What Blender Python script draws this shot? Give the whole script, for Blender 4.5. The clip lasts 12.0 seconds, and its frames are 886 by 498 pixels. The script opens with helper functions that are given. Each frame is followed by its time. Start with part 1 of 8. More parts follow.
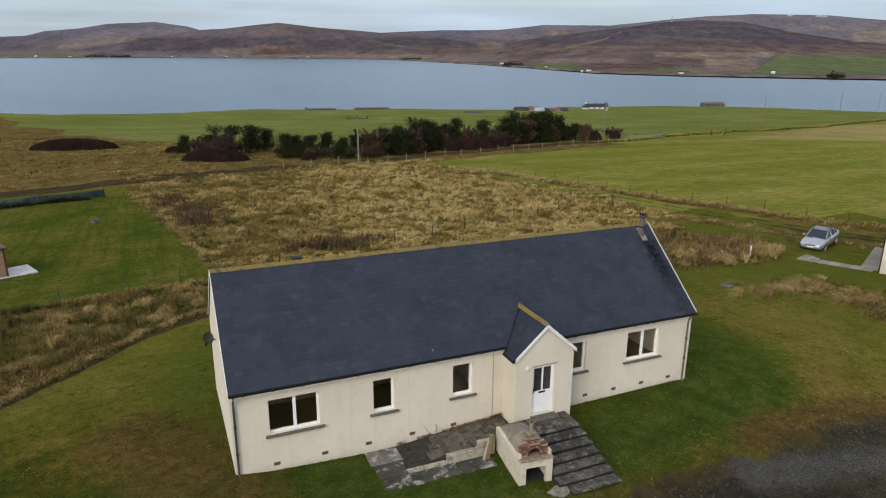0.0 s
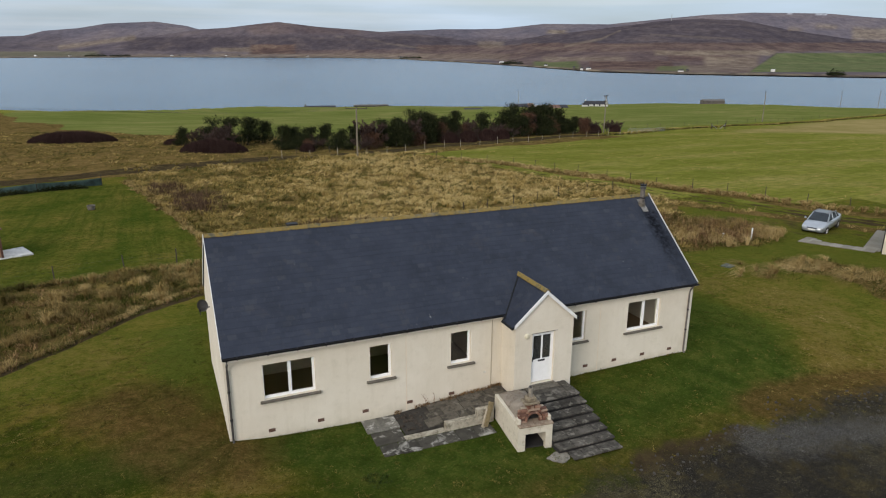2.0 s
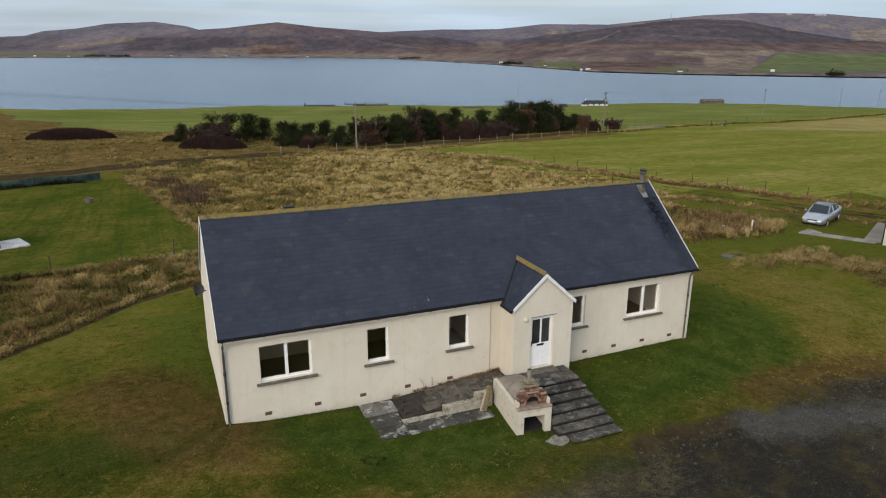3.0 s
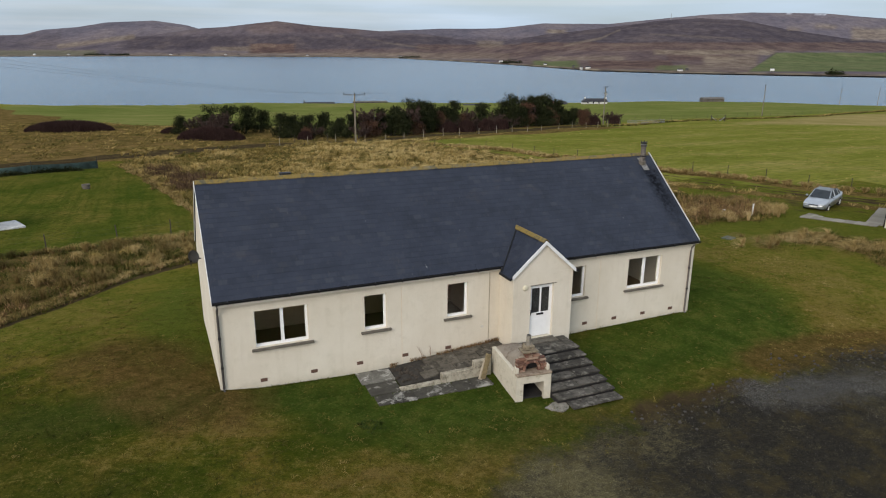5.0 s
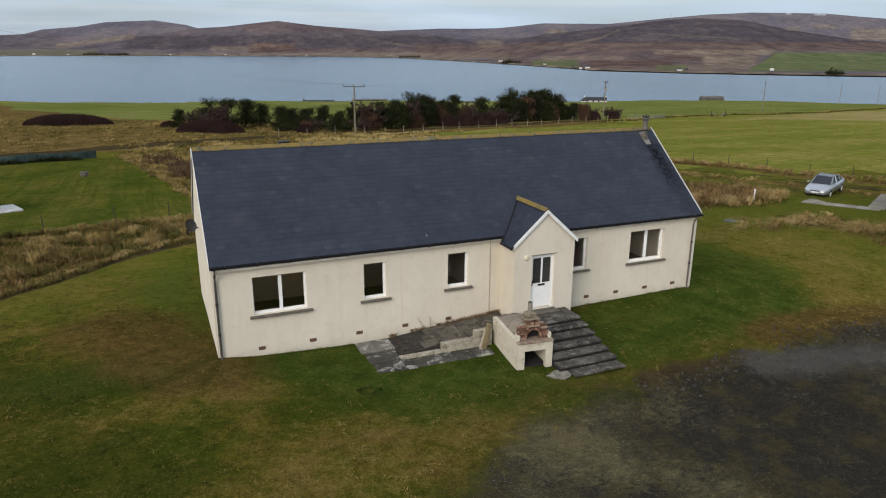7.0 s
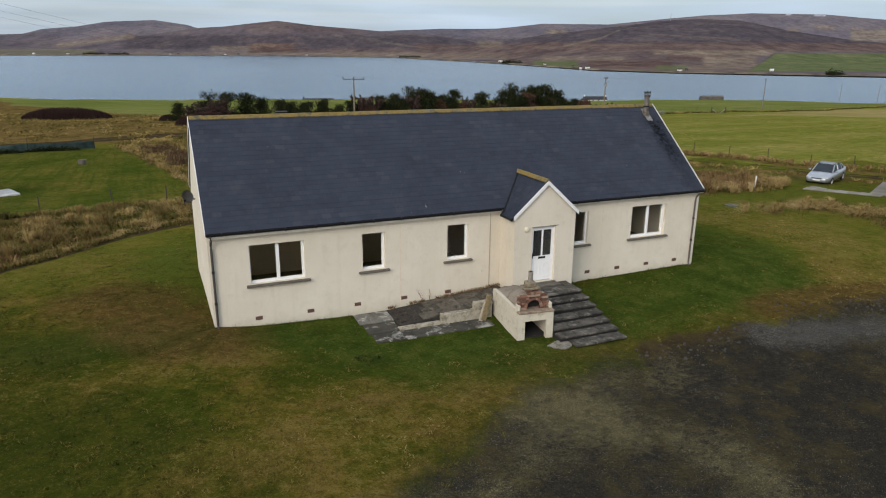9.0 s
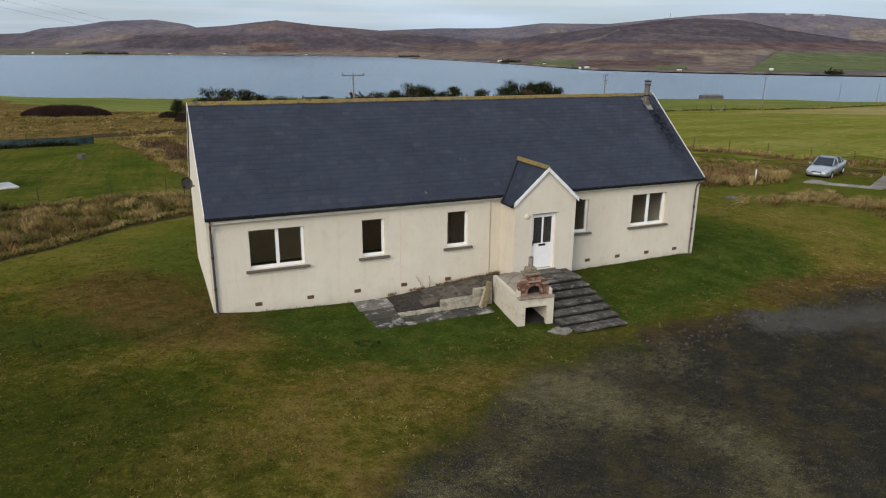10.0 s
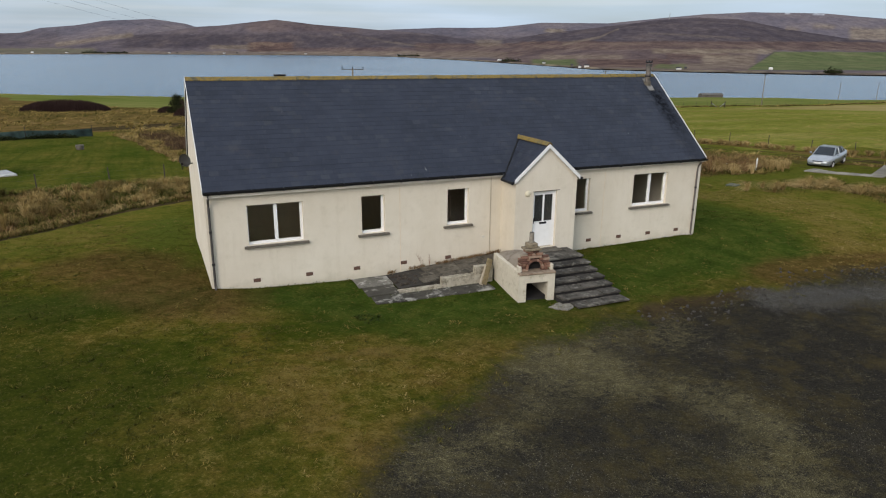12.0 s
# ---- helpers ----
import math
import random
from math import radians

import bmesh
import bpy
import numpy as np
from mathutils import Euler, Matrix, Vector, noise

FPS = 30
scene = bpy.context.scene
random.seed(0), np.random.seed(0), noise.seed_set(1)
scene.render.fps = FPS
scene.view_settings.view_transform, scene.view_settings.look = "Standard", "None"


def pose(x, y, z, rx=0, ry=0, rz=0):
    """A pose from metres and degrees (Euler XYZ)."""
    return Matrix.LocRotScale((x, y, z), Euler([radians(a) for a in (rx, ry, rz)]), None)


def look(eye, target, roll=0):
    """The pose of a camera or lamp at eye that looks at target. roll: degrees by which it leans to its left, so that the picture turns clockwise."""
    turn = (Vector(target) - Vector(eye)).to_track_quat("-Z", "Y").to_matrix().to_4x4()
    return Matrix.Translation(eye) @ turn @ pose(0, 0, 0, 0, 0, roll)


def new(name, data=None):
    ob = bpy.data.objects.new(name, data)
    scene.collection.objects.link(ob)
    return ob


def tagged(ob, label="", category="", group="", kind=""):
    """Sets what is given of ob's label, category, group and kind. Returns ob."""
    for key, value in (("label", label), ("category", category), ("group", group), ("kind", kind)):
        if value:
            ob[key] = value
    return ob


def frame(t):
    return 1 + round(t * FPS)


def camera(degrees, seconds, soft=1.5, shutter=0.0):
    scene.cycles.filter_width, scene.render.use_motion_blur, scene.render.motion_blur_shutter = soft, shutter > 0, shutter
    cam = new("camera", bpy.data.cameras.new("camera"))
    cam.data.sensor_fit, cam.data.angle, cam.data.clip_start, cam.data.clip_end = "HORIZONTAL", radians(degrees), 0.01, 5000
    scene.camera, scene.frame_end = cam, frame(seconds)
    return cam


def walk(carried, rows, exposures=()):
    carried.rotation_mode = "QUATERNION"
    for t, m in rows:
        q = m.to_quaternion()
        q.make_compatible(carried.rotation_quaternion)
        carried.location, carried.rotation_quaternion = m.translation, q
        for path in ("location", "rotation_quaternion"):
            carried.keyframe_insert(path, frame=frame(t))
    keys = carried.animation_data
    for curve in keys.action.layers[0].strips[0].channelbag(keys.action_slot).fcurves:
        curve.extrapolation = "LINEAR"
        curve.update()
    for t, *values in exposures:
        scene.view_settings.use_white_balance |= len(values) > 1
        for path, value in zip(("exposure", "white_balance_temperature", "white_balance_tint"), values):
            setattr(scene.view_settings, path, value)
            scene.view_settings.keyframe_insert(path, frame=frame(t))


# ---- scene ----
cam = camera(66.2, 12.0, 1.15)
PATH = [
    (0, (-1.395, -20.25, 13.683), (-0.643, -18.489, 13.106), 0.4),
    (0.5, (-1.384, -20.268, 13.345), (-0.632, -18.508, 12.767), 0.4),
    (1, (-1.368, -20.273, 13.031), (-0.616, -18.513, 12.452), 0.4),
    (1.5, (-1.344, -20.275, 12.708), (-0.592, -18.514, 12.13), 0.4),
    (2, (-1.304, -20.267, 12.419), (-0.552, -18.506, 11.84), 0.3),
    (2.5, (-1.272, -20.263, 12.082), (-0.519, -18.503, 11.503), 0.3),
    (3, (-1.247, -20.277, 11.773), (-0.494, -18.516, 11.195), 0.3),
    (3.5, (-1.227, -20.309, 11.462), (-0.473, -18.549, 10.882), 0.3),
    (5.5, (-1.207, -20.316, 10.322), (-0.453, -18.557, 9.743), 0.4),
    (6, (-1.22, -20.336, 10.037), (-0.465, -18.578, 9.457), 0.4),
    (6.5, (-1.225, -20.316, 9.751), (-0.47, -18.557, 9.171), 0.4),
    (7, (-1.247, -20.358, 9.508), (-0.492, -18.599, 8.929), 0.4),
    (9, (-1.244, -20.391, 8.492), (-0.488, -18.632, 7.914), 0.5),
    (9.5, (-1.263, -20.414, 8.279), (-0.506, -18.656, 7.7), 0.5),
    (10, (-1.283, -20.448, 8.062), (-0.526, -18.69, 7.483), 0.5),
    (10.5, (-1.302, -20.449, 7.884), (-0.544, -18.691, 7.306), 0.5),
    (11, (-1.304, -20.463, 7.715), (-0.546, -18.705, 7.137), 0.5),
    (11.5, (-1.311, -20.461, 7.501), (-0.553, -18.703, 6.922), 0.5),
    (12, (-1.307, -20.48, 7.297), (-0.549, -18.723, 6.717), 0.5),
]
walk(cam, [(t, look(eye, target, roll)) for t, eye, target, roll in PATH])

# ---- world and sun ----
SUN_AZ, SUN_EL = radians(-128), radians(26)   # azimuth from +y towards +x
world = bpy.data.worlds.new("world")
scene.world = world
world.use_nodes = True
wn, wl = world.node_tree.nodes, world.node_tree.links
wn.clear()
w_out = wn.new("ShaderNodeOutputWorld")
w_bg = wn.new("ShaderNodeBackground")
w_sky = wn.new("ShaderNodeTexSky")
w_sky.sky_type = "NISHITA"
w_sky.sun_disc = False
w_sky.sun_elevation, w_sky.sun_rotation = SUN_EL, SUN_AZ
w_sky.air_density, w_sky.dust_density, w_sky.ozone_density = 1.0, 1.5, 1.5
w_tc = wn.new("ShaderNodeTexCoord")
w_map = wn.new("ShaderNodeMapping")
w_map.inputs["Scale"].default_value = (1.6, 1.6, 11.0)
w_noise = wn.new("ShaderNodeTexNoise")
w_noise.inputs["Scale"].default_value, w_noise.inputs["Detail"].default_value = 1.7, 6.0
w_ramp = wn.new("ShaderNodeValToRGB")
w_ramp.color_ramp.elements[0].position, w_ramp.color_ramp.elements[0].color = 0.36, (0.78, 0.78, 0.78, 1)
w_ramp.color_ramp.elements[1].position, w_ramp.color_ramp.elements[1].color = 0.62, (0.95, 0.95, 0.95, 1)
w_mix = wn.new("ShaderNodeMix")
w_mix.data_type = "RGBA"
w_sep = wn.new("ShaderNodeSeparateXYZ")                    # high thin cloud, greyer low down
w_high = wn.new("ShaderNodeValToRGB")
w_high.color_ramp.elements[0].position, w_high.color_ramp.elements[0].color = 0.0, (0.328, 0.400, 0.492, 1)
w_high.color_ramp.elements[1].position, w_high.color_ramp.elements[1].color = 0.4, (0.62, 0.675, 0.77, 1)
w_gain = wn.new("ShaderNodeVectorMath")
w_gain.operation = "SCALE"
w_wisp = wn.new("ShaderNodeMath")
w_wisp.operation = "MULTIPLY_ADD"
w_wisp.inputs[1].default_value, w_wisp.inputs[2].default_value = 9.0, 5.6
wl.new(w_noise.outputs["Fac"], w_wisp.inputs[0])
wl.new(w_wisp.outputs["Value"], w_gain.inputs["Scale"])
wl.new(w_tc.outputs["Generated"], w_sep.inputs[0])
wl.new(w_sep.outputs["Z"], w_high.inputs["Fac"])
wl.new(w_high.outputs["Color"], w_gain.inputs[0])
wl.new(w_gain.outputs["Vector"], w_mix.inputs["B"])
wl.new(w_tc.outputs["Generated"], w_map.inputs["Vector"])
wl.new(w_map.outputs["Vector"], w_noise.inputs["Vector"])
wl.new(w_noise.outputs["Fac"], w_ramp.inputs["Fac"])
wl.new(w_ramp.outputs["Color"], w_mix.inputs["Factor"])
wl.new(w_sky.outputs["Color"], w_mix.inputs["A"])
w_band = wn.new("ShaderNodeMapping")                      # long level streaks of thin white cloud
w_band.inputs["Scale"].default_value = (1.3, 1.3, 46.0)
w_streak = wn.new("ShaderNodeTexNoise")
w_streak.inputs["Scale"].default_value, w_streak.inputs["Detail"].default_value = 1.5, 4.0
w_tint = wn.new("ShaderNodeValToRGB")
w_tint.color_ramp.elements[0].position, w_tint.color_ramp.elements[0].color = 0.40, (0.955, 0.985, 0.995, 1)
w_tint.color_ramp.elements[1].position, w_tint.color_ramp.elements[1].color = 0.64, (1.10, 1.07, 1.03, 1)
w_mul = wn.new("ShaderNodeMix")
w_mul.data_type, w_mul.blend_type = "RGBA", "MULTIPLY"
w_mul.inputs["Factor"].default_value = 1.0
wl.new(w_tc.outputs["Generated"], w_band.inputs["Vector"])
wl.new(w_band.outputs["Vector"], w_streak.inputs["Vector"])
wl.new(w_streak.outputs["Fac"], w_tint.inputs["Fac"])
wl.new(w_mix.outputs["Result"], w_mul.inputs["A"])
wl.new(w_tint.outputs["Color"], w_mul.inputs["B"])
wl.new(w_mul.outputs["Result"], w_bg.inputs["Color"])
w_bg.inputs["Strength"].default_value = 0.1
wl.new(w_bg.outputs["Background"], w_out.inputs["Surface"])

sun = new("sun", bpy.data.lights.new("sun", "SUN"))
sun.data.energy, sun.data.angle, sun.data.color = 1.5, radians(32), (1.0, 0.90, 0.82)
sun_from = Vector((math.sin(SUN_AZ) * math.cos(SUN_EL), math.cos(SUN_AZ) * math.cos(SUN_EL), math.sin(SUN_EL)))
sun.matrix_world = look(tuple(sun_from * 100), (0, 0, 0))
scene.view_settings.exposure = 0.54


# ---- materials ----
class Nodes:
    """Small helper to wire a node material."""

    def __init__(self, name, rough=0.8, metal=0.0, spec=0.5):
        self.mat = bpy.data.materials.new(name)
        self.mat.use_nodes = True
        self.n, self.l = self.mat.node_tree.nodes, self.mat.node_tree.links
        self.bsdf = self.n["Principled BSDF"]
        self.bsdf.inputs["Roughness"].default_value = rough
        self.bsdf.inputs["Metallic"].default_value = metal
        self.bsdf.inputs["Specular IOR Level"].default_value = spec
        self.tc = self.n.new("ShaderNodeTexCoord")
        self.height = None

    def noise(self, scale, detail=4.0, rough=0.55, stretch=None, coord="Object", distort=0.0):
        t = self.n.new("ShaderNodeTexNoise")
        t.inputs["Scale"].default_value, t.inputs["Detail"].default_value = scale, detail
        t.inputs["Roughness"].default_value, t.inputs["Distortion"].default_value = rough, distort
        src = self.n.new("ShaderNodeNewGeometry").outputs["Position"] if coord == "World" else self.tc.outputs[coord]
        if stretch:
            m = self.n.new("ShaderNodeMapping")
            m.inputs["Scale"].default_value = stretch
            self.l.new(src, m.inputs["Vector"])
            src = m.outputs["Vector"]
        self.l.new(src, t.inputs["Vector"])
        return t.outputs["Fac"]

    def ramp(self, fac, stops):
        r = self.n.new("ShaderNodeValToRGB")
        els = r.color_ramp.elements
        while len(els) < len(stops):
            els.new(0.5)
        for e, (p, c) in zip(els, stops):
            e.position = p
            e.color = (c, c, c, 1) if isinstance(c, (int, float)) else (*c, 1)
        self.l.new(fac, r.inputs["Fac"])
        return r.outputs["Color"]

    def mix(self, fac, a, b, mode="MIX"):
        m = self.n.new("ShaderNodeMix")
        m.data_type, m.blend_type = "RGBA", mode
        for key, v in (("Factor", fac), ("A", a), ("B", b)):
            if isinstance(v, (int, float)):
                m.inputs[key].default_value = v if key == "Factor" else (v, v, v, 1)
            elif isinstance(v, tuple):
                m.inputs[key].default_value = (*v, 1)
            else:
                self.l.new(v, m.inputs[key])
        return m.outputs["Result"]

    def attr(self, name):
        a = self.n.new("ShaderNodeAttribute")
        a.attribute_name = name
        return a.outputs["Fac"]

    def random(self):
        return self.n.new("ShaderNodeObjectInfo").outputs["Random"]

    def island(self):
        return self.n.new("ShaderNodeNewGeometry").outputs["Random Per Island"]

    def math(self, op, a, b=0.0, clamp=False):
        m = self.n.new("ShaderNodeMath")
        m.operation, m.use_clamp = op, clamp
        for i, v in ((0, a), (1, b)):
            if isinstance(v, (int, float)):
                m.inputs[i].default_value = v
            else:
                self.l.new(v, m.inputs[i])
        return m.outputs[0]

    def color(self, c):
        if isinstance(c, tuple):
            self.bsdf.inputs["Base Color"].default_value = (*c, 1)
        else:
            self.l.new(c, self.bsdf.inputs["Base Color"])
        return self

    def rough(self, r):
        self.l.new(r, self.bsdf.inputs["Roughness"])
        return self

    def bump(self, h, strength=0.3, dist=0.01):
        b = self.n.new("ShaderNodeBump")
        b.inputs["Strength"].default_value, b.inputs["Distance"].default_value = strength, dist
        self.l.new(h, b.inputs["Height"])
        self.l.new(b.outputs["Normal"], self.bsdf.inputs["Normal"])
        return self


def plain(name, c, rough=0.6, metal=0.0, var=0.12, scale=6.0, bump=0.0, spec=0.5, coord="Object"):
    """A lightly mottled one-colour surface."""
    m = Nodes(name, rough, metal, spec)
    dark, light = tuple(v * (1 - var) for v in c), tuple(min(1, v * (1 + var)) for v in c)
    f = m.noise(scale, 6, coord=coord)
    m.color(m.ramp(f, [(0.3, dark), (0.7, light)]))
    if bump:
        m.bump(m.noise(scale * 9, 4, coord=coord), bump, 0.004)
    return m.mat


def mat_harling():
    m = Nodes("cream_harling", 0.92, 0, 0.15)
    big = m.noise(0.55, 6, 0.6)
    streak = m.noise(1.6, 7, 0.70, stretch=(3.0, 3.0, 0.25))
    blotch = m.noise(2.4, 9, 0.78)
    fine = m.noise(70, 3)
    c = m.ramp(big, [(0.3, (0.625, 0.565, 0.452)), (0.7, (0.705, 0.650, 0.540))])
    c = m.mix(m.ramp(streak, [(0.52, 0.0), (0.74, 0.30)]), c, (0.50, 0.44, 0.33))
    c = m.mix(m.ramp(blotch, [(0.52, 0.0), (0.70, 0.40)]), c, (0.46, 0.41, 0.31))
    c = m.mix(m.ramp(fine, [(0.38, 0.30), (0.55, 0.0)]), c, (0.44, 0.39, 0.31))
    # splashed dirt at the foot of the wall, in uneven patches
    sep = m.n.new("ShaderNodeSeparateXYZ")
    m.l.new(m.tc.outputs["Object"], sep.inputs[0])
    foot = m.math("ADD", sep.outputs["Z"], m.math("MULTIPLY", m.noise(1.6, 7, 0.7), -1.1))
    c = m.mix(m.ramp(m.math("MULTIPLY", foot, -1.0), [(0.32, 0.0), (0.85, 0.5)]), c, (0.36, 0.33, 0.24))
    m.color(c)
    return m.bump(fine, 0.5, 0.006).mat


def mat_slate():
    m = Nodes("slate", 0.55, 0, 0.25)
    geo = m.n.new("ShaderNodeNewGeometry")
    tone = m.noise(0.8, 6, 0.6, coord="World")
    piece = m.math("FRACT", m.math("ADD", m.random(), m.island()))
    c = m.ramp(m.math("ADD", m.math("MULTIPLY", tone, 0.82), m.math("MULTIPLY", piece, 0.18)),
               [(0.25, (0.0140, 0.0178, 0.0275)), (0.5, (0.0205, 0.0256, 0.0400)), (0.75, (0.028, 0.0340, 0.0495))])
    spots = m.noise(6.0, 8, 0.80, coord="World", stretch=(1.6, 0.7, 0.7))
    c = m.mix(m.ramp(spots, [(0.54, 0.0), (0.70, 0.6)]), c, (0.058, 0.062, 0.066))
    # a few paler slates and white droppings
    c = m.mix(m.ramp(m.math("FRACT", m.math("MULTIPLY", piece, 7.0)), [(0.94, 0.0), (0.98, 0.14)]), c, (0.075, 0.078, 0.080))
    warm = m.noise(1.6, 5, coord="World")
    c = m.mix(m.ramp(warm, [(0.60, 0.0), (0.74, 0.28)]), c, (0.050, 0.044, 0.040))
    fleck = m.noise(7.0, 3, 0.5, coord="World", stretch=(1.5, 0.5, 0.5))
    c = m.mix(m.ramp(fleck, [(0.755, 0.0), (0.775, 0.7)]), c, (0.22, 0.22, 0.21))
    # soot and damp washed down from the flue, in blotches
    sep = m.n.new("ShaderNodeSeparateXYZ")
    m.l.new(geo.outputs["Position"], sep.inputs[0])
    run = m.math("ADD", sep.outputs["X"], m.math("MULTIPLY", m.noise(2.2, 8, 0.75, coord="World"), 0.9))
    inside = m.math("MULTIPLY", m.ramp(m.math("SUBTRACT", run, 17.85), [(0.25, 0.0), (0.60, 1.0)]), m.ramp(m.math("SUBTRACT", 19.3, run), [(0.15, 0.0), (0.55, 1.0)]))
    below = m.ramp(m.math("MULTIPLY", m.math("SUBTRACT", 3.2, sep.outputs["Y"]), 0.4), [(0.08, 0.0), (0.25, 1.0), (0.75, 0.8), (1.0, 0.35)])
    patchy = m.ramp(m.noise(4.5, 8, 0.8, coord="World"), [(0.40, 0.35), (0.55, 1.0)])
    soot = m.math("MULTIPLY", m.math("MULTIPLY", inside, below), patchy)
    c = m.mix(m.math("MULTIPLY", soot, 0.95), c, (0.006, 0.006, 0.007))
    m.color(c)
    m.rough(m.ramp(spots, [(0.3, 0.48), (0.75, 0.8)]))
    m.l.new(m.math("MULTIPLY", m.math("SUBTRACT", 1.0, soot), 0.25), m.bsdf.inputs["Specular IOR Level"])
    return m.bump(m.noise(30, 5, coord="World", stretch=(1, 2, 2)), 0.2, 0.003).mat


def mat_lichen():
    m = Nodes("lichened_ridge", 0.9, 0, 0.3)
    c = m.ramp(m.noise(3.2, 9, 0.75, coord="World"), [(0.34, (0.060, 0.058, 0.044)), (0.44, (0.135, 0.112, 0.050)), (0.52, (0.215, 0.145, 0.036)), (0.62, (0.150, 0.118, 0.040))])
    c = m.mix(m.ramp(m.noise(1.9, 8, 0.7, coord="World"), [(0.54, 0.0), (0.64, 0.60)]), c, m.ramp(m.noise(14, 6, 0.7, coord="World"), [(0.4, (0.095, 0.088, 0.062)), (0.6, (0.180, 0.165, 0.122))]))
    c = m.mix(m.ramp(m.noise(9, 7, 0.8, coord="World"), [(0.36, 0.8), (0.47, 0.0)]), c, (0.045, 0.044, 0.034))
    m.color(c)
    return m.bump(m.noise(30, 5), 0.5, 0.01).mat


def lawn_tone(m, island=None):
    """Patchy winter turf: green, yellowed and bare-brown, in clumps a hand across."""
    big = m.noise(0.42, 10, 0.74, distort=0.4)
    gold = m.math("MULTIPLY", m.attr("gold"), 0.105)
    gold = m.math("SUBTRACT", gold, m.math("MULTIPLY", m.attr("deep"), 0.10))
    gold = m.math("SUBTRACT", gold, m.math("MULTIPLY", m.attr("lush"), 0.11))
    c = m.ramp(m.math("ADD", big, gold), [(0.30, (0.026, 0.038, 0.004)), (0.42, (0.046, 0.056, 0.006)), (0.51, (0.090, 0.078, 0.011)), (0.59, (0.140, 0.096, 0.020)), (0.68, (0.175, 0.114, 0.034))])
    clumps = m.noise(2.6, 10, 0.84)
    c = m.mix(m.math("MULTIPLY", m.attr("lush"), 0.82), c, m.ramp(m.noise(1.1, 8, 0.7), [(0.36, (0.025, 0.045, 0.008)), (0.52, (0.043, 0.070, 0.012)), (0.66, (0.080, 0.092, 0.019))]))
    c = m.mix(m.math("MULTIPLY", m.attr("fresh"), 0.55), c, (0.118, 0.128, 0.020))
    # deep: darker turf, with the lens's corner falloff put into its colour
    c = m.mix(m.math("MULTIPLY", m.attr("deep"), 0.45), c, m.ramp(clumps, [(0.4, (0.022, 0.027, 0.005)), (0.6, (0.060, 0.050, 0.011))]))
    c = m.mix(m.ramp(clumps, [(0.36, 0.6), (0.48, 0.0)]), c, (0.018, 0.024, 0.004))
    c = m.mix(m.ramp(m.math("ADD", clumps, m.math("MULTIPLY", gold, 0.5)), [(0.53, 0.0), (0.63, 0.7)]), c, (0.185, 0.136, 0.038))
    brown = m.math("ADD", m.attr("brown"), m.math("MULTIPLY", m.math("SUBTRACT", m.noise(0.9, 8, 0.7), 0.5), 1.1))
    c = m.mix(m.ramp(brown, [(0.3, 0.0), (0.90, 0.85)]), c, m.ramp(clumps, [(0.4, (0.054, 0.032, 0.011)), (0.6, (0.135, 0.080, 0.028))]))
    knots = m.noise(11.0, 6, 0.8)
    c = m.mix(m.ramp(knots, [(0.36, 0.5), (0.48, 0.0)]), c, (0.016, 0.019, 0.004))
    c = m.mix(m.ramp(knots, [(0.56, 0.0), (0.68, 0.45)]), c, (0.20, 0.148, 0.052))
    if island is not None:
        c = m.mix(m.ramp(island, [(0.0, 0.25), (0.5, 0.0)]), c, (0.026, 0.036, 0.006))
        c = m.mix(m.ramp(island, [(0.75, 0.0), (1.0, 0.3)]), c, (0.22, 0.175, 0.065))
    return c


def mat_lawn_blades():
    m = Nodes("lawn_blades", 0.9, 0, 0.0)
    return m.color(lawn_tone(m, m.island())).mat


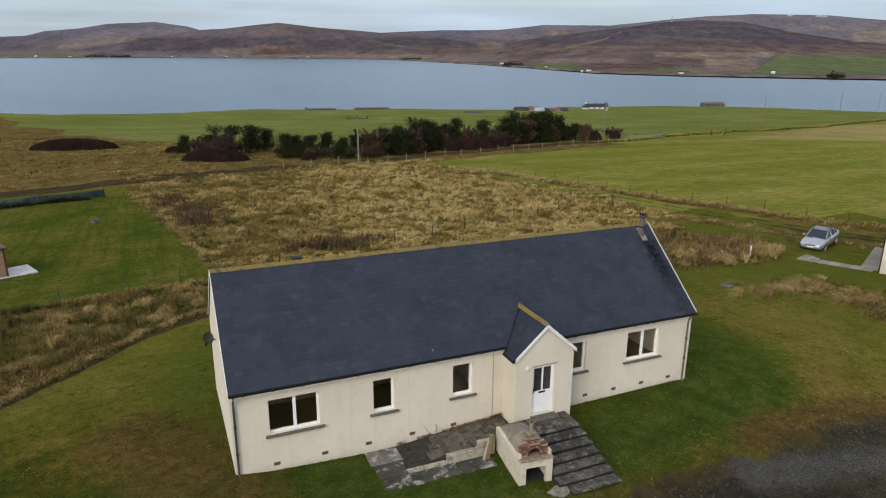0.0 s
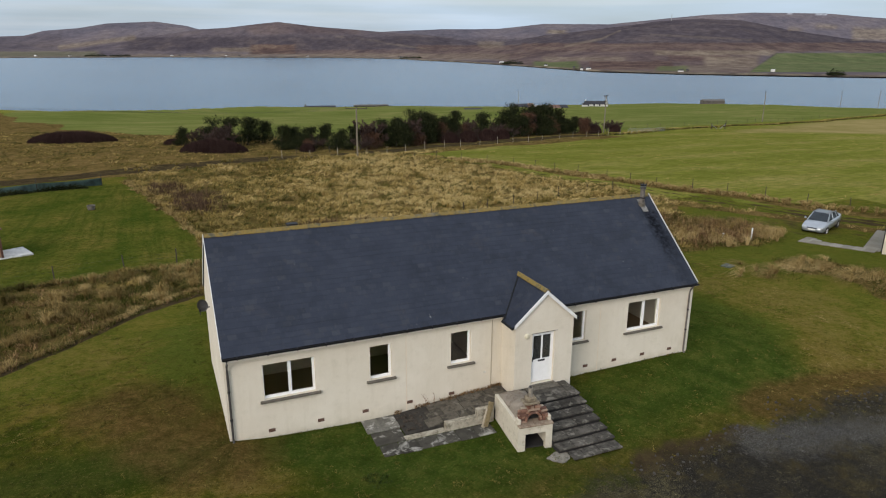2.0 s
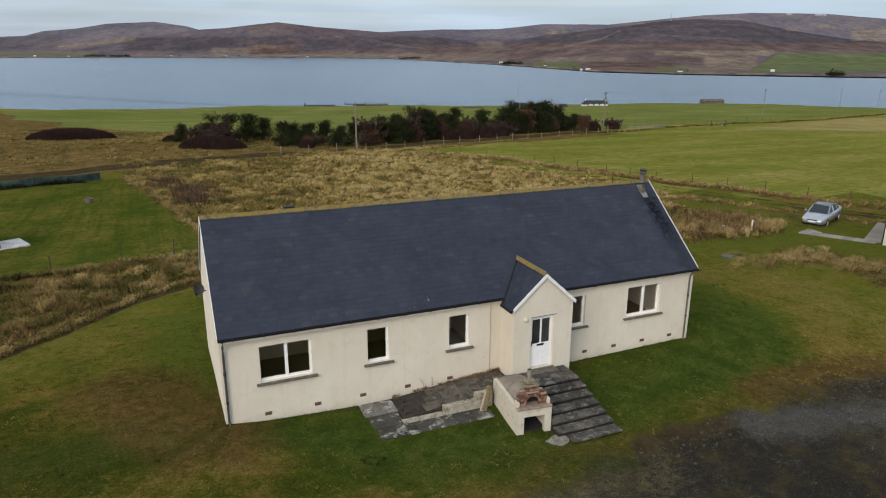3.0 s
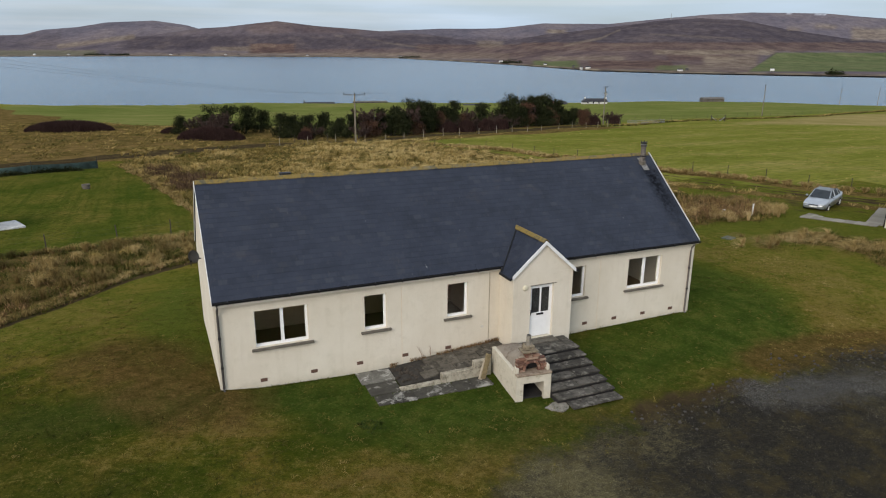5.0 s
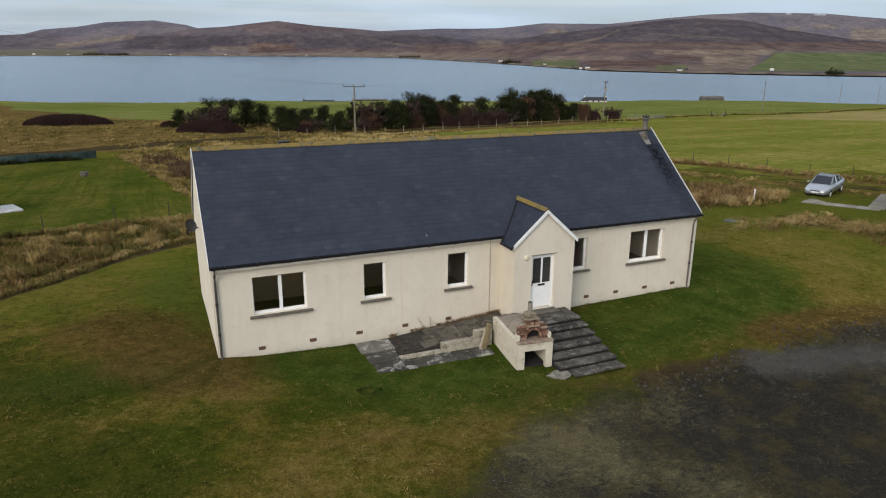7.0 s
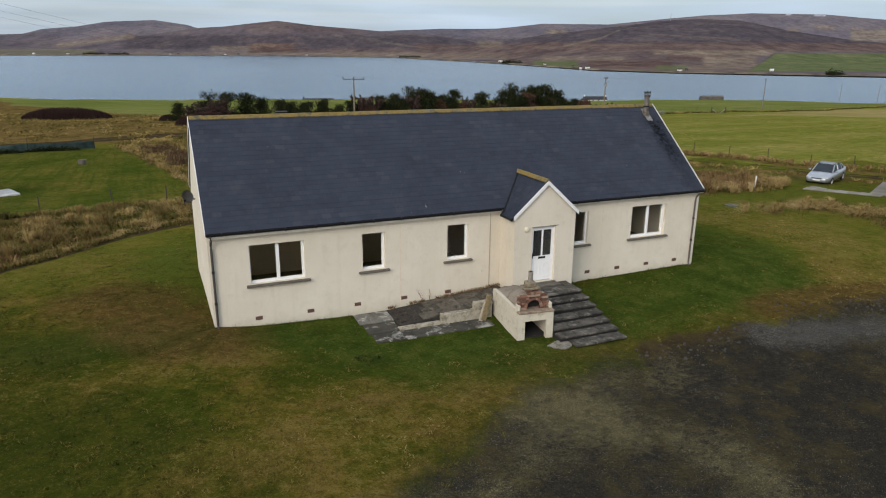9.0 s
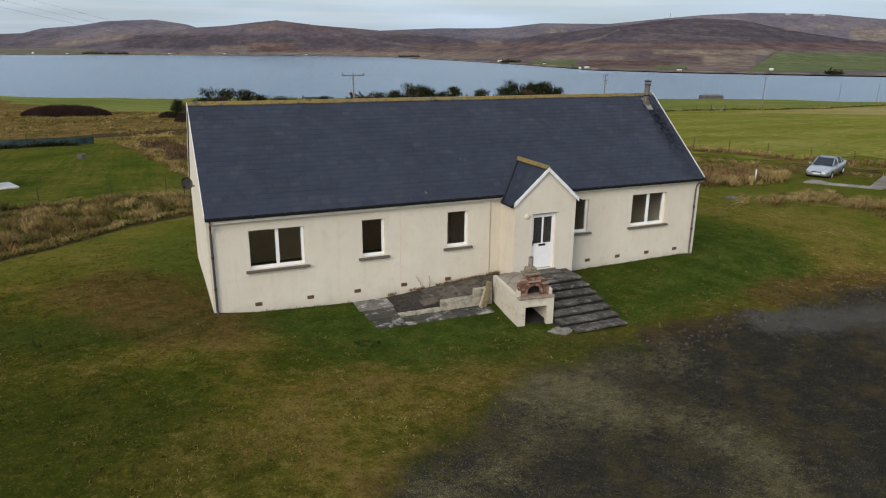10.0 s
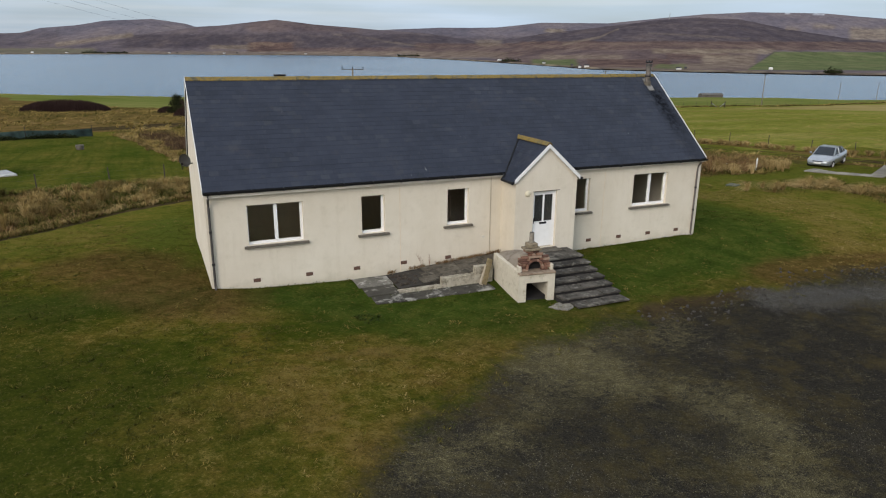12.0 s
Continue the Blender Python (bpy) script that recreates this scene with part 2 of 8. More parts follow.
def mat_ground():
    m = Nodes("grassland", 1.0, 0, 0.0)
    warp = m.noise(0.8, 6)
    lawn = lawn_tone(m)
    fine = m.noise(22, 7, 0.75)
    lawn = m.mix(m.ramp(fine, [(0.3, 0.6), (0.6, 0.0)]), lawn, (0.024, 0.030, 0.006))
    mown = m.ramp(m.noise(0.26, 10, 0.76), [(0.36, (0.044, 0.060, 0.009)), (0.48, (0.072, 0.080, 0.013)), (0.58, (0.112, 0.098, 0.020)), (0.70, (0.165, 0.122, 0.032))])
    lines = m.noise(1.5, 5, 0.65, stretch=(1.0, 0.035, 1.0))
    mown = m.mix(m.ramp(lines, [(0.40, 0.5), (0.54, 0.0)]), mown, (0.034, 0.056, 0.008))
    mown = m.mix(m.ramp(m.noise(3.4, 10, 0.82), [(0.38, 0.85), (0.53, 0.0)]), mown, (0.026, 0.037, 0.005))
    c = m.mix(m.attr("mown"), lawn, mown)
    rough = m.ramp(m.noise(0.5, 10, 0.74, distort=0.8), [(0.34, (0.046, 0.042, 0.010)), (0.46, (0.100, 0.070, 0.022)), (0.58, (0.165, 0.108, 0.040)), (0.70, (0.115, 0.066, 0.028))])
    rough = m.mix(m.ramp(m.noise(5.5, 8, 0.75), [(0.33, 0.6), (0.55, 0.0)]), rough, (0.036, 0.032, 0.011))
    field = m.ramp(m.noise(0.05, 10, 0.72, stretch=(1, 2.6, 1)), [(0.34, (0.110, 0.124, 0.019)), (0.48, (0.168, 0.166, 0.031)), (0.60, (0.230, 0.198, 0.055)), (0.70, (0.295, 0.235, 0.087))])
    field = m.mix(m.ramp(m.noise(0.9, 9, 0.75, stretch=(0.6, 2.5, 1)), [(0.40, 0.75), (0.58, 0.0)]), field, (0.080, 0.092, 0.015))
    bright = m.ramp(m.noise(0.03, 10, 0.74, stretch=(1, 1.6, 1)), [(0.35, (0.100, 0.122, 0.028)), (0.5, (0.136, 0.148, 0.040)), (0.65, (0.200, 0.182, 0.064))])
    bright = m.mix(m.ramp(m.noise(0.35, 9, 0.78, stretch=(0.5, 1.6, 1)), [(0.40, 0.5), (0.58, 0.0)]), bright, (0.070, 0.088, 0.020))

    def zone(name, k=0.55):
        return m.ramp(m.math("ADD", m.attr(name), m.math("MULTIPLY", m.math("SUBTRACT", warp, 0.5), k)), [(0.40, 0.0), (0.60, 1.0)])

    field = m.mix(m.attr("straw"), field, m.ramp(m.noise(0.08, 9, 0.75), [(0.4, (0.200, 0.160, 0.060)), (0.6, (0.300, 0.225, 0.105))]))
    c = m.mix(zone("field", 0.3), c, field)
    c = m.mix(zone("bright", 0.2), c, bright)
    c = m.mix(zone("rough"), c, rough)
    # wheel-worn mud and the stony drive
    mud = m.ramp(m.noise(1.2, 8, 0.7), [(0.3, (0.026, 0.020, 0.011)), (0.52, (0.050, 0.036, 0.019)), (0.68, (0.080, 0.062, 0.024))])
    c = m.mix(zone("mud", 0.7), c, mud)
    stones = m.n.new("ShaderNodeTexVoronoi")
    stones.inputs["Scale"].default_value = 55
    m.l.new(m.tc.outputs["Object"], stones.inputs["Vector"])
    grit = m.ramp(stones.outputs["Color"], [(0.15, (0.022, 0.019, 0.014)), (0.6, (0.035, 0.031, 0.023)), (0.86, (0.056, 0.050, 0.036)), (0.985, (0.25, 0.23, 0.175))])
    damp = m.math("SUBTRACT", m.noise(0.45, 10, 0.78), m.math("MULTIPLY", m.attr("damp"), 0.10))
    grit = m.mix(m.ramp(damp, [(0.46, 0.8), (0.57, 0.0)]), grit, m.ramp(stones.outputs["Color"], [(0.3, (0.015, 0.0135, 0.012)), (0.9, (0.030, 0.027, 0.023)), (0.99, (0.12, 0.11, 0.09))]))
    weeds = m.math("ADD", m.math("MULTIPLY", m.noise(1.0, 10, 0.8), 0.5), m.math("MULTIPLY", m.noise(4.2, 8, 0.8, stretch=(0.7, 1.3, 1)), 0.5))
    weeds = m.math("ADD", weeds, m.math("MULTIPLY", m.math("SUBTRACT", m.attr("weedy"), 0.26), 0.17))
    weeds = m.math("ADD", weeds, m.math("MULTIPLY", m.math("SUBTRACT", m.noise(24, 6, 0.85), 0.5), 0.7))
    grit = m.mix(m.ramp(weeds, [(0.51, 0.0), (0.66, 0.9)]), grit, m.ramp(m.noise(42, 5, 0.85), [(0.36, (0.030, 0.026, 0.011)), (0.5, (0.090, 0.077, 0.034)), (0.62, (0.25, 0.215, 0.125))]))
    haze = m.math("SUBTRACT", m.noise(1.3, 9, 0.80, distort=0.6), m.math("MULTIPLY", m.attr("damp"), 0.10))
    grit = m.mix(m.ramp(haze, [(0.46, 0.0), (0.62, 0.55)]), grit, m.ramp(m.noise(18, 6, 0.8), [(0.38, (0.022, 0.019, 0.010)), (0.52, (0.054, 0.046, 0.022)), (0.64, (0.135, 0.115, 0.065))]))
    rusty = m.noise(0.7, 9, 0.78)
    grit = m.mix(m.ramp(rusty, [(0.50, 0.0), (0.68, 0.60)]), grit, (0.066, 0.050, 0.018))
    c = m.mix(m.ramp(m.math("ADD", m.attr("gravel"), m.math("MULTIPLY", m.math("SUBTRACT", m.noise(2.2, 10, 0.84), 0.5), 1.5)), [(0.25, 0.0), (0.78, 1.0)]), c, grit)
    c = m.mix(m.ramp(m.math("ADD", m.attr("bluegrit"), m.math("MULTIPLY", m.math("SUBTRACT", m.noise(1.8, 10, 0.84), 0.5), 1.9)), [(0.40, 0.0), (1.0, 0.75)]), c, m.ramp(stones.outputs["Color"], [(0.15, (0.026, 0.025, 0.023)), (0.6, (0.060, 0.057, 0.051)), (0.95, (0.22, 0.21, 0.185))]))
    m.color(c)
    h = m.math("ADD", m.math("MULTIPLY", fine, 0.6), m.noise(4.0, 6, 0.7))
    return m.bump(h, 0.65, 0.06).mat


def mat_blades(name, stops, rough=0.85, big=0.45, toned=False):
    """Grass or twigs; toned ones take their colour from each tuft's own tone."""
    m = Nodes(name, rough, 0, 0.04)
    if toned:
        f = m.math("ADD", m.attr("tone"), m.math("MULTIPLY", m.math("SUBTRACT", m.island(), 0.5), 0.30))
        f = m.math("ADD", f, m.math("MULTIPLY", m.math("SUBTRACT", m.noise(big, 8, 0.72), 0.5), 0.6))
    else:
        f = m.math("ADD", m.math("MULTIPLY", m.island(), 0.40), m.math("MULTIPLY", m.noise(big, 8, 0.72), 0.60))
    return m.color(m.ramp(f, stops)).mat


def mat_water():
    m = Nodes("sea_water", 0.22, 0, 0.5)
    m.color(m.ramp(m.noise(0.004, 4, stretch=(1, 1, 1)), [(0.35, (0.040, 0.096, 0.150)), (0.65, (0.055, 0.118, 0.180))]))
    m.bsdf.inputs["IOR"].default_value = 1.33
    h = m.math("ADD", m.noise(0.09, 6, 0.65, stretch=(1, 2.2, 1)), m.math("MULTIPLY", m.noise(0.5, 4), 0.5))
    return m.bump(h, 0.5, 2.4).mat


def mat_moor():
    """Heather and farmland, laid out by the cover weights on the hills; far adds painted haze."""
    m = Nodes("heather_moor", 1.0, 0, 0.0)
    fine = m.noise(0.030, 9, 0.80)
    wide = m.noise(0.0035, 8, 0.66, distort=0.3)
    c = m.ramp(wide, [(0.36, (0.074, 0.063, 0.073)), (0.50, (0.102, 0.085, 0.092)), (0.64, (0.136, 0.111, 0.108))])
    # far: paler, bluer base colour puts the haze of distance into the land
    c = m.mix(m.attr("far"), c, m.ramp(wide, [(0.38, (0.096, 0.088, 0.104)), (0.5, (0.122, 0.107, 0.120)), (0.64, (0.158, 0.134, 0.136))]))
    c = m.mix(m.attr("dark"), c, m.ramp(m.noise(0.008, 9, 0.74), [(0.38, (0.038, 0.033, 0.041)), (0.5, (0.056, 0.047, 0.053)), (0.62, (0.088, 0.070, 0.068))]))
    c = m.mix(m.attr("russet"), c, m.ramp(m.noise(0.013, 9, 0.74), [(0.38, (0.064, 0.042, 0.037)), (0.5, (0.102, 0.067, 0.055)), (0.62, (0.150, 0.108, 0.080))]))
    c = m.mix(m.attr("stubble"), c, m.ramp(m.noise(0.018, 9, 0.76), [(0.38, (0.118, 0.090, 0.066)), (0.5, (0.180, 0.142, 0.104)), (0.62, (0.250, 0.205, 0.150))]))
    c = m.mix(m.attr("pasture"), c, m.ramp(m.noise(0.012, 8, 0.7), [(0.35, (0.072, 0.092, 0.038)), (0.5, (0.092, 0.110, 0.047)), (0.65, (0.125, 0.128, 0.062))]))
    c = m.mix(m.attr("shore"), c, m.ramp(m.noise(0.02, 8, 0.7), [(0.4, (0.070, 0.055, 0.045)), (0.6, (0.20, 0.165, 0.115))]))
    c = m.mix(m.attr("snow"), c, (0.55, 0.57, 0.60))
    c = m.mix(1.0, c, m.ramp(fine, [(0.36, 0.74), (0.5, 1.0), (0.64, 1.24)]), "MULTIPLY")
    return m.color(c).mat


def mat_concrete(name, a, b, stain, scale=2.0, piece=0.0, cover=0.48, worn=None):
    m = Nodes(name, 0.9, 0, 0.3)
    f = m.noise(scale, 8, 0.7)
    if piece:
        f = m.math("ADD", m.math("MULTIPLY", f, 1 - piece), m.math("MULTIPLY", m.random(), piece))
    c = m.ramp(f, [(0.3, a), (0.7, b)])
    c = m.mix(m.ramp(m.noise(scale * 1.7, 9, 0.78), [(cover, 0.0), (cover + 0.16, 0.85)]), c, stain)
    if worn:
        c = m.mix(m.ramp(m.noise(scale * 1.6, 8, 0.68, distort=0.5), [(0.53, 0.0), (0.63, 0.8)]), c, worn)
    m.color(c)
    return m.bump(m.noise(40, 5), 0.35, 0.006).mat


def mat_brick():
    m = Nodes("worn_brick", 0.9, 0, 0.2)
    f = m.math("ADD", m.math("MULTIPLY", m.random(), 0.7), m.math("MULTIPLY", m.noise(14, 5), 0.3))
    c = m.ramp(f, [(0.1, (0.085, 0.050, 0.040)), (0.4, (0.17, 0.085, 0.058)), (0.65, (0.25, 0.145, 0.10)), (0.9, (0.34, 0.26, 0.19))])
    m.color(c)
    return m.bump(m.noise(60, 4), 0.4, 0.004).mat


def mat_glass():
    m = Nodes("window_glass", 0.02, 0, 0.5)
    m.color((0.9, 0.95, 0.95))
    m.bsdf.inputs["Transmission Weight"].default_value = 1.0
    m.bsdf.inputs["IOR"].default_value = 1.45
    return m.mat


def mat_dark_glass():
    m = Nodes("smoked_glass", 0.06, 0, 0.5)
    # colour set dark so the porch inside doesn't show bright through the door
    m.color((0.16, 0.17, 0.17))
    m.bsdf.inputs["Transmission Weight"].default_value = 0.85
    return m.mat


DARK_GLASS = mat_dark_glass()
HARL = mat_harling()
SLATE = mat_slate()
LICHEN = mat_lichen()
GROUND = mat_ground()
WATER = mat_water()
MOOR = mat_moor()
GLASS = mat_glass()
BRICK = mat_brick()
UPVC = plain("white_upvc", (0.80, 0.80, 0.78), 0.35, var=0.03)
WHITE = plain("white_painted_board", (0.74, 0.74, 0.72), 0.5, var=0.08, scale=3)
BLACK = plain("black_plastic", (0.012, 0.012, 0.013), 0.6, spec=0.2)
PIPE = plain("grey_plastic_pipe", (0.055, 0.050, 0.045), 0.45)
TANPIPE = plain("faded_brown_pipe", (0.125, 0.108, 0.092), 0.5, var=0.2)
SILL = mat_concrete("stone_sill", (0.095, 0.084, 0.066), (0.17, 0.150, 0.118), (0.055, 0.052, 0.040), 5)
PAVE = mat_concrete("stained_paving", (0.052, 0.045, 0.034), (0.122, 0.106, 0.080), (0.018, 0.016, 0.011), 2.2, 0.35, 0.47, (0.165, 0.148, 0.118))
STEPSTONE = mat_concrete("dark_step_slab", (0.034, 0.030, 0.024), (0.100, 0.090, 0.074), (0.013, 0.012, 0.008), 2.4, 0.25, 0.47, (0.190, 0.175, 0.145))
RENDER = mat_concrete("stained_cream_render", (0.46, 0.42, 0.33), (0.61, 0.56, 0.45), (0.25, 0.205, 0.135), 2.2, 0, 0.54)
CEMENT = mat_concrete("weathered_cement", (0.040, 0.037, 0.030), (0.20, 0.19, 0.16), (0.024, 0.022, 0.017), 1.2, 0, 0.54, (0.50, 0.485, 0.44))
# near-black: soot in the oven, and shade coloured onto the step risers
SOOT_AND_SHADE = plain("sooty_lining", (0.015, 0.013, 0.012), 0.95)
MORTAR = plain("sandy_mortar", (0.36, 0.31, 0.23), 0.95, bump=0.4)
TERRACOTTA = plain("terracotta_vent", (0.115, 0.062, 0.042), 0.85, scale=30, var=0.3)
TIMBER = plain("weathered_timber", (0.155, 0.130, 0.100), 0.9, var=0.35, scale=9, bump=0.4)
ROOM = plain("plain_plaster", (0.66, 0.56, 0.42), 0.9)
CARPET = plain("brown_carpet", (0.20, 0.135, 0.085), 1.0, var=0.2, scale=30)
STEEL = plain("dull_steel", (0.42, 0.40, 0.36), 0.45, 0.85, var=0.25, scale=12)


# ---- building helpers ----
def link(name, me, material, parent=None, label=""):
    if material and not me.materials:
        me.materials.append(material)
    ob = new(name, me)
    ob.parent = parent
    if label:
        ob["label"] = label
    return ob


def part(name, bm, material, parent=None, label="", smooth=False):
    """Links a bmesh as one mesh object under a thing or a part."""
    me = bpy.data.meshes.new(name)
    if smooth:
        for fc in bm.faces:
            fc.smooth = True
    bm.to_mesh(me)
    bm.free()
    return link(name, me, material, parent, label)


def fast(name, verts, faces, material, parent=None, label="", smooth=False):
    """A mesh object out of number arrays; faces: rows of 3 or 4 corners."""
    me = bpy.data.meshes.new(name)
    verts, faces = np.asarray(verts, np.float32), np.asarray(faces, np.int32)
    k = faces.shape[1]
    me.vertices.add(len(verts))
    me.vertices.foreach_set("co", verts.ravel())
    me.loops.add(faces.size)
    me.loops.foreach_set("vertex_index", faces.ravel())
    me.polygons.add(len(faces))
    me.polygons.foreach_set("loop_start", np.arange(0, faces.size, k, dtype=np.int32))
    if smooth:
        me.polygons.foreach_set("use_smooth", np.ones(len(faces), bool))
    me.update(calc_edges=True)
    return link(name, me, material, parent, label)


def empty(name, m=None, label="", category="", group="", kind=""):
    ob = new(name)
    ob.empty_display_size = 0.1
    if m is not None:
        ob.matrix_basis = m
    return tagged(ob, label, category, group, kind)


def box(bm, x0, y0, z0, x1, y1, z1, bevel=0.0):
    """Adds a box, its edges rounded off a little."""
    vs = [bm.verts.new((x, y, z)) for x in (x0, x1) for y in (y0, y1) for z in (z0, z1)]
    fs = [bm.faces.new([vs[i] for i in q]) for q in ((0, 1, 3, 2), (4, 6, 7, 5), (0, 4, 5, 1), (2, 3, 7, 6), (0, 2, 6, 4), (1, 5, 7, 3))]
    if bevel:
        bmesh.ops.bevel(bm, geom=list({e for fc in fs for e in fc.edges}), offset=bevel, segments=1, affect="EDGES")
    return bm


def boxed(x0, y0, z0, x1, y1, z1, bevel=0.0):
    return box(bmesh.new(), x0, y0, z0, x1, y1, z1, bevel)


def prism(bm, outline, axis, a, b):
    """Sweeps an outline of 2D points from a to b along an axis."""
    def at(p, v):
        return {"x": (v, p[0], p[1]), "y": (p[0], v, p[1]), "z": (p[0], p[1], v)}[axis]
    lo, hi = [bm.verts.new(at(p, a)) for p in outline], [bm.verts.new(at(p, b)) for p in outline]
    n = len(outline)
    bm.faces.new(lo)
    bm.faces.new(hi[::-1])
    for i in range(n):
        bm.faces.new((lo[i], hi[i], hi[(i + 1) % n], lo[(i + 1) % n]))
    bmesh.ops.recalc_face_normals(bm, faces=bm.faces[:])
    return bm


def tube(bm, points, radii, sides=8):
    """A round bar along points, tapering by radii."""
    rings = []
    pts = [Vector(p) for p in points]
    for i, p in enumerate(pts):
        d = (pts[min(i + 1, len(pts) - 1)] - pts[max(i - 1, 0)]).normalized()
        u = d.orthogonal().normalized()
        if abs(d.z) < 0.95:
            u = d.cross(Vector((0, 0, 1))).normalized()
        v = d.cross(u)
        r = radii[i] if hasattr(radii, "__len__") else radii
        rings.append([bm.verts.new(p + r * (math.cos(a) * u + math.sin(a) * v)) for a in (2 * math.pi * k / sides for k in range(sides))])
    for q, w in zip(rings, rings[1:]):
        for k in range(sides):
            bm.faces.new((q[k], q[(k + 1) % sides], w[(k + 1) % sides], w[k]))
    bm.faces.new(rings[0][::-1])
    bm.faces.new(rings[-1])
    return bm


def smoothstep(a, b, x):
    t = np.clip((x - a) / (b - a), 0, 1)
    return t * t * (3 - 2 * t)


def wobble(x, y, size, seed=0.0):
    """Cheap smooth noise, about -1 to 1."""
    a = np.sin(x / size + seed) * np.cos(y / size * 1.13 - seed * 2.1)
    b = np.sin((x * 0.73 + y * 0.91) / size * 2.07 + seed * 3.7) * 0.55
    c = np.cos((x * 1.21 - y * 0.67) / size * 4.3 + seed * 1.3) * 0.3
    return (a + b + c) / 1.5


def fleece(x, y, size, seed=0):
    """Smooth random patches of about the given size, 0 to 1."""
    table = np.random.default_rng(seed).random((64, 64))

    def octave(s, k):
        u, v = np.asarray(x, float) / s, np.asarray(y, float) / s
        i, j = np.floor(u).astype(int), np.floor(v).astype(int)
        fu, fv = u - i, v - j
        fu, fv = fu * fu * (3 - 2 * fu), fv * fv * (3 - 2 * fv)
        i, j = i + k, j + k
        p, q = table[i % 64, j % 64], table[(i + 1) % 64, j % 64]
        r, t = table[i % 64, (j + 1) % 64], table[(i + 1) % 64, (j + 1) % 64]
        return (p * (1 - fu) + q * fu) * (1 - fv) + (r * (1 - fu) + t * fu) * fv

    return 0.6 * octave(size, 0) + 0.4 * octave(size / 2.3, 17)


# ---- the lie of the land ----
S_LINE = (-200, -60, 0, 20, 42, 60, 76, 142, 300, 490, 600, 680, 3000)
S_HIGH = (3.0, 1.0, 0, -0.9, -2.0, -2.7, -3.1, -6.9, -16.8, -29.3, -38.0, -46.0, -60.0)
X_LINE = (-40, -10, -3, 0, 1.2, 2.7, 4.2, 5.7, 9, 12.8, 18, 25, 60)
Y_WALL = (0.6, 0.5, 0.35, 0.12, -0.03, -0.10, -0.15, -0.16, -0.18, -0.13, -0.05, -0.40, -1.2)
Y_MID = (1.0, 0.7, 0.45, 0.20, 0.08, -0.08, -0.25, -0.29, -0.31, -0.34, -0.42, -0.6, -1.2)
Y_FRONT = (1.6, 0.9, 0.60, 0.48, 0.42, 0.22, 0.06, -0.05, -0.34, -0.47, -0.55, -0.7, -1.2)
SEA = -42.0


def land(x, y):
    """Height of the ground."""
    x, y = np.asarray(x, float), np.asarray(y, float)
    s = 0.39 * x + 0.92 * y
    far = np.interp(s, S_LINE, S_HIGH)
    near = np.interp(y, (-7.0, -2.6, -0.2), (0, 1, 2))
    a, b, c = (np.interp(x, X_LINE, v) for v in (Y_FRONT, Y_MID, Y_WALL))
    front = np.where(near < 1, a + (b - a) * near, b + (c - b) * (near - 1))
    k = smoothstep(0.0, 13.0, y) + smoothstep(24.0, 38.0, np.abs(x - 5.0)) * (y <= 0)
    z = front + (far - front) * np.clip(k, 0, 1)
    v = 0.92 * x - 0.39 * y
    brow = np.interp(v, (-230, -146, -118, -94, -51, 0, 60, 110), (215, 231, 265, 359, 366, 372, 380, 400))
    z = z + np.interp(v, (-230, -146, -118, -94, -51, 0), (1.0, 0.9, 0.3, -1.3, -1.1, 0)) * smoothstep(140.0, 230.0, s)
    z = z - 26.0 * smoothstep(0.0, 95.0, s - brow) * smoothstep(120.0, 0.0, v)
    z = z + np.interp(v, (60, 100, 125, 165, 205, 245, 290, 345, 400), (0, -1.7, -1.7, -0.8, 0, -0.5, -1.8, -4.0, -5.0)) * smoothstep(300.0, 480.0, s)
    away = np.clip((np.hypot(x - 9, y - 2) - 15) / 40, 0, 1)
    return z + away * 0.22 * wobble(x, y, 11.0, 1.7) + np.clip(s / 300, 0, 1) * 0.8 * wobble(x, y, 60.0, 0.4)


def high(x, y):
    return float(land(x, y))


def along(points, x, y):
    """Distance of x, y from a line through points."""
    best = np.full(np.shape(x), 1e9)
    for (ax, ay), (bx, by) in zip(points, points[1:]):
        dx, dy = bx - ax, by - ay
        t = np.clip(((x - ax) * dx + (y - ay) * dy) / (dx * dx + dy * dy), 0, 1)
        best = np.minimum(best, np.hypot(x - ax - t * dx, y - ay - t * dy))
    return best


ROAD = [(-90, 60), (-17.5, 65.6), (-7.1, 71.6), (3.5, 74.4), (13, 75.6), (27, 78.6), (46, 86.5), (65, 92.5), (80, 97), (110, 107), (171, 125), (257, 157), (420, 200)]
TRACK = [(29, 72), (38.4, 58), (41.6, 47.4), (45.2, 39.3), (48.4, 30), (50.8, 22.6), (53.5, 15.5)]


def front_of_grit(x):
    """Where the drive's edge lies, towards the house."""
    return np.interp(x, (-30, 0.4, 1.4, 3.2, 5.6, 8.0, 10.3, 12.9, 15.5, 19, 22, 60), (-40, -12.7, -11.5, -9.4, -7.6, -6.0, -5.5, -5.8, -5.3, -4.7, -4.8, -6.5))


DAMP = [(12.6, -7.8), (15.5, -8.6), (16.5, -10.8), (14.0, -10.8)]


def fence_line(x):
    return np.interp(x, (-40, -10.2, 0.8, 8), (20.6, 21.2, 23.3, 24.5))


def lawn_edge(x):
    """Foot of the rough bank beside the house."""
    return np.interp(x, (-40, -8, -5.3, -2.5, 0.3, 8), (-10, 8.2, 11.7, 15.0, 16.9, 19))


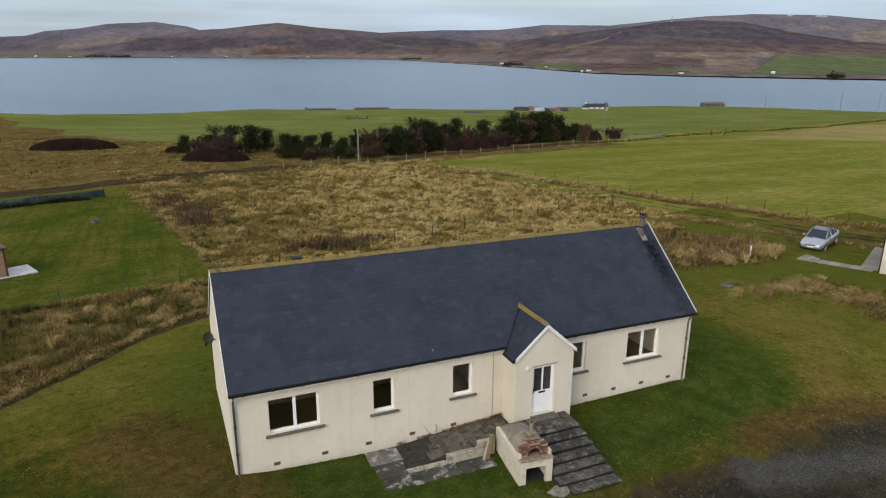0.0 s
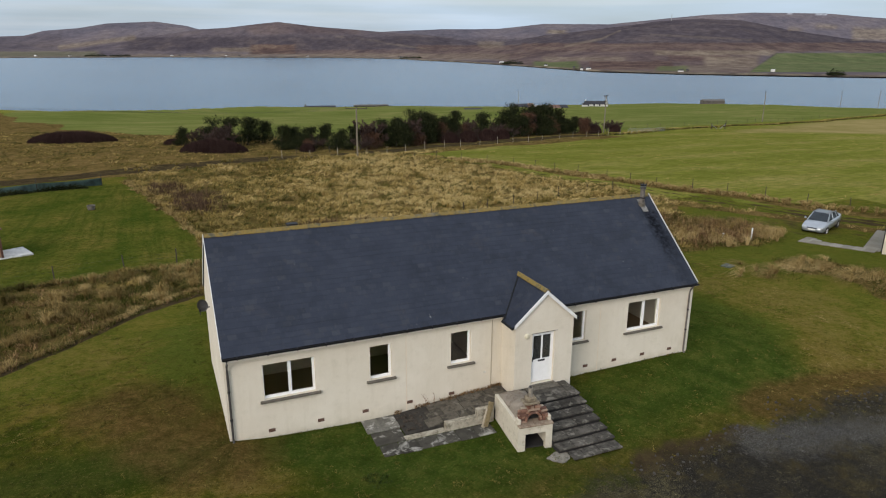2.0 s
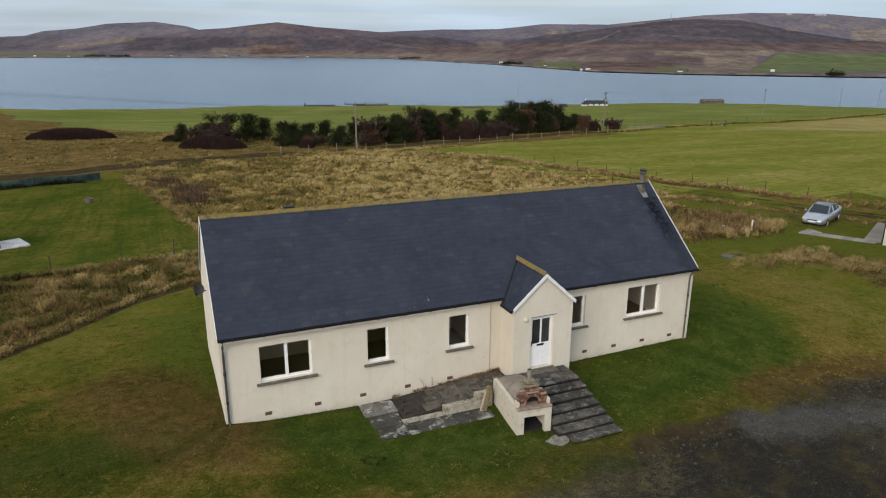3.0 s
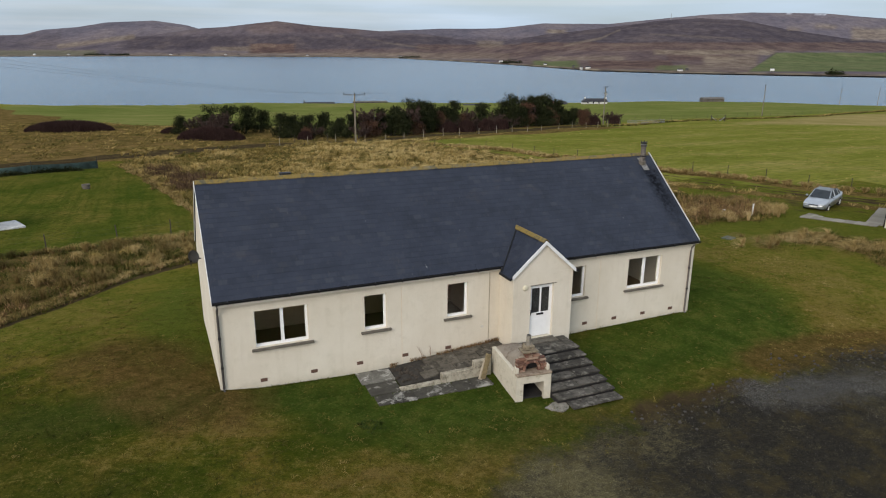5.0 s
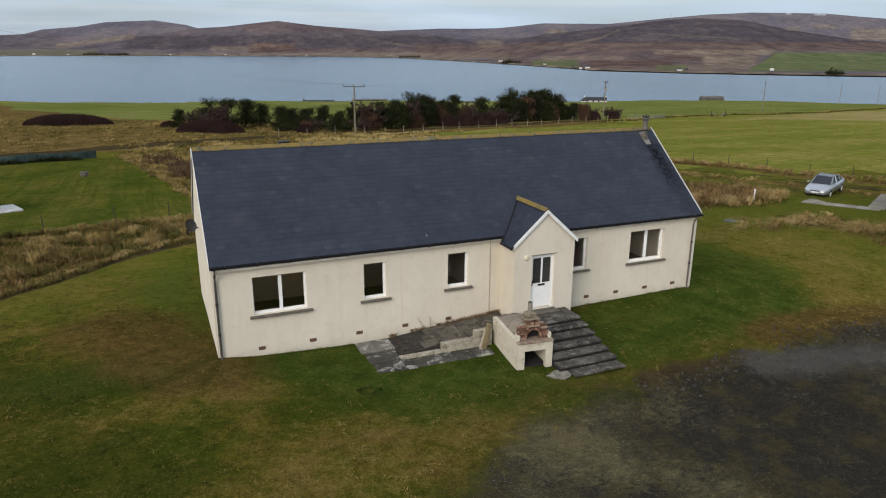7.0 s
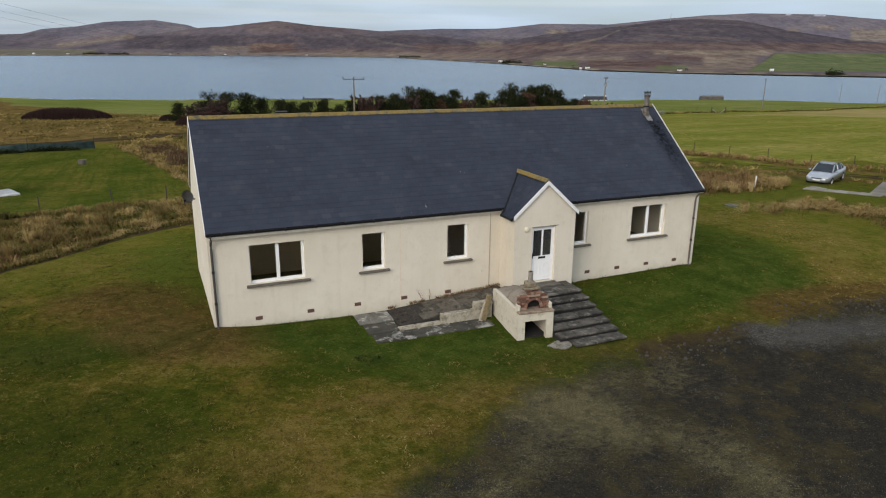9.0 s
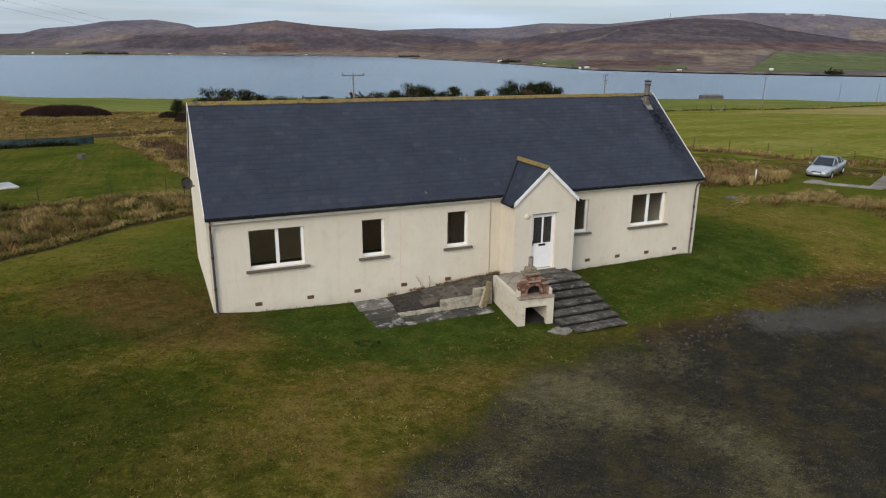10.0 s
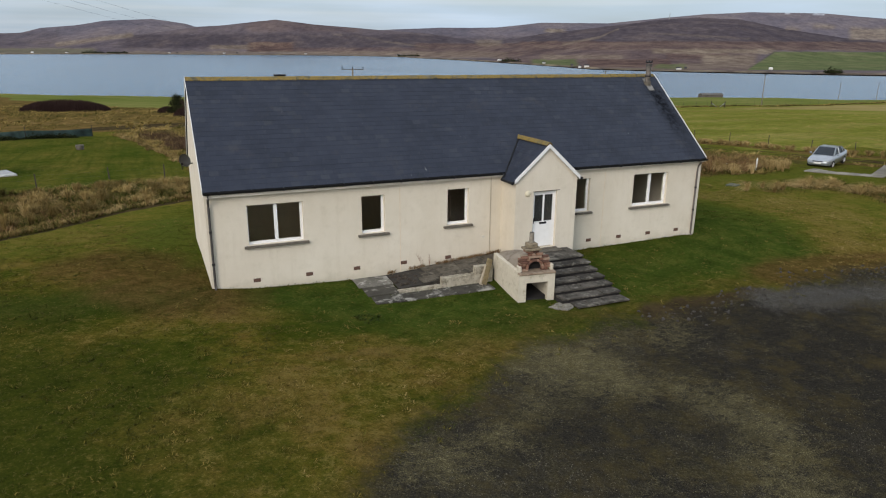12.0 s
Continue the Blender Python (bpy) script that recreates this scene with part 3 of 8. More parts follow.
def zones(x, y):
    """Which kind of ground lies at x, y; each weight 0 to 1."""
    def soft(d, w=0.35):
        return smoothstep(-w, w, d)
    w = wobble(x, y, 2.3, 0.9) * 0.5
    z = {}
    gate = np.interp(y, (20, 27.6, 42.6, 60.2, 66), (3.0, 1.4, -0.8, -4.0, -5.0))
    back = np.interp(x, (-40, -16, -7, 0), (56, 58.5, 62.3, 61))
    z["mown"] = soft(y - fence_line(x)) * soft(gate - x) * soft(back - y)
    bank = soft(y - lawn_edge(x) + w * 0.6) * soft(fence_line(x) + 0.2 - y) * soft(6 - x)
    right = np.interp(y, (6, 10, 13, 18, 24, 30, 40, 50, 59, 67.5, 76), (20, 24, 33.5, 35.5, 40, 44.5, 45, 40.5, 38.0, 34.5, 30))
    meadow = soft(x - gate + w) * soft(right - x + w, 0.8) * soft(y - np.interp(x, (0, 18, 26, 34), (17, 13, 15.0, 13.5)) + w, 1.0) * (y < np.interp(x, (0, 11, 27, 36), (69, 73, 77.2, 80)))
    beyond = soft(y - np.interp(x, (-90, -17, 0, 27, 46), (61, 66, 69, 76, 84))) * soft(np.interp(x, (-200, -60, -20, 0, 18, 30), (300, 276, 150, 131, 128, 84)) - y + w * 3 + (fleece(x, y, 22.0, 6) - 0.5) * 60 * smoothstep(-5, -20, x), 5) * soft(31 - x, 2)
    verge = soft(2.6 - np.abs(along(TRACK, x, y) - 3.4) * 1.9 + w, 0.6) * (y < 72)
    docks = soft(5.0 - np.hypot((x - 36.9), (y - 18.2) * 1.15) + w * 2.4, 1.0)
    strip = soft(1.9 - along([(35.7, 7.6), (36.4, 5.5), (36.2, 2.2), (39, -6)], x, y) + w * 2.2, 0.8)
    bits = soft(0.7 - along([(31.0, 7.6), (32.0, 6.6)], x, y) + w, 0.8)
    roadside = soft(3.0 - np.abs(along(ROAD, x, y) - 4.6) + w, 0.8) * (x > 20) * (x < 86) + 0.6 * soft(0.9 - np.abs(along(ROAD, x, y) - 1.6) + w, 0.6) * (x >= 86)
    dryfield = 0.75 * soft(np.minimum(np.interp(x, (110, 145, 202, 243, 420), (92, 110, 139, 144, 198)) - 3 - y, y - np.interp(x, (110, 147, 420), (95, 80, 40))) + w * 4, 5.0) * (x > 118)
    z["rough"] = np.clip(bank + meadow + beyond + 0.7 * verge + docks + strip + 0.6 * bits + 0.8 * roadside, 0, 1)
    z["straw"] = np.clip(dryfield, 0, 1)
    lane = along(ROAD, x, y)
    road = soft(np.where(x > 86, 0.55, 2.1) - lane + w * 0.5, 0.4) * (1 - 0.45 * soft(0.35 - lane + w * 0.3, 0.3)) * np.where(x > 86, 0.75, 1.0)
    rut = soft(0.42 - np.abs(along(TRACK, x, y) - 0.75) + w * 0.2, 0.25)
    parking = soft(4.6 - np.hypot((x - 47.5) / 1.35, y - 16.8) + w * 2, 1.2)
    # no dip is modelled: shadow along the bank's edge goes in as dark mud
    ditch = 1.0 * soft(0.34 - np.abs(y - lawn_edge(x) + 0.1 + 0.35 * (fleece(x, y, 1.1, 2) - 0.5)) + w * 0.25, 0.3) * (x < 6) + soft(0.35 - np.abs(y - fence_line(x)), 0.25) * (x < 6) * 0.7
    patch = soft(1.1 - along([(12.2, -6.0), (14.2, -5.9), (16.6, -5.4)], x, y) + w, 0.9)
    z["mud"] = np.clip(road + 0.62 * rut + 0.42 * parking + ditch + 0.75 * patch, 0, 1)
    z["rough"] = z["rough"] * (1 - 0.9 * np.clip(road + rut, 0, 1))
    z["gravel"] = soft(front_of_grit(x) - 0.1 - y + w * 1.1, 1.25) * (y > -60)
    z["bluegrit"] = soft(1.1 - along([(16.8, -5.7), (19.5, -6.4), (23, -7.4), (28, -8.5)], x, y) + w * 0.8, 0.9)
    bands = 0.8 * soft(0.5 - along([(2.6, -11.2), (4.7, -9.9), (6.4, -9.35), (7.7, -9.2)], x, y) + w * 0.6, 0.8) + 0.9 * soft(0.9 - along([(7.5, -7.6), (8.9, -9.2), (9.7, -9.8), (10.0, -10.7), (9.9, -11.7), (8.4, -13.6)], x, y) + w * 0.9, 1.1)
    bands = bands + 0.7 * soft(0.9 - along([(6.8, -7.8), (9.3, -6.6), (11.4, -6.9)], x, y) + w, 1.1)
    z["weedy"] = np.clip(bands, 0, 1)
    z["damp"] = np.clip(soft(2.2 - along(DAMP, x, y) + w * 1.2, 1.8), 0, 1)
    field = np.clip(soft(x - np.where(y < 24, 62.0, right + 7 * (y < 32)), 1.0) + soft(y - 69, 1), 0, 1) * (1 - z["mown"])
    z["field"] = np.clip(field * soft(np.hypot(x - 42, (y - 17) * 1.2) - 14, 2.5), 0, 1)
    z["bright"] = soft(y - np.interp(x, (-40, 0, 27, 46, 65, 100, 180, 257, 420), (148, 131, 96, 92, 98, 110, 136, 160, 203)), 1.5) * soft(np.maximum(y - 284, x + 44), 3)
    dry = 0.85 * soft(2.2 - along([(-3.2, 3.6), (-1.4, 0.9), (-0.6, -0.8)], x, y) + w, 1.4) + 0.5 * soft(1.0 - np.abs(y - front_of_grit(x) - 0.5), 0.9) + 0.9 * soft(1.0 - along([(18.5, -4.0), (23, -4.2), (30, -5.4)], x, y) + w, 1)
    z["brown"] = np.clip(dry, 0, 1)
    tan = soft(1.3 - along([(-1.8, -9.9), (-0.5, -8.4), (1.6, -7.4), (4.4, -5.8), (7.5, -5.0)], x, y) + w, 1.2) + soft(1.0 - along([(-8, -3.6), (-4, -3.2), (-2, -3.0), (0.6, -2.4)], x, y) + w, 1.0)
    tan = tan + 0.8 * soft(2.4 - along([(28, 6), (27.5, 0.5), (25, -3.4)], x, y) + w, 1.6) + 0.7 * soft(1.0 - np.abs(y - front_of_grit(x) - 1.2), 0.9) + 0.6 * soft(1.5 - along([(-7, 8), (-4, 10)], x, y) + w, 1.2)
    tan = tan + 0.8 * soft(0.55 - np.abs(along([(31.5, 13), (30.3, 9), (29.9, 4.2), (30.6, -0.7), (32, -6)], x, y) - 0.9) + w * 0.5, 0.5) + 0.7 * soft(0.5 - np.abs(along([(27.4, 11), (26.7, 7.6), (27.2, 1.9), (28.5, -2.2), (30, -6)], x, y) - 0.9) + w * 0.5, 0.5)
    z["gold"] = np.clip(tan, 0, 1)
    green = soft(2.2 - along([(3.2, -1.4), (5.5, -3.4), (8.2, -4.2)], x, y) + w, 1.6) + soft(2.6 - along([(13.2, -2.4), (18, -2.0), (22, 3)], x, y) + w, 2.0)
    green = green + 0.7 * soft(1.0 - np.abs(y + 0.6) + w, 0.8) * (x < 5) + 0.8 * soft(1.2 - np.abs(x + 1.0) + w, 0.9) * (y > -1) * (y < 12)
    green = green + 0.9 * soft(2.6 - along([(21.5, 6), (23.0, 3.3), (20.6, -0.9)], x, y) + w, 1.8) + 0.4 * soft(5.5 - along([(34, 14), (41, 9.5), (44, 4)], x, y) + w, 2.5) + 0.4 * soft(3.5 - along([(40, 22.5), (47, 24)], x, y), 2)
    z["lush"] = np.clip(green, 0, 1)
    z["fresh"] = np.clip(soft(x - 25 + w * 3 + 0.25 * y, 4) * (y < 40) + 0.9 * soft(y - 4.0 + w * 2, 3) * soft(0.5 - x, 2), 0, 1)
    # deep: darker turf patches; the near left also carries painted lens falloff
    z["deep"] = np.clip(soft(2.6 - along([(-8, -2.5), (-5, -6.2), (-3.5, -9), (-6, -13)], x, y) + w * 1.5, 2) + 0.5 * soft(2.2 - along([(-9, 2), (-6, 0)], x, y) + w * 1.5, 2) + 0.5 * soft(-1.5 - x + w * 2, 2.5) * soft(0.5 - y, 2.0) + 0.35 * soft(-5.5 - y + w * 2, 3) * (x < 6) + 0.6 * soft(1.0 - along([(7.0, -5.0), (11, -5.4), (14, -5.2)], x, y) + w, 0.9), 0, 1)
    return z


def graded(*runs):
    """Grid lines: (start, stop, step) runs."""
    out = []
    for a, b, d in runs:
        out.extend(np.arange(a, b, d))
    return np.array(out)


gx = graded((-900, -200, 70), (-200, -60, 14), (-60, -22, 1.2), (-22, 26, 0.36), (26, 60, 0.55), (60, 140, 1.6), (140, 420, 8), (420, 1500.1, 60))
gy = graded((-400, -60, 40), (-60, -16, 2.2), (-16, 28, 0.36), (28, 92, 0.6), (92, 160, 1.6), (160, 400, 8), (400, 1000.1, 30))
GX, GY = np.meshgrid(gx, gy)
verts = np.stack([GX, GY, land(GX, GY)], -1).reshape(-1, 3)
nx, ny = len(gx), len(gy)
ii = (np.arange(ny - 1)[:, None] * nx + np.arange(nx - 1)[None]).ravel()
ground = fast("ground", verts, np.stack([ii, ii + 1, ii + nx + 1, ii + nx], 1), GROUND, smooth=True)
tagged(ground, "sloping winter grassland with lawn, rough pasture and stony drive", "ground", kind="structure")
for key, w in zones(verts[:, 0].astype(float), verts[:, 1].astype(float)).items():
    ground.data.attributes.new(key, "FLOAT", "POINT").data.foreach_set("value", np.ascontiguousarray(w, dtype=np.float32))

# the sea
bm = bmesh.new()
prism(bm, [(-4500, 150), (4500, 150), (4500, 4900), (-4500, 4900)], "z", SEA - 3, SEA)
tagged(part("water", bm, WATER), "calm grey-blue sea inlet with faint ripples", "sea", kind="structure")

# ---- the far shore and hills ----
AZ0 = radians(23.1)        # azimuth of the middle of the view
U_SHORE = (-1500, 30, 318, 606, 702, 750, 876, 954, 1041, 1187, 1381, 1545, 2600)
R_SHORE = (2300, 2425, 2660, 2720, 2590, 2360, 1930, 1690, 1465, 1365, 1300, 1260, 1100)
U_LEFT = (-1500, -300, 36, 75, 109, 167, 216, 297, 353, 377, 419, 505, 571, 676, 780, 875, 951, 1065, 1300, 2600)
E_LEFT = (30, 16, 9, 10, 18, 22, 30, 34, 27, 20, 17, 17, 17, 19, 24, 25, 33, 33, 28, 20)
U_MID = (-1500, 40, 90, 210, 300, 353, 377, 419, 505, 571, 676, 760, 830, 900, 2600)
E_MID = (-20, -26, -20, 0, 12, 19, 22, 24.5, 34, 27, 20, 14, 4, -12, -20)
U_DARK = (600, 760, 857, 952, 1066, 1141, 1216, 1283, 1371, 1468, 1535, 1700, 2600)
E_DARK = (-30, -14, -1, 14.5, 29, 38, 43, 40, 24.5, 12, 6, -2, -10)
U_BACK = (900, 1065, 1159, 1225, 1300, 1423, 1527, 1800, 2600)
E_BACK = (10, 33, 43, 49, 53, 52, 44.5, 48, 40)
FOCAL = 1203.0


def hills(u, r):
    shore = np.interp(u, U_SHORE, R_SHORE)
    cam_z = 9.7
    d = r - shore
    base = SEA - 6 + 9 * smoothstep(-25, 40, d) + 16 * smoothstep(40, 900, d)
    def ridge(us, es, r0, front, back):
        top = cam_z + np.interp(u, us, es) / FOCAL * r0
        rise = np.where(r < r0, smoothstep(0, 1, (r - np.maximum(r0 - front, shore + 60)) / np.minimum(front, r0 - shore - 60)), 1 - smoothstep(r0, r0 + back, r) * 0.6)
        return SEA + (top - SEA) * rise
    z = np.maximum(base, ridge(U_LEFT, E_LEFT, 3850.0, 700.0, 500.0))
    z = np.maximum(z, ridge(U_MID, E_MID, 3250.0, 650.0, 700.0))
    z = np.maximum(z, ridge(U_DARK, E_DARK, 2750.0, 1250.0, 1400.0) * (u > 600) + (u <= 600) * -99)
    z = np.maximum(z, ridge(U_BACK, E_BACK, 4150.0, 900.0, 500.0) * (u > 900) + (u <= 900) * -99)
    bumpy = wobble(u * r / 1200, r, 210.0, 2.0) * 3.0 + wobble(u * r / 1200, r, 60.0, 5.0) * 1.0
    return z + bumpy * smoothstep(120, 900, d) * (1 - 0.6 * smoothstep(3100, 3500, r))


us = np.concatenate([np.linspace(-600, -40, 50), np.linspace(-36, 1620, 600), np.linspace(1630, 2200, 50)])
rs = np.concatenate([np.linspace(-40, 300, 40), np.linspace(312, 2200, 90), np.linspace(2240, 4000, 28)])
UU, DD = np.meshgrid(us, rs)
RR = np.minimum(np.interp(UU, U_SHORE, R_SHORE) + DD, 4500)
ANG = AZ0 + np.arctan((UU - 784) / FOCAL)
HZ = hills(UU, RR)
RAD = RR / np.cos(ANG - AZ0)
verts = np.stack([RAD * np.sin(ANG) - 1.2, RAD * np.cos(ANG) - 20.3, HZ], -1).reshape(-1, 3)
nx = len(us)
ii = (np.arange(len(rs) - 1)[:, None] * nx + np.arange(nx - 1)[None]).ravel()
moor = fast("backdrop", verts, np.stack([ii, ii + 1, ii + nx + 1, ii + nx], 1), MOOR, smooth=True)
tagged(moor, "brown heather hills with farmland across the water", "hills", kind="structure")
# view column (ACROSS) and row (DOWN) from the starting camera; cover is fitted to them
RISE = (HZ - 13.7) / RR
ACROSS = 784 + (UU - 784) / (0.957 - 0.288 * RISE)
DOWN = 78.6 + 0.007 * (ACROSS - 784) - FOCAL * 1.09 * RISE
ragged = fleece(ACROSS, DOWN * 3.0, 26.0, 3) * 2 - 1
torn = fleece(ACROSS, DOWN * 3.5, 9.0, 8) * 2 - 1
cover = {key: np.zeros_like(UU) for key in ("far", "dark", "russet", "stubble", "pasture", "shore", "snow")}


def plot(key, u0, u1, v0, v1, weight, shear=0.0, edge=3.0, rag=3.0):
    """A field or stretch of moor with uneven edges, set by view column and row."""
    u = ACROSS + shear * (DOWN - v1) + rag * 1.6 * ragged
    v = DOWN + 0.5 * rag * ragged + 0.35 * rag * torn
    w = smoothstep(-edge * 2, edge * 2, np.minimum(u - u0, u1 - u)) * smoothstep(-edge * 0.5, edge * 0.5, np.minimum(v - v0, v1 - v))
    cover[key] = np.maximum(cover[key], w * weight)


def strip(key, a, b, half, weight):
    """A long narrow band between two places in the view."""
    d = along([a, b], ACROSS, DOWN + 0.8 * torn)
    cover[key] = np.maximum(cover[key], smoothstep(half * 1.5, half * 0.5, d) * weight)


# painted haze, growing with distance
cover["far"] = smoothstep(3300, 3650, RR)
cover["dark"] = np.clip(0.85 * smoothstep(850, 960, ACROSS + 20 * ragged) * smoothstep(86, 78, DOWN + 3 * ragged) * smoothstep(3300, 3050, RR) * (0.80 + 0.35 * torn), 0, 1)
plot("dark", 215, 800, 66, 91, 0.80, edge=8, rag=6)
plot("dark", 640, 980, 70, 88, 0.45, edge=7, rag=6)
plot("dark", -60, 110, 62, 84, 0.40, edge=8, rag=6)
plot("dark", 900, 985, 95, 103, 0.6)
plot("russet", 440, 640, 42, 62, 0.35, edge=8, rag=6)
plot("russet", 880, 1345, 92, 133, 0.55, edge=6)
for q in ((440, 522, 80, 98, 0.9), (520, 760, 90, 102, 0.55), (735, 930, 82, 107, 0.65), (920, 1580, 79, 95, 0.75), (1040, 1190, 111, 127, 0.9), (1180, 1296, 100, 113, 0.8)):
    plot("russet", *q)
for q in ((375, 442, 86, 94, 0.6), (846, 888, 76, 87, 0.5), (966, 1000, 55, 62, 0.75), (1160, 1374, 93, 101, 0.75), (1245, 1340, 104, 124, 0.6), (960, 1105, 104, 111, 0.55), (1505, 1640, 52, 75, 0.7), (225, 760, 97, 105, 0.5), (-40, 172, 91, 102, 0.40), (740, 900, 97, 110, 0.4), (1200, 1330, 119, 130, 0.45)):
    plot("stubble", *q)
for a, b, half, weight in (((105, 85), (235, 68), 4.0, 0.6), ((590, 64), (760, 90), 1.2, 0.35), ((1000, 84), (1062, 72), 2.2, 0.5), ((1062, 72), (1096, 57), 1.4, 0.4), ((1150, 64), (1330, 74), 1.4, 0.25), ((1395, 56), (1485, 50), 2.5, 0.6)):
    strip("stubble", a, b, half, weight)
plot("pasture", 945, 1024, 112, 128, 0.85)
plot("pasture", -60, 170, 92, 101, 0.35)
plot("pasture", 1160, 1216, 120, 130, 0.7)
plot("pasture", 1325, 1900, 97.5, 132, 0.95, shear=1.45, edge=2.0, rag=1.6)
plot("stubble", 1390, 1900, 97.5, 104, 0.35, edge=3)
for key in ("stubble", "russet", "dark"):
    cover[key] = cover[key] * (1 - 0.9 * (cover["pasture"] > 0.5) * (ACROSS > 1300))
strip("dark", (1331, 129), (1372, 99), 1.6, 0.8)
strip("snow", (1392, 27.5), (1405, 28.5), 0.6, 0.7)
strip("snow", (1442, 28.5), (1461, 29.5), 0.6, 0.7)
cover["shore"] = smoothstep(45, 25, DD) * 0.9
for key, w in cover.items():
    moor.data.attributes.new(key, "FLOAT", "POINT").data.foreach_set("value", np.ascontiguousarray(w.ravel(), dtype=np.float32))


# ---- the house ----
L, D = 18.62, 6.74
W0 = -0.06
RIDGE_Y, SLOPE, EAVE_Z = 3.37, 0.848, 3.13
PSLOPE = 0.888
PX0, PX1, PC, PY = 9.72, 12.13, 10.92, -1.0


def roof_z(y):
    return EAVE_Z + (y + 0.12) * SLOPE


def porch_z(x):
    return 4.10 - abs(x - PC) * PSLOPE


house = empty("house", label="long cream harled bungalow with dark slate roof", category="house")


def holed_wall(x0, x1, z0, z1, y0, y1, holes):
    """A wall along x with holes (x0, x1, z0, z1) right through it."""
    bm = bmesh.new()
    xs = sorted({x0, x1, *(v for h in holes for v in h[:2])})
    zs = sorted({z0, z1, *(v for h in holes for v in h[2:])})
    made = {}

    def v(x, y, z):
        key = (x, y, z)
        if key not in made:
            made[key] = bm.verts.new(key)
        return made[key]

    def solid(i, j):
        if not (0 <= i < len(xs) - 1 and 0 <= j < len(zs) - 1):
            return False
        cx, cz = (xs[i] + xs[i + 1]) / 2, (zs[j] + zs[j + 1]) / 2
        return not any(h[0] < cx < h[1] and h[2] < cz < h[3] for h in holes)

    for i in range(len(xs) - 1):
        for j in range(len(zs) - 1):
            if not solid(i, j):
                continue
            a, b, c, d = xs[i], xs[i + 1], zs[j], zs[j + 1]
            bm.faces.new((v(a, y0, c), v(b, y0, c), v(b, y0, d), v(a, y0, d)))
            bm.faces.new((v(a, y1, c), v(a, y1, d), v(b, y1, d), v(b, y1, c)))
            for di, dj, p, q in ((-1, 0, (a, c), (a, d)), (1, 0, (b, d), (b, c)), (0, -1, (b, c), (a, c)), (0, 1, (a, d), (b, d))):
                if not solid(i + di, j + dj):
                    bm.faces.new((v(p[0], y0, p[1]), v(q[0], y0, q[1]), v(q[0], y1, q[1]), v(p[0], y1, p[1])))
    return bm


HEAD, FOOT = 2.60, 1.36
WINDOWS = [(1.12, 2.80, True), (4.68, 5.45, False), (7.68, 8.47, False), (12.62, 13.40, False), (15.38, 17.0, True)]
part("front_wall", holed_wall(W0, L, -0.7, 3.02, 0.0, 0.3, [(a, b, FOOT, HEAD) for a, b, _ in WINDOWS] + [(10.3, 11.5, 0.45, 2.5)]), HARL, house)
part("back_wall", boxed(0.3, D - 0.3, -1.2, L - 0.3, D, 3.02), HARL, house)
for gx0, gx1 in ((W0, 0.3), (L - 0.3, L)):
    bm = bmesh.new()
    y0 = 0.302
    prism(bm, [(y0, -1.2), (D, -1.2), (D, 3.04), (RIDGE_Y, roof_z(RIDGE_Y) - 0.09), (y0, roof_z(y0) - 0.09)], "x", gx0, gx1)
    part("gable_wall", bm, HARL, house)
    bm = bmesh.new()
    prism(bm, [(0.0, 3.022), (0.3, 3.022), (0.3, roof_z(0.3) - 0.09), (0.0, roof_z(0.0) - 0.09)], "x", gx0, gx1)
    part("gable_corner", bm, HARL, house)
# rooms behind the panes
part("floor", boxed(0.3, 0.3, 0.30, L - 0.3, D - 0.3, 0.44), CARPET, house, "brown carpeted floor")
part("ceiling", boxed(0.3, 0.3, 2.86, L - 0.3, D - 0.3, 2.92), ROOM, house)
for a, b, c, d in ((3.9, 0.3, 4.0, 3.6), (6.5, 0.3, 6.6, 3.6), (9.4, 0.3, 9.5, 3.6), (12.3, 0.3, 12.4, 3.6), (14.2, 0.3, 14.3, 3.6), (0.3, 3.6, L - 0.3, 3.7)):
    part("partition", boxed(a, b, 0.44, c, d, 2.86), ROOM, house)


def window(x0, x1, twin):
    """A white casement set back in the wall, with glass and a stone sill."""
    y = 0.10
    tl, tr, tt, tb = 0.028, 0.078, 0.030, 0.085
    bm = bmesh.new()
    box(bm, x0, y, FOOT, x0 + tl, y + 0.07, HEAD)
    box(bm, x1 - tr, y, FOOT, x1, y + 0.07, HEAD)
    box(bm, x0 + tl, y, HEAD - tt, x1 - tr, y + 0.07, HEAD)
    box(bm, x0 + tl, y, FOOT, x1 - tr, y + 0.07, FOOT + tb)
    frame_ob = part("window", bm, UPVC, house, "white plastic window over a grey stone sill")
    cells = [(x0 + tl, x1 - tr)]
    if twin:
        mid = (x0 + x1) / 2 + 0.02
        part("mullion", boxed(mid - 0.05, y - 0.006, FOOT + tb, mid + 0.05, y + 0.07, HEAD - tt), UPVC, frame_ob)
        cells = [(x0 + tl, mid - 0.05), (mid + 0.05, x1 - tr)]
    for a, b in cells:
        pane = part("pane", boxed(a, y + 0.028, FOOT + tb, b, y + 0.040, HEAD - tt), GLASS, frame_ob)
        pane.visible_shadow = False
    bm = bmesh.new()
    prism(bm, [(-0.10, FOOT - 0.085), (0.14, FOOT - 0.085), (0.14, FOOT - 0.004), (-0.10, FOOT - 0.028)], "x", x0 - 0.14, x1 + 0.14)
    part("sill", bm, SILL, frame_ob, "weathered grey stone sill")


for a, b, twin in WINDOWS:
    window(a, b, twin)

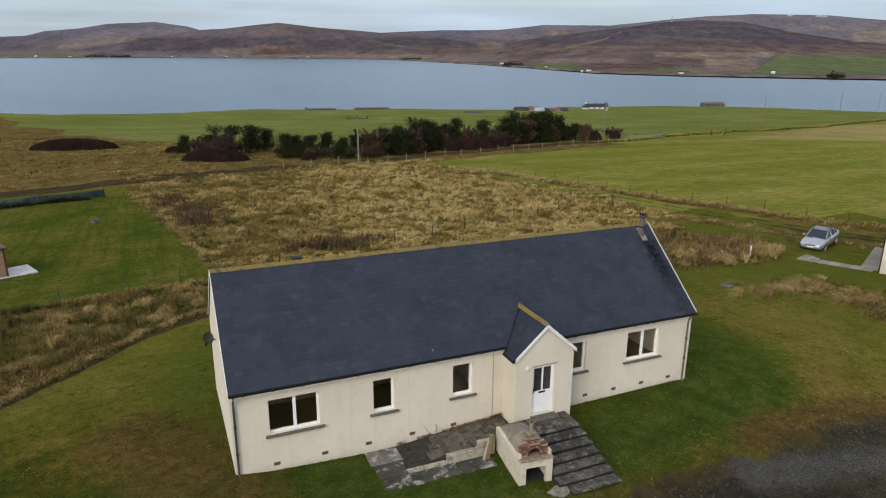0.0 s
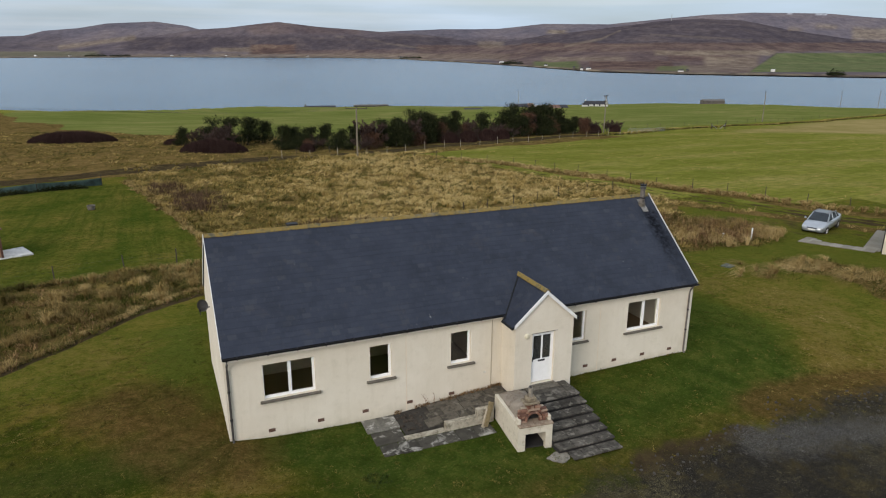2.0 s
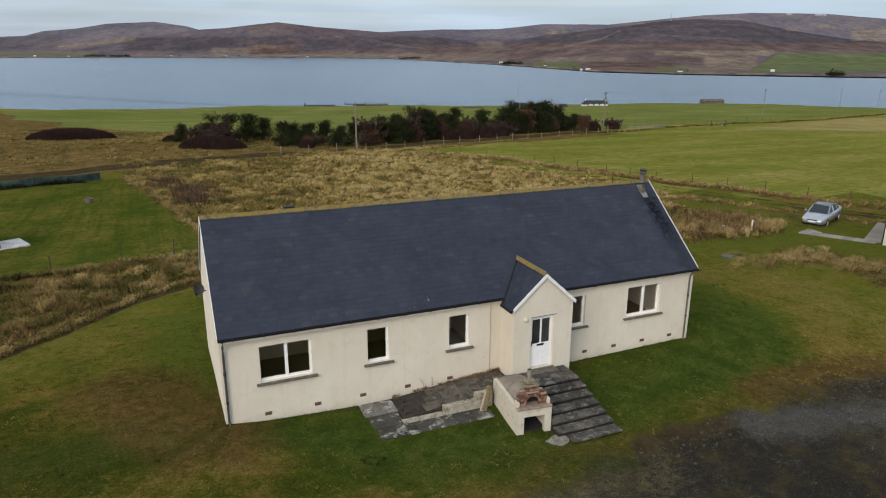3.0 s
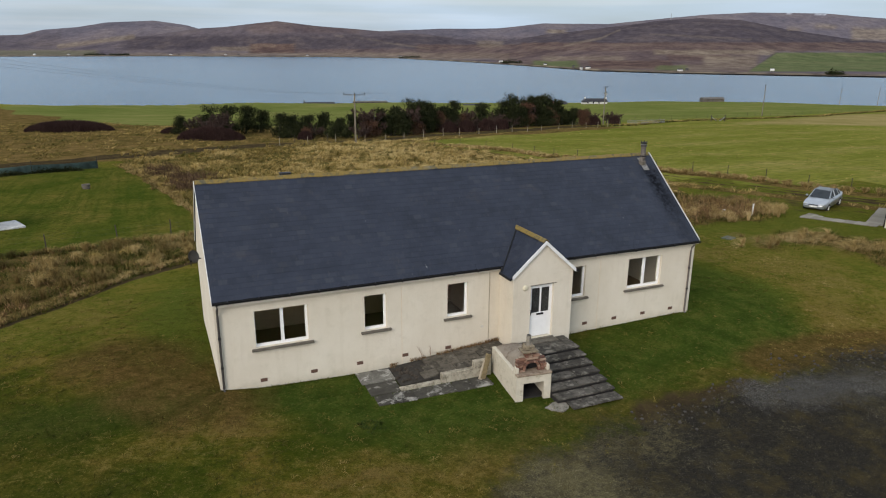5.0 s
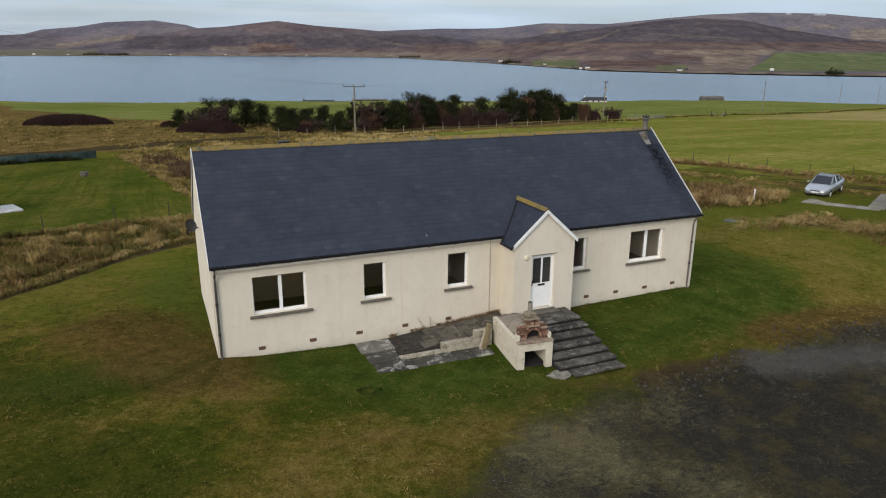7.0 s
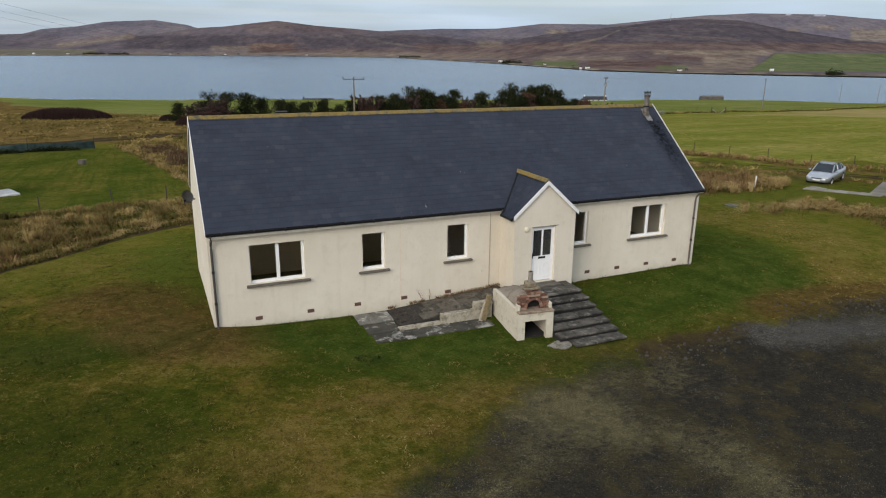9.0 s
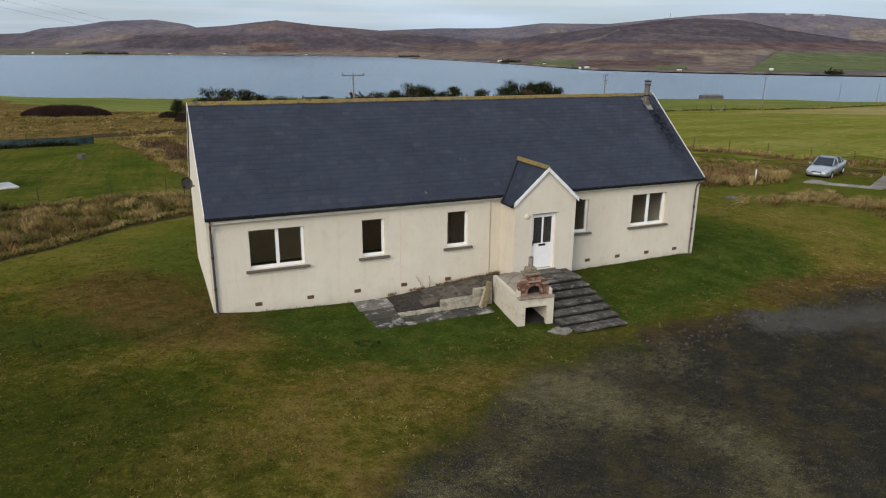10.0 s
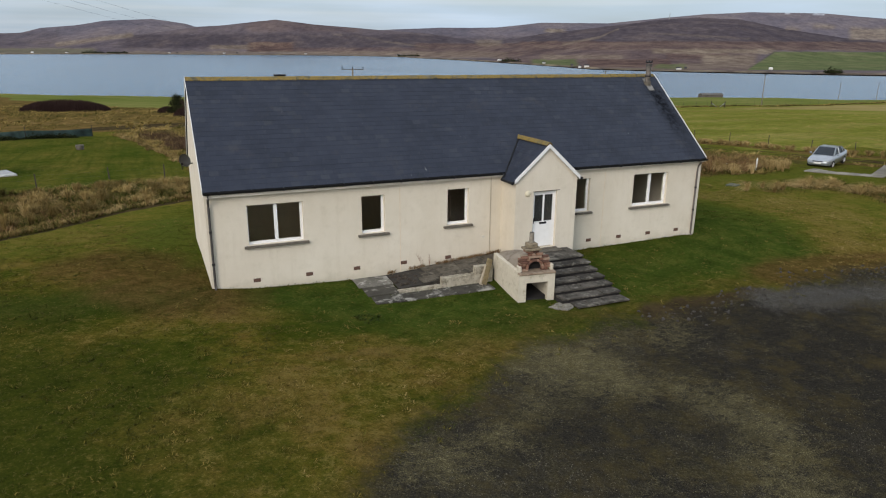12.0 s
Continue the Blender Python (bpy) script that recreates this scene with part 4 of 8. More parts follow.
# roof: deck, slates, ridge tiles, verges
bm = bmesh.new()
X0, X1 = -0.085, L + 0.045
EY = -0.16
thick = 0.09
prism(bm, [(EY, roof_z(EY) - thick), (RIDGE_Y, roof_z(RIDGE_Y) - thick), (2 * RIDGE_Y + 0.02, roof_z(-0.02) - thick), (2 * RIDGE_Y + 0.02, roof_z(-0.02) - 0.02), (RIDGE_Y, roof_z(RIDGE_Y) - 0.02), (EY, roof_z(EY) - 0.02)], "x", X0, X1)
roof = part("roof", bm, SLATE, house, "dark blue-grey slated pitched roof")
VIEW_TILT = Matrix.Translation((L, 0, 4.6)) @ Matrix.Rotation(radians(0.19), 4, "Y") @ Matrix.Translation((-L, 0, -4.6))
roof.matrix_basis = VIEW_TILT      # roof turned slightly so that its ridge fits the camera's view

SL = math.hypot(1, SLOPE)
GAUGE, WIDE = 0.195, 0.27
slate_rng = random.Random(5)


def slate_verts(w, length=0.36, lift=0.0095):
    """One slate lying in x and up the slope, its tail raised on the one below."""
    h, t = w / 2 - 0.0014, 0.006
    return [(-h, 0, lift), (h, 0, lift), (h, length, 0.003), (-h, length, 0.003), (-h, 0, lift - t), (h, 0, lift - t), (h, length, 0.003 - t), (-h, length, 0.003 - t)]


SLATE_FACES = [(0, 1, 2, 3), (4, 7, 6, 5), (0, 4, 5, 1), (1, 5, 6, 2), (2, 6, 7, 3), (3, 7, 4, 0)]
slate_mesh = bpy.data.meshes.new("slate")
slate_mesh.from_pydata(slate_verts(WIDE), [], SLATE_FACES)
slate_mesh.materials.append(SLATE)
rows_n = int((RIDGE_Y - EY) * SL / GAUGE)
rest_v, rest_f = [], []
near_slates = []
for r in range(rows_n + 1):
    y = EY - 0.03 + r * GAUGE / SL
    off = WIDE / 2 * (r % 2)
    n = int((X1 - X0) / WIDE) + 2
    for c in range(n):
        x = X0 + off + c * WIDE
        if x - WIDE / 2 < X0 - 0.02:
            x = X0 + WIDE / 2 - 0.01
        if x + WIDE / 2 > X1 + 0.02:
            continue
        up_y = y + 0.18 / SL
        if porch_z(x) > roof_z(up_y) + 0.10 and abs(x - PC) < 1.4:
            continue
        jig = slate_rng.uniform(-0.004, 0.004)
        m = Matrix.Translation((x, y, roof_z(y) - 0.012)) @ Matrix.Rotation(math.atan(SLOPE), 4, "X") @ Matrix.Rotation(slate_rng.uniform(-0.006, 0.006), 4, "Z") @ Matrix.Translation((0, jig, 0))
        length_left = (RIDGE_Y - y) * SL
        if r < 4:
            near_slates.append(m)
        else:
            k = len(rest_v)
            vs = slate_verts(WIDE, min(0.36, length_left + 0.02))
            rest_v.extend(m @ Vector((p[0], p[1], p[2] + slate_rng.uniform(0, 0.003))) for p in vs)
            rest_f.extend(tuple(i + k for i in q) for q in SLATE_FACES)
me = bpy.data.meshes.new("slates")
me.from_pydata([tuple(v) for v in rest_v], [], rest_f)
tagged(link("slate_field", me, SLATE, roof), kind="stuff")

# porch: walls, gable, roof, door
FRONT_DOOR = (10.43, 11.36, 0.50, 2.50)
part("porch_front", holed_wall(PX0, PX1, -0.4, 2.93, PY, PY + 0.25, [FRONT_DOOR]), HARL, house)
bm = bmesh.new()
prism(bm, [(PX0, 2.932), (PX1, 2.932), (PX1, porch_z(PX1) - 0.09), (PC, porch_z(PC) - 0.09), (PX0, porch_z(PX0) - 0.09)], "y", PY, PY + 0.25)
part("porch_gable", bm, HARL, house)
for a, b in ((PX0, PX0 + 0.25), (PX1 - 0.25, PX1)):
    part("porch_side", boxed(a, PY + 0.252, -0.4, b, -0.002, 2.95), HARL, house)
part("porch_floor", boxed(PX0 + 0.25, PY + 0.25, 0.3, PX1 - 0.25, 0.3, 0.46), CARPET, house)
part("porch_ceiling", boxed(PX0 + 0.25, PY + 0.25, 2.80, PX1 - 0.25, 0.0, 2.86), ROOM, house)
for sgn in (-1, 1):
    bm = bmesh.new()
    e = 1.31
    zt, ze = porch_z(PC), 4.10 - e * PSLOPE
    tri_y = (zt - EAVE_Z) / SLOPE - 0.12
    tri_e = (ze - EAVE_Z) / SLOPE - 0.12
    q = [(PC, PY - 0.06, zt), (PC, tri_y + 0.12, zt), (PC + sgn * e, tri_e + 0.12, ze), (PC + sgn * e, PY - 0.06, ze)]
    top = [bm.verts.new((p[0], p[1], p[2] - 0.015)) for p in q]
    low = [bm.verts.new((p[0], p[1], p[2] - 0.09)) for p in q]
    bm.faces.new(top)
    bm.faces.new(low[::-1])
    for i in range(4):
        bm.faces.new((top[i], low[i], low[(i + 1) % 4], top[(i + 1) % 4]))
    bmesh.ops.recalc_face_normals(bm, faces=bm.faces[:])
    proof = part("porch_roof", bm, SLATE, house)
    for r in range(9):
        d_low = e + 0.03 - r * GAUGE / SL
        zl = 4.10 - d_low * PSLOPE
        yb = (zl - EAVE_Z) / SLOPE - 0.12 + 0.1
        n = int((yb - PY + 0.06) / WIDE)
        for c in range(n + 1):
            y = PY - 0.06 + WIDE / 2 + WIDE / 2 * (r % 2) * (c > 0) + c * WIDE
            if y + 0.05 > yb or d_low < 0.2:
                continue
            m = Matrix.Translation((PC + sgn * d_low, y, zl - 0.008)) @ Matrix.Rotation(sgn * radians(90), 4, "Z") @ Matrix.Rotation(math.atan(PSLOPE), 4, "X")
            near_slates.append((m, proof))
    # verge board on the gable
    bm = bmesh.new()
    vo = [(PC, zt + 0.015), (PC, zt - 0.125), (PC + sgn * (e - 0.03), ze - 0.10), (PC + sgn * (e - 0.03), ze + 0.04)]
    prism(bm, vo, "y", PY - 0.085, PY - 0.058)
    part("bargeboard", bm, WHITE, house, "white painted bargeboard")
    bm = bmesh.new()
    tube(bm, [(PC + sgn * (e + 0.05), PY - 0.06, ze - 0.07), (PC + sgn * (e + 0.05), tri_e + 0.06, ze - 0.07)], 0.05, 8)
    part("gutter", bm, BLACK, house)
    bm = bmesh.new()
    vy = [(PC, tri_y, zt + 0.02), (PC + sgn * e, tri_e, ze + 0.02)]
    tube(bm, vy, 0.028, 6)
    part("valley", bm, BLACK, house, "black lead valley strip")

# ridge tiles, lichen-yellow
bm = bmesh.new()
ro = [(-0.115, -0.085), (0, 0.012), (0.115, -0.085), (0.115, -0.065), (0.03, 0.025), (0, 0.038), (-0.03, 0.025), (-0.115, -0.065)]
tile_len = 0.445
prism(bm, ro, "x", -tile_len / 2 + 0.004, tile_len / 2 - 0.004)
tile_me = bpy.data.meshes.new("ridge_tile")
bm.to_mesh(tile_me)
bm.free()
tile_me.materials.append(LICHEN)
for i in range(42):
    ob = link("ridge_tile", tile_me, None, roof)
    ob.matrix_basis = pose(X0 + 0.22 + i * tile_len, RIDGE_Y, roof_z(RIDGE_Y) + slate_rng.uniform(-0.006, 0.006), slate_rng.uniform(-1, 1))
for i in range(5):
    ob = link("ridge_tile", tile_me, None, roof)
    ob.matrix_basis = pose(PC, PY - 0.06 + 0.22 + i * tile_len, porch_z(PC) + 0.01, 0, 0, 90)
# verges and eaves
for x0, x1, mat in ((X0 - 0.016, X0 - 0.002, WHITE), (X1 + 0.002, X1 + 0.025, WHITE)):
    for sgn in (-1, 1):
        bm = bmesh.new()
        ye = EY if sgn < 0 else D + 0.02
        ze = roof_z(EY) if sgn < 0 else roof_z(-0.02)
        prism(bm, [(RIDGE_Y, roof_z(RIDGE_Y) + 0.02), (RIDGE_Y, roof_z(RIDGE_Y) - 0.10), (ye, ze - 0.10), (ye, ze + 0.02)], "x", x0, x1)
        part("verge_board", bm, mat, house, "white verge board").matrix_basis = VIEW_TILT
for y0, y1 in ((EY + 0.03, -0.003),):
    part("soffit", boxed(X0, y0, 2.965, X1, y1, 3.0), WHITE, house)
CREAMBOARD = plain("cream_painted_fascia", (0.66, 0.61, 0.52), 0.6, var=0.10, scale=3)
for a, b in ((X0, PX0 - 0.1), (PX1 + 0.1, X1)):
    bm = bmesh.new()
    arc = [(-math.cos(q) * 0.062, -math.sin(q) * 0.084) for q in (math.pi * k / 8 for k in range(9))]
    inner = [(-math.cos(q) * 0.054, -math.sin(q) * 0.074 + 0.002) for q in (math.pi * k / 8 for k in range(8, -1, -1))]
    prism(bm, [(EY - 0.068 + p, 3.060 + q) for p, q in arc + inner], "x", a, b)
    gutter = part("gutter", bm, BLACK, house, "black plastic gutter")
    gutter.matrix_basis = VIEW_TILT
    x = a + 0.45
    while x < b:
        part("gutter_bracket", boxed(x - 0.018, EY - 0.136, 2.970, x + 0.018, EY - 0.002, 3.066, 0.004), BLACK, gutter)
        x += 0.93
    part("fascia", boxed(a, EY - 0.003, 2.935, b, EY + 0.02, 3.045), CREAMBOARD, house, "cream painted fascia board")
for x, foot, clips in ((0.04, 0.1, (1.9, 0.9)), (18.40, -0.06, (1.9, 1.0))):
    bm = bmesh.new()
    tube(bm, [(x, EY - 0.06, 3.02), (x, EY - 0.06, 2.92), (x, -0.085, 2.76), (x, -0.06, 2.62), (x, -0.06, foot + 0.1), (x, -0.12, foot)], 0.036, 8)
    down = part("downpipe", bm, PIPE if x < 9 else TANPIPE, house, "dark grey plastic downpipe" if x < 9 else "faded grey-brown plastic downpipe")
    for z in clips:
        bm = bmesh.new()
        tube(bm, [(x, -0.06, z - 0.03), (x, -0.06, z + 0.03)], 0.047, 8)
        part("pipe_clip", bm, BLACK, down)
bm = bmesh.new()
tube(bm, [(9.30, -0.02, 2.9), (9.30, -0.02, 0.3)], 0.010, 6)
part("cable_conduit", bm, MORTAR, house)
for x in (1.28, 2.91, 4.47, 6.10, 7.72, 13.5, 14.88, 16.28, 17.68):
    bm = boxed(x - 0.11, -0.008, 0.165, x + 0.11, 0.05, 0.285)
    for k in range(5):
        box(bm, x - 0.095 + k * 0.042, -0.014, 0.185, x - 0.073 + k * 0.042, -0.006, 0.265)
    part("air_brick", bm, TERRACOTTA, house, "brown clay air brick")
for x in (5.98, 14.05):
    part("render_joint", boxed(x - 0.012, -0.006, -0.2, x + 0.010, 0.01, 2.8), ROOM, house)
bm = bmesh.new()
tube(bm, [(9.05, -0.03, 0.82), (9.05, 0.02, 0.82)], 0.05, 12)
part("vent_cap", bm, plain("cream_plastic", (0.55, 0.52, 0.45), 0.5), house)

# front door
xa, xb, za, zb = FRONT_DOOR
dy = PY + 0.10
bm = bmesh.new()
for q in ((xa, za, xa + 0.07, zb), (xb - 0.07, za, xb, zb), (xa + 0.07, zb - 0.07, xb - 0.07, zb)):
    box(bm, q[0], dy, q[1], q[2], dy + 0.07, q[3])
door = part("front_door", bm, UPVC, house, "white half-glazed front door with black letterbox")
xl, xr = xa + 0.072, xb - 0.072
leaf = holed_wall(xl, xr, za + 0.03, zb - 0.072, dy + 0.012, dy + 0.06, [(xl + 0.035, xl + 0.362, 1.43, 2.36), (xr - 0.362, xr - 0.035, 1.43, 2.36)])
leaf_ob = part("door_leaf", leaf, UPVC, door)
for a in (xl + 0.075, xr - 0.315):
    pa = xl + 0.035 if a < 10.9 else xr - 0.362
    p = part("door_pane", boxed(pa, dy + 0.03, 1.43, pa + 0.327, dy + 0.042, 2.36), DARK_GLASS, door, "dark glass pane")
    p.visible_shadow = False
    bm = bmesh.new()
    for q in ((a, 0.66, a + 0.02, 1.2), (a + 0.22, 0.66, a + 0.24, 1.2), (a + 0.02, 0.66, a + 0.22, 0.68), (a + 0.02, 1.18, a + 0.22, 1.2)):
        box(bm, q[0], dy + 0.004, q[1], q[2], dy + 0.014, q[3])
    part("door_moulding", bm, UPVC, door)
part("letterbox", boxed((xa + xb) / 2 - 0.14, dy - 0.008, 1.33, (xa + xb) / 2 + 0.14, dy + 0.014, 1.40, 0.004), BLACK, door, "black letterbox")
bm = bmesh.new()
box(bm, xl + 0.004, dy - 0.006, 1.36, xl + 0.036, dy + 0.014, 1.56)
tube(bm, [(xl + 0.02, dy - 0.03, 1.47), (xl + 0.13, dy - 0.03, 1.47)], 0.013, 6)
part("door_handle", bm, BLACK, door, "black lever handle")
part("threshold", boxed(xa - 0.05, PY - 0.10, 0.43, xb + 0.05, PY + 0.2, 0.498, 0.008), SILL, door, "grey stone doorstep")
part("threshold", boxed(xa - 0.30, PY - 0.36, 0.422, xb + 0.10, PY - 0.103, 0.470, 0.010), SILL, door, "worn brown-grey doorstep slab")
part("door_lintel", boxed(xa - 0.04, PY - 0.006, zb, xb + 0.10, PY + 0.05, zb + 0.022), SILL, door, "thin brown drip strip")
bm = bmesh.new()
bmesh.ops.create_uvsphere(bm, u_segments=16, v_segments=8, radius=0.11, matrix=pose(10.2, PY, 2.46) @ Matrix.Diagonal((1.05, 0.55, 1.0, 1)))
part("wall_lamp", bm, plain("lamp_globe", (0.58, 0.53, 0.39), 0.45), house, "round yellowed bulkhead lamp", smooth=True)

# ---- things on the house ----
flue = empty("flue", pose(18.02, 2.95, 0), "weathered steel stove flue with dark cowl on the roof", "flue")
zr = roof_z(2.95)
bm = bmesh.new()
tube(bm, [(0, 0, zr - 0.15), (0, 0, zr + 0.28), (0, 0, zr + 0.78)], (0.115, 0.108, 0.102), 14)
part("pipe", bm, plain("flue_metal", (0.120, 0.105, 0.088), 0.6, 0.2, var=0.6, scale=7), flue, smooth=False)
for z, r, h, mat in ((zr + 0.02, 0.15, 0.16, SILL), (zr + 0.32, 0.125, 0.05, BLACK), (zr + 0.76, 0.13, 0.10, PIPE), (zr + 0.875, 0.14, 0.05, BLACK)):
    bm = bmesh.new()
    tube(bm, [(0, 0, z - h / 2), (0, 0, z + h / 2)], r, 14)
    part("collar", bm, mat, flue)
bm = bmesh.new()
prism(bm, [(-0.30, roof_z(2.65) + 0.012), (0.22, roof_z(3.17) + 0.012), (0.22, roof_z(3.17) + 0.026), (-0.30, roof_z(2.65) + 0.026)], "x", -0.11, 0.16)
part("flashing", bm, mat_concrete("lead_flashing", (0.07, 0.07, 0.07), (0.30, 0.29, 0.26), (0.02, 0.02, 0.02), 9, 0, 0.55), flue, "pale streaked lead flashing")

for k in range(4):
    bm = bmesh.new()
    a = radians(45 + 90 * k)
    tube(bm, [(0.10 * math.cos(a), 0.10 * math.sin(a), zr + 0.89), (0.12 * math.cos(a), 0.12 * math.sin(a), zr + 0.96)], (0.024, 0.014), 5)
    part("cowl_prong", bm, BLACK, flue)

vent = empty("ridge_vent", pose(2.96, 3.52, 0), "small grey box vent behind the ridge", "vent")
part("vent_box", boxed(-0.17, -0.12, 5.95, 0.17, 0.12, 6.20, 0.01), SILL, vent)
part("vent_lid", boxed(-0.20, -0.15, 6.20, 0.20, 0.15, 6.235, 0.006), BLACK, vent)

dish = empty("satellite_dish", pose(-0.06, 3.95, 3.42), "dark grey satellite dish on the gable wall", "satellite dish")
bm = bmesh.new()
rings = []
for k in range(7):
    r = 0.31 * k / 6
    rings.append([bm.verts.new((r * math.cos(a) * 0.92, r * math.sin(a), 0.28 * (r / 0.31) ** 2 * 0.31)) for a in (2 * math.pi * j / 20 for j in range(20))] if k else [bm.verts.new((0, 0, 0))])
for j in range(20):
    bm.faces.new((rings[0][0], rings[1][j], rings[1][(j + 1) % 20]))
for q, w in zip(rings[1:], rings[2:]):
    for j in range(20):
        bm.faces.new((q[j], w[j], w[(j + 1) % 20], q[(j + 1) % 20]))
bmesh.ops.solidify(bm, geom=bm.faces[:], thickness=0.012)
reflector = part("reflector", bm, plain("dish_grey", (0.075, 0.075, 0.075), 0.5, var=0.2), dish, smooth=True)
reflector.matrix_basis = pose(-0.27, -0.05, 0.0, 68, 0, 25) @ Matrix.Diagonal((0.72, 0.72, 0.72, 1))
bm = bmesh.new()
tube(bm, [(0.05, 0, -0.1), (-0.2, 0, -0.1), (-0.34, 0, 0)], 0.022, 8)
tube(bm, [(-0.36, 0, -0.1), (-0.36, -0.30, -0.25), (-0.36, -0.42, -0.05)], 0.011, 6)
part("bracket", bm, BLACK, dish)
part("receiver", boxed(-0.395, -0.47, -0.07, -0.325, -0.38, 0.0, 0.008), BLACK, dish)

# ---- steps, terrace and outdoor oven ----
step_rng = random.Random(11)
steps = empty("garden_steps", label="dark stained slab steps up to the porch door", category="steps")
SX0, SX1 = 9.74, 11.88
edges = [PY - 0.002, -2.06, -2.48, -2.90, -3.32, -3.74, -4.16, -4.62]
tops = [0.42, 0.305, 0.19, 0.075, -0.04, -0.155, -0.27]
for i, z in enumerate(tops):
    y1, y0 = edges[i], edges[i + 1]
    # riser colour is near-black to stand in for shade below each slab
    part("riser", boxed(SX0, y0 + 0.05, -0.7, SX1 - 0.02, min(y1, PY - 0.002) + (0.0 if i == 0 else -0.05 + 0.05), z - 0.055), SOOT_AND_SHADE, steps, "dark riser") if i < 6 else None
    cuts = [SX0 if i < 6 else 9.99]
    while cuts[-1] < SX1 - 0.75:
        cuts.append(cuts[-1] + step_rng.choice((0.45, 0.58, 0.62)))
    cuts.append(SX1)
    depth_rows = [(y0, y1)] if i else [(y0, (y0 + y1) / 2), ((y0 + y1) / 2, y1)]
    for ya, yb in depth_rows:
        for a, b in zip(cuts, cuts[1:]):
            slab = part("slab", boxed(a + 0.006, ya + 0.006 - step_rng.uniform(0, 0.02), z - 0.055, b - 0.006, yb - 0.004, z, 0.008), STEPSTONE, steps)
            slab.matrix_basis = pose(0, 0, step_rng.uniform(-0.006, 0.006), step_rng.uniform(-0.15, 0.15))

EARTH = plain("dark_brown_rubble", (0.040, 0.031, 0.022), 1.0, var=0.6, scale=9, bump=0.6)
terrace = empty("terrace", label="sloping terrace of stained grey paving beside the porch", category="terrace")


def ramp_z(x):
    return np.interp(x, (5.0, 9.72), (-0.12, 0.22))


bm = bmesh.new()
prism(bm, [(5.45, -0.7), (9.70, -0.7), (9.70, ramp_z(9.7) - 0.05), (5.45, ramp_z(5.45) - 0.05)], "y", -1.42, -0.006)
part("bed", bm, plain("dark_soil", (0.030, 0.026, 0.020), 1.0, var=0.4, bump=0.6), terrace, "dark damp soil")
for r, (ya, yb) in enumerate(((-1.40, -0.93), (-0.93, -0.46), (-0.46, -0.012))):
    x = 6.25 + 0.2 * r
    while x < 9.6:
        w = step_rng.choice((0.45, 0.6, 0.6, 0.75))
        b = min(x + w, 9.70)
        bm = boxed(x + 0.008, ya + 0.008, -0.05, b - 0.008, yb - 0.008, 0.0, 0.008)
        for v in bm.verts:
            v.co.z += ramp_z(v.co.x)
        s = part("paving_slab", bm, PAVE, terrace)
        s.matrix_basis = pose(0, 0, step_rng.uniform(-0.008, 0.008))
        x = b
for k in range(26):
    bm = bmesh.new()
    bmesh.ops.create_icosphere(bm, subdivisions=1, radius=1)
    for v in bm.verts:
        v.co *= step_rng.uniform(0.75, 1.15)
    bm.transform(pose(5.85 + step_rng.uniform(-0.35, 0.5), -0.75 + step_rng.uniform(-0.55, 0.5), -0.11, 0, 0, step_rng.uniform(0, 180)) @ Matrix.Diagonal((step_rng.uniform(0.05, 0.17), step_rng.uniform(0.05, 0.14), step_rng.uniform(0.04, 0.09), 1)))
    part("rubble", bm, EARTH, terrace, "dark broken rubble")

OLDWALL = mat_concrete("weathered_wall_render", (0.28, 0.25, 0.19), (0.46, 0.42, 0.33), (0.115, 0.10, 0.066), 2.6, 0, 0.47)
garden_wall = empty("garden_wall", label="low stepped cream rendered wall with dirty streaks", category="wall")
for a, b, z in ((5.36, 6.80, -0.15), (6.80, 7.98, 0.09), (7.98, 8.64, 0.33)):
    bm = boxed(a, -1.60, -0.6, b - 0.003, -1.42, z, 0.015)
    for v in bm.verts:
        v.co.x += 0.012 * math.sin(v.co.z * 9)
    part("section", bm, OLDWALL, garden_wall)

path = empty("concrete_path", label="dark cracked concrete path with white lime patches", category="path")
LIME = mat_concrete("limed_concrete", (0.022, 0.020, 0.015), (0.085, 0.078, 0.062), (0.015, 0.014, 0.010), 1.1, 0.2, 0.52, (0.40, 0.385, 0.34))
cuts = [4.42, 5.05, 5.70, 6.40, 7.10, 7.75, 8.42]
for a, b in zip(cuts, cuts[1:]):
    zc = high((a + b) / 2, -1.9) + 0.02
    s = part("path_slab", boxed(a + 0.005, -2.24 + step_rng.uniform(-0.03, 0.03), zc - 0.25, b - 0.005, -1.61, zc, 0.01), LIME, path)
for a, b, c, d in ((4.36, -1.60, 5.40, -0.85), (4.28, -0.84, 5.44, -0.01)):
    zc = high((a + b) / 2, (b + d) / 2) + 0.03
    part("path_slab", boxed(a, b, -0.6, c, d, high(4.9, (b + d) / 2) + 0.03, 0.012), CEMENT if b > -1 else LIME, path)
bm = bmesh.new()
ragged_edge = [(9.66 + (0.40 + 0.05 * math.sin(3 * a) + 0.04 * math.sin(7 * a + 1)) * math.cos(a), -4.27 + (0.27 + 0.04 * math.sin(4 * a + 2)) * math.sin(a)) for a in (2 * math.pi * k / 22 for k in range(22))]
prism(bm, ragged_edge, "z", -0.6, high(9.7, -4.4) + 0.03)
part("lime_patch", bm, mat_concrete("tan_cement", (0.11, 0.10, 0.078), (0.30, 0.275, 0.225), (0.05, 0.045, 0.03), 3.0), path, "ragged pale cement patch on the lawn")

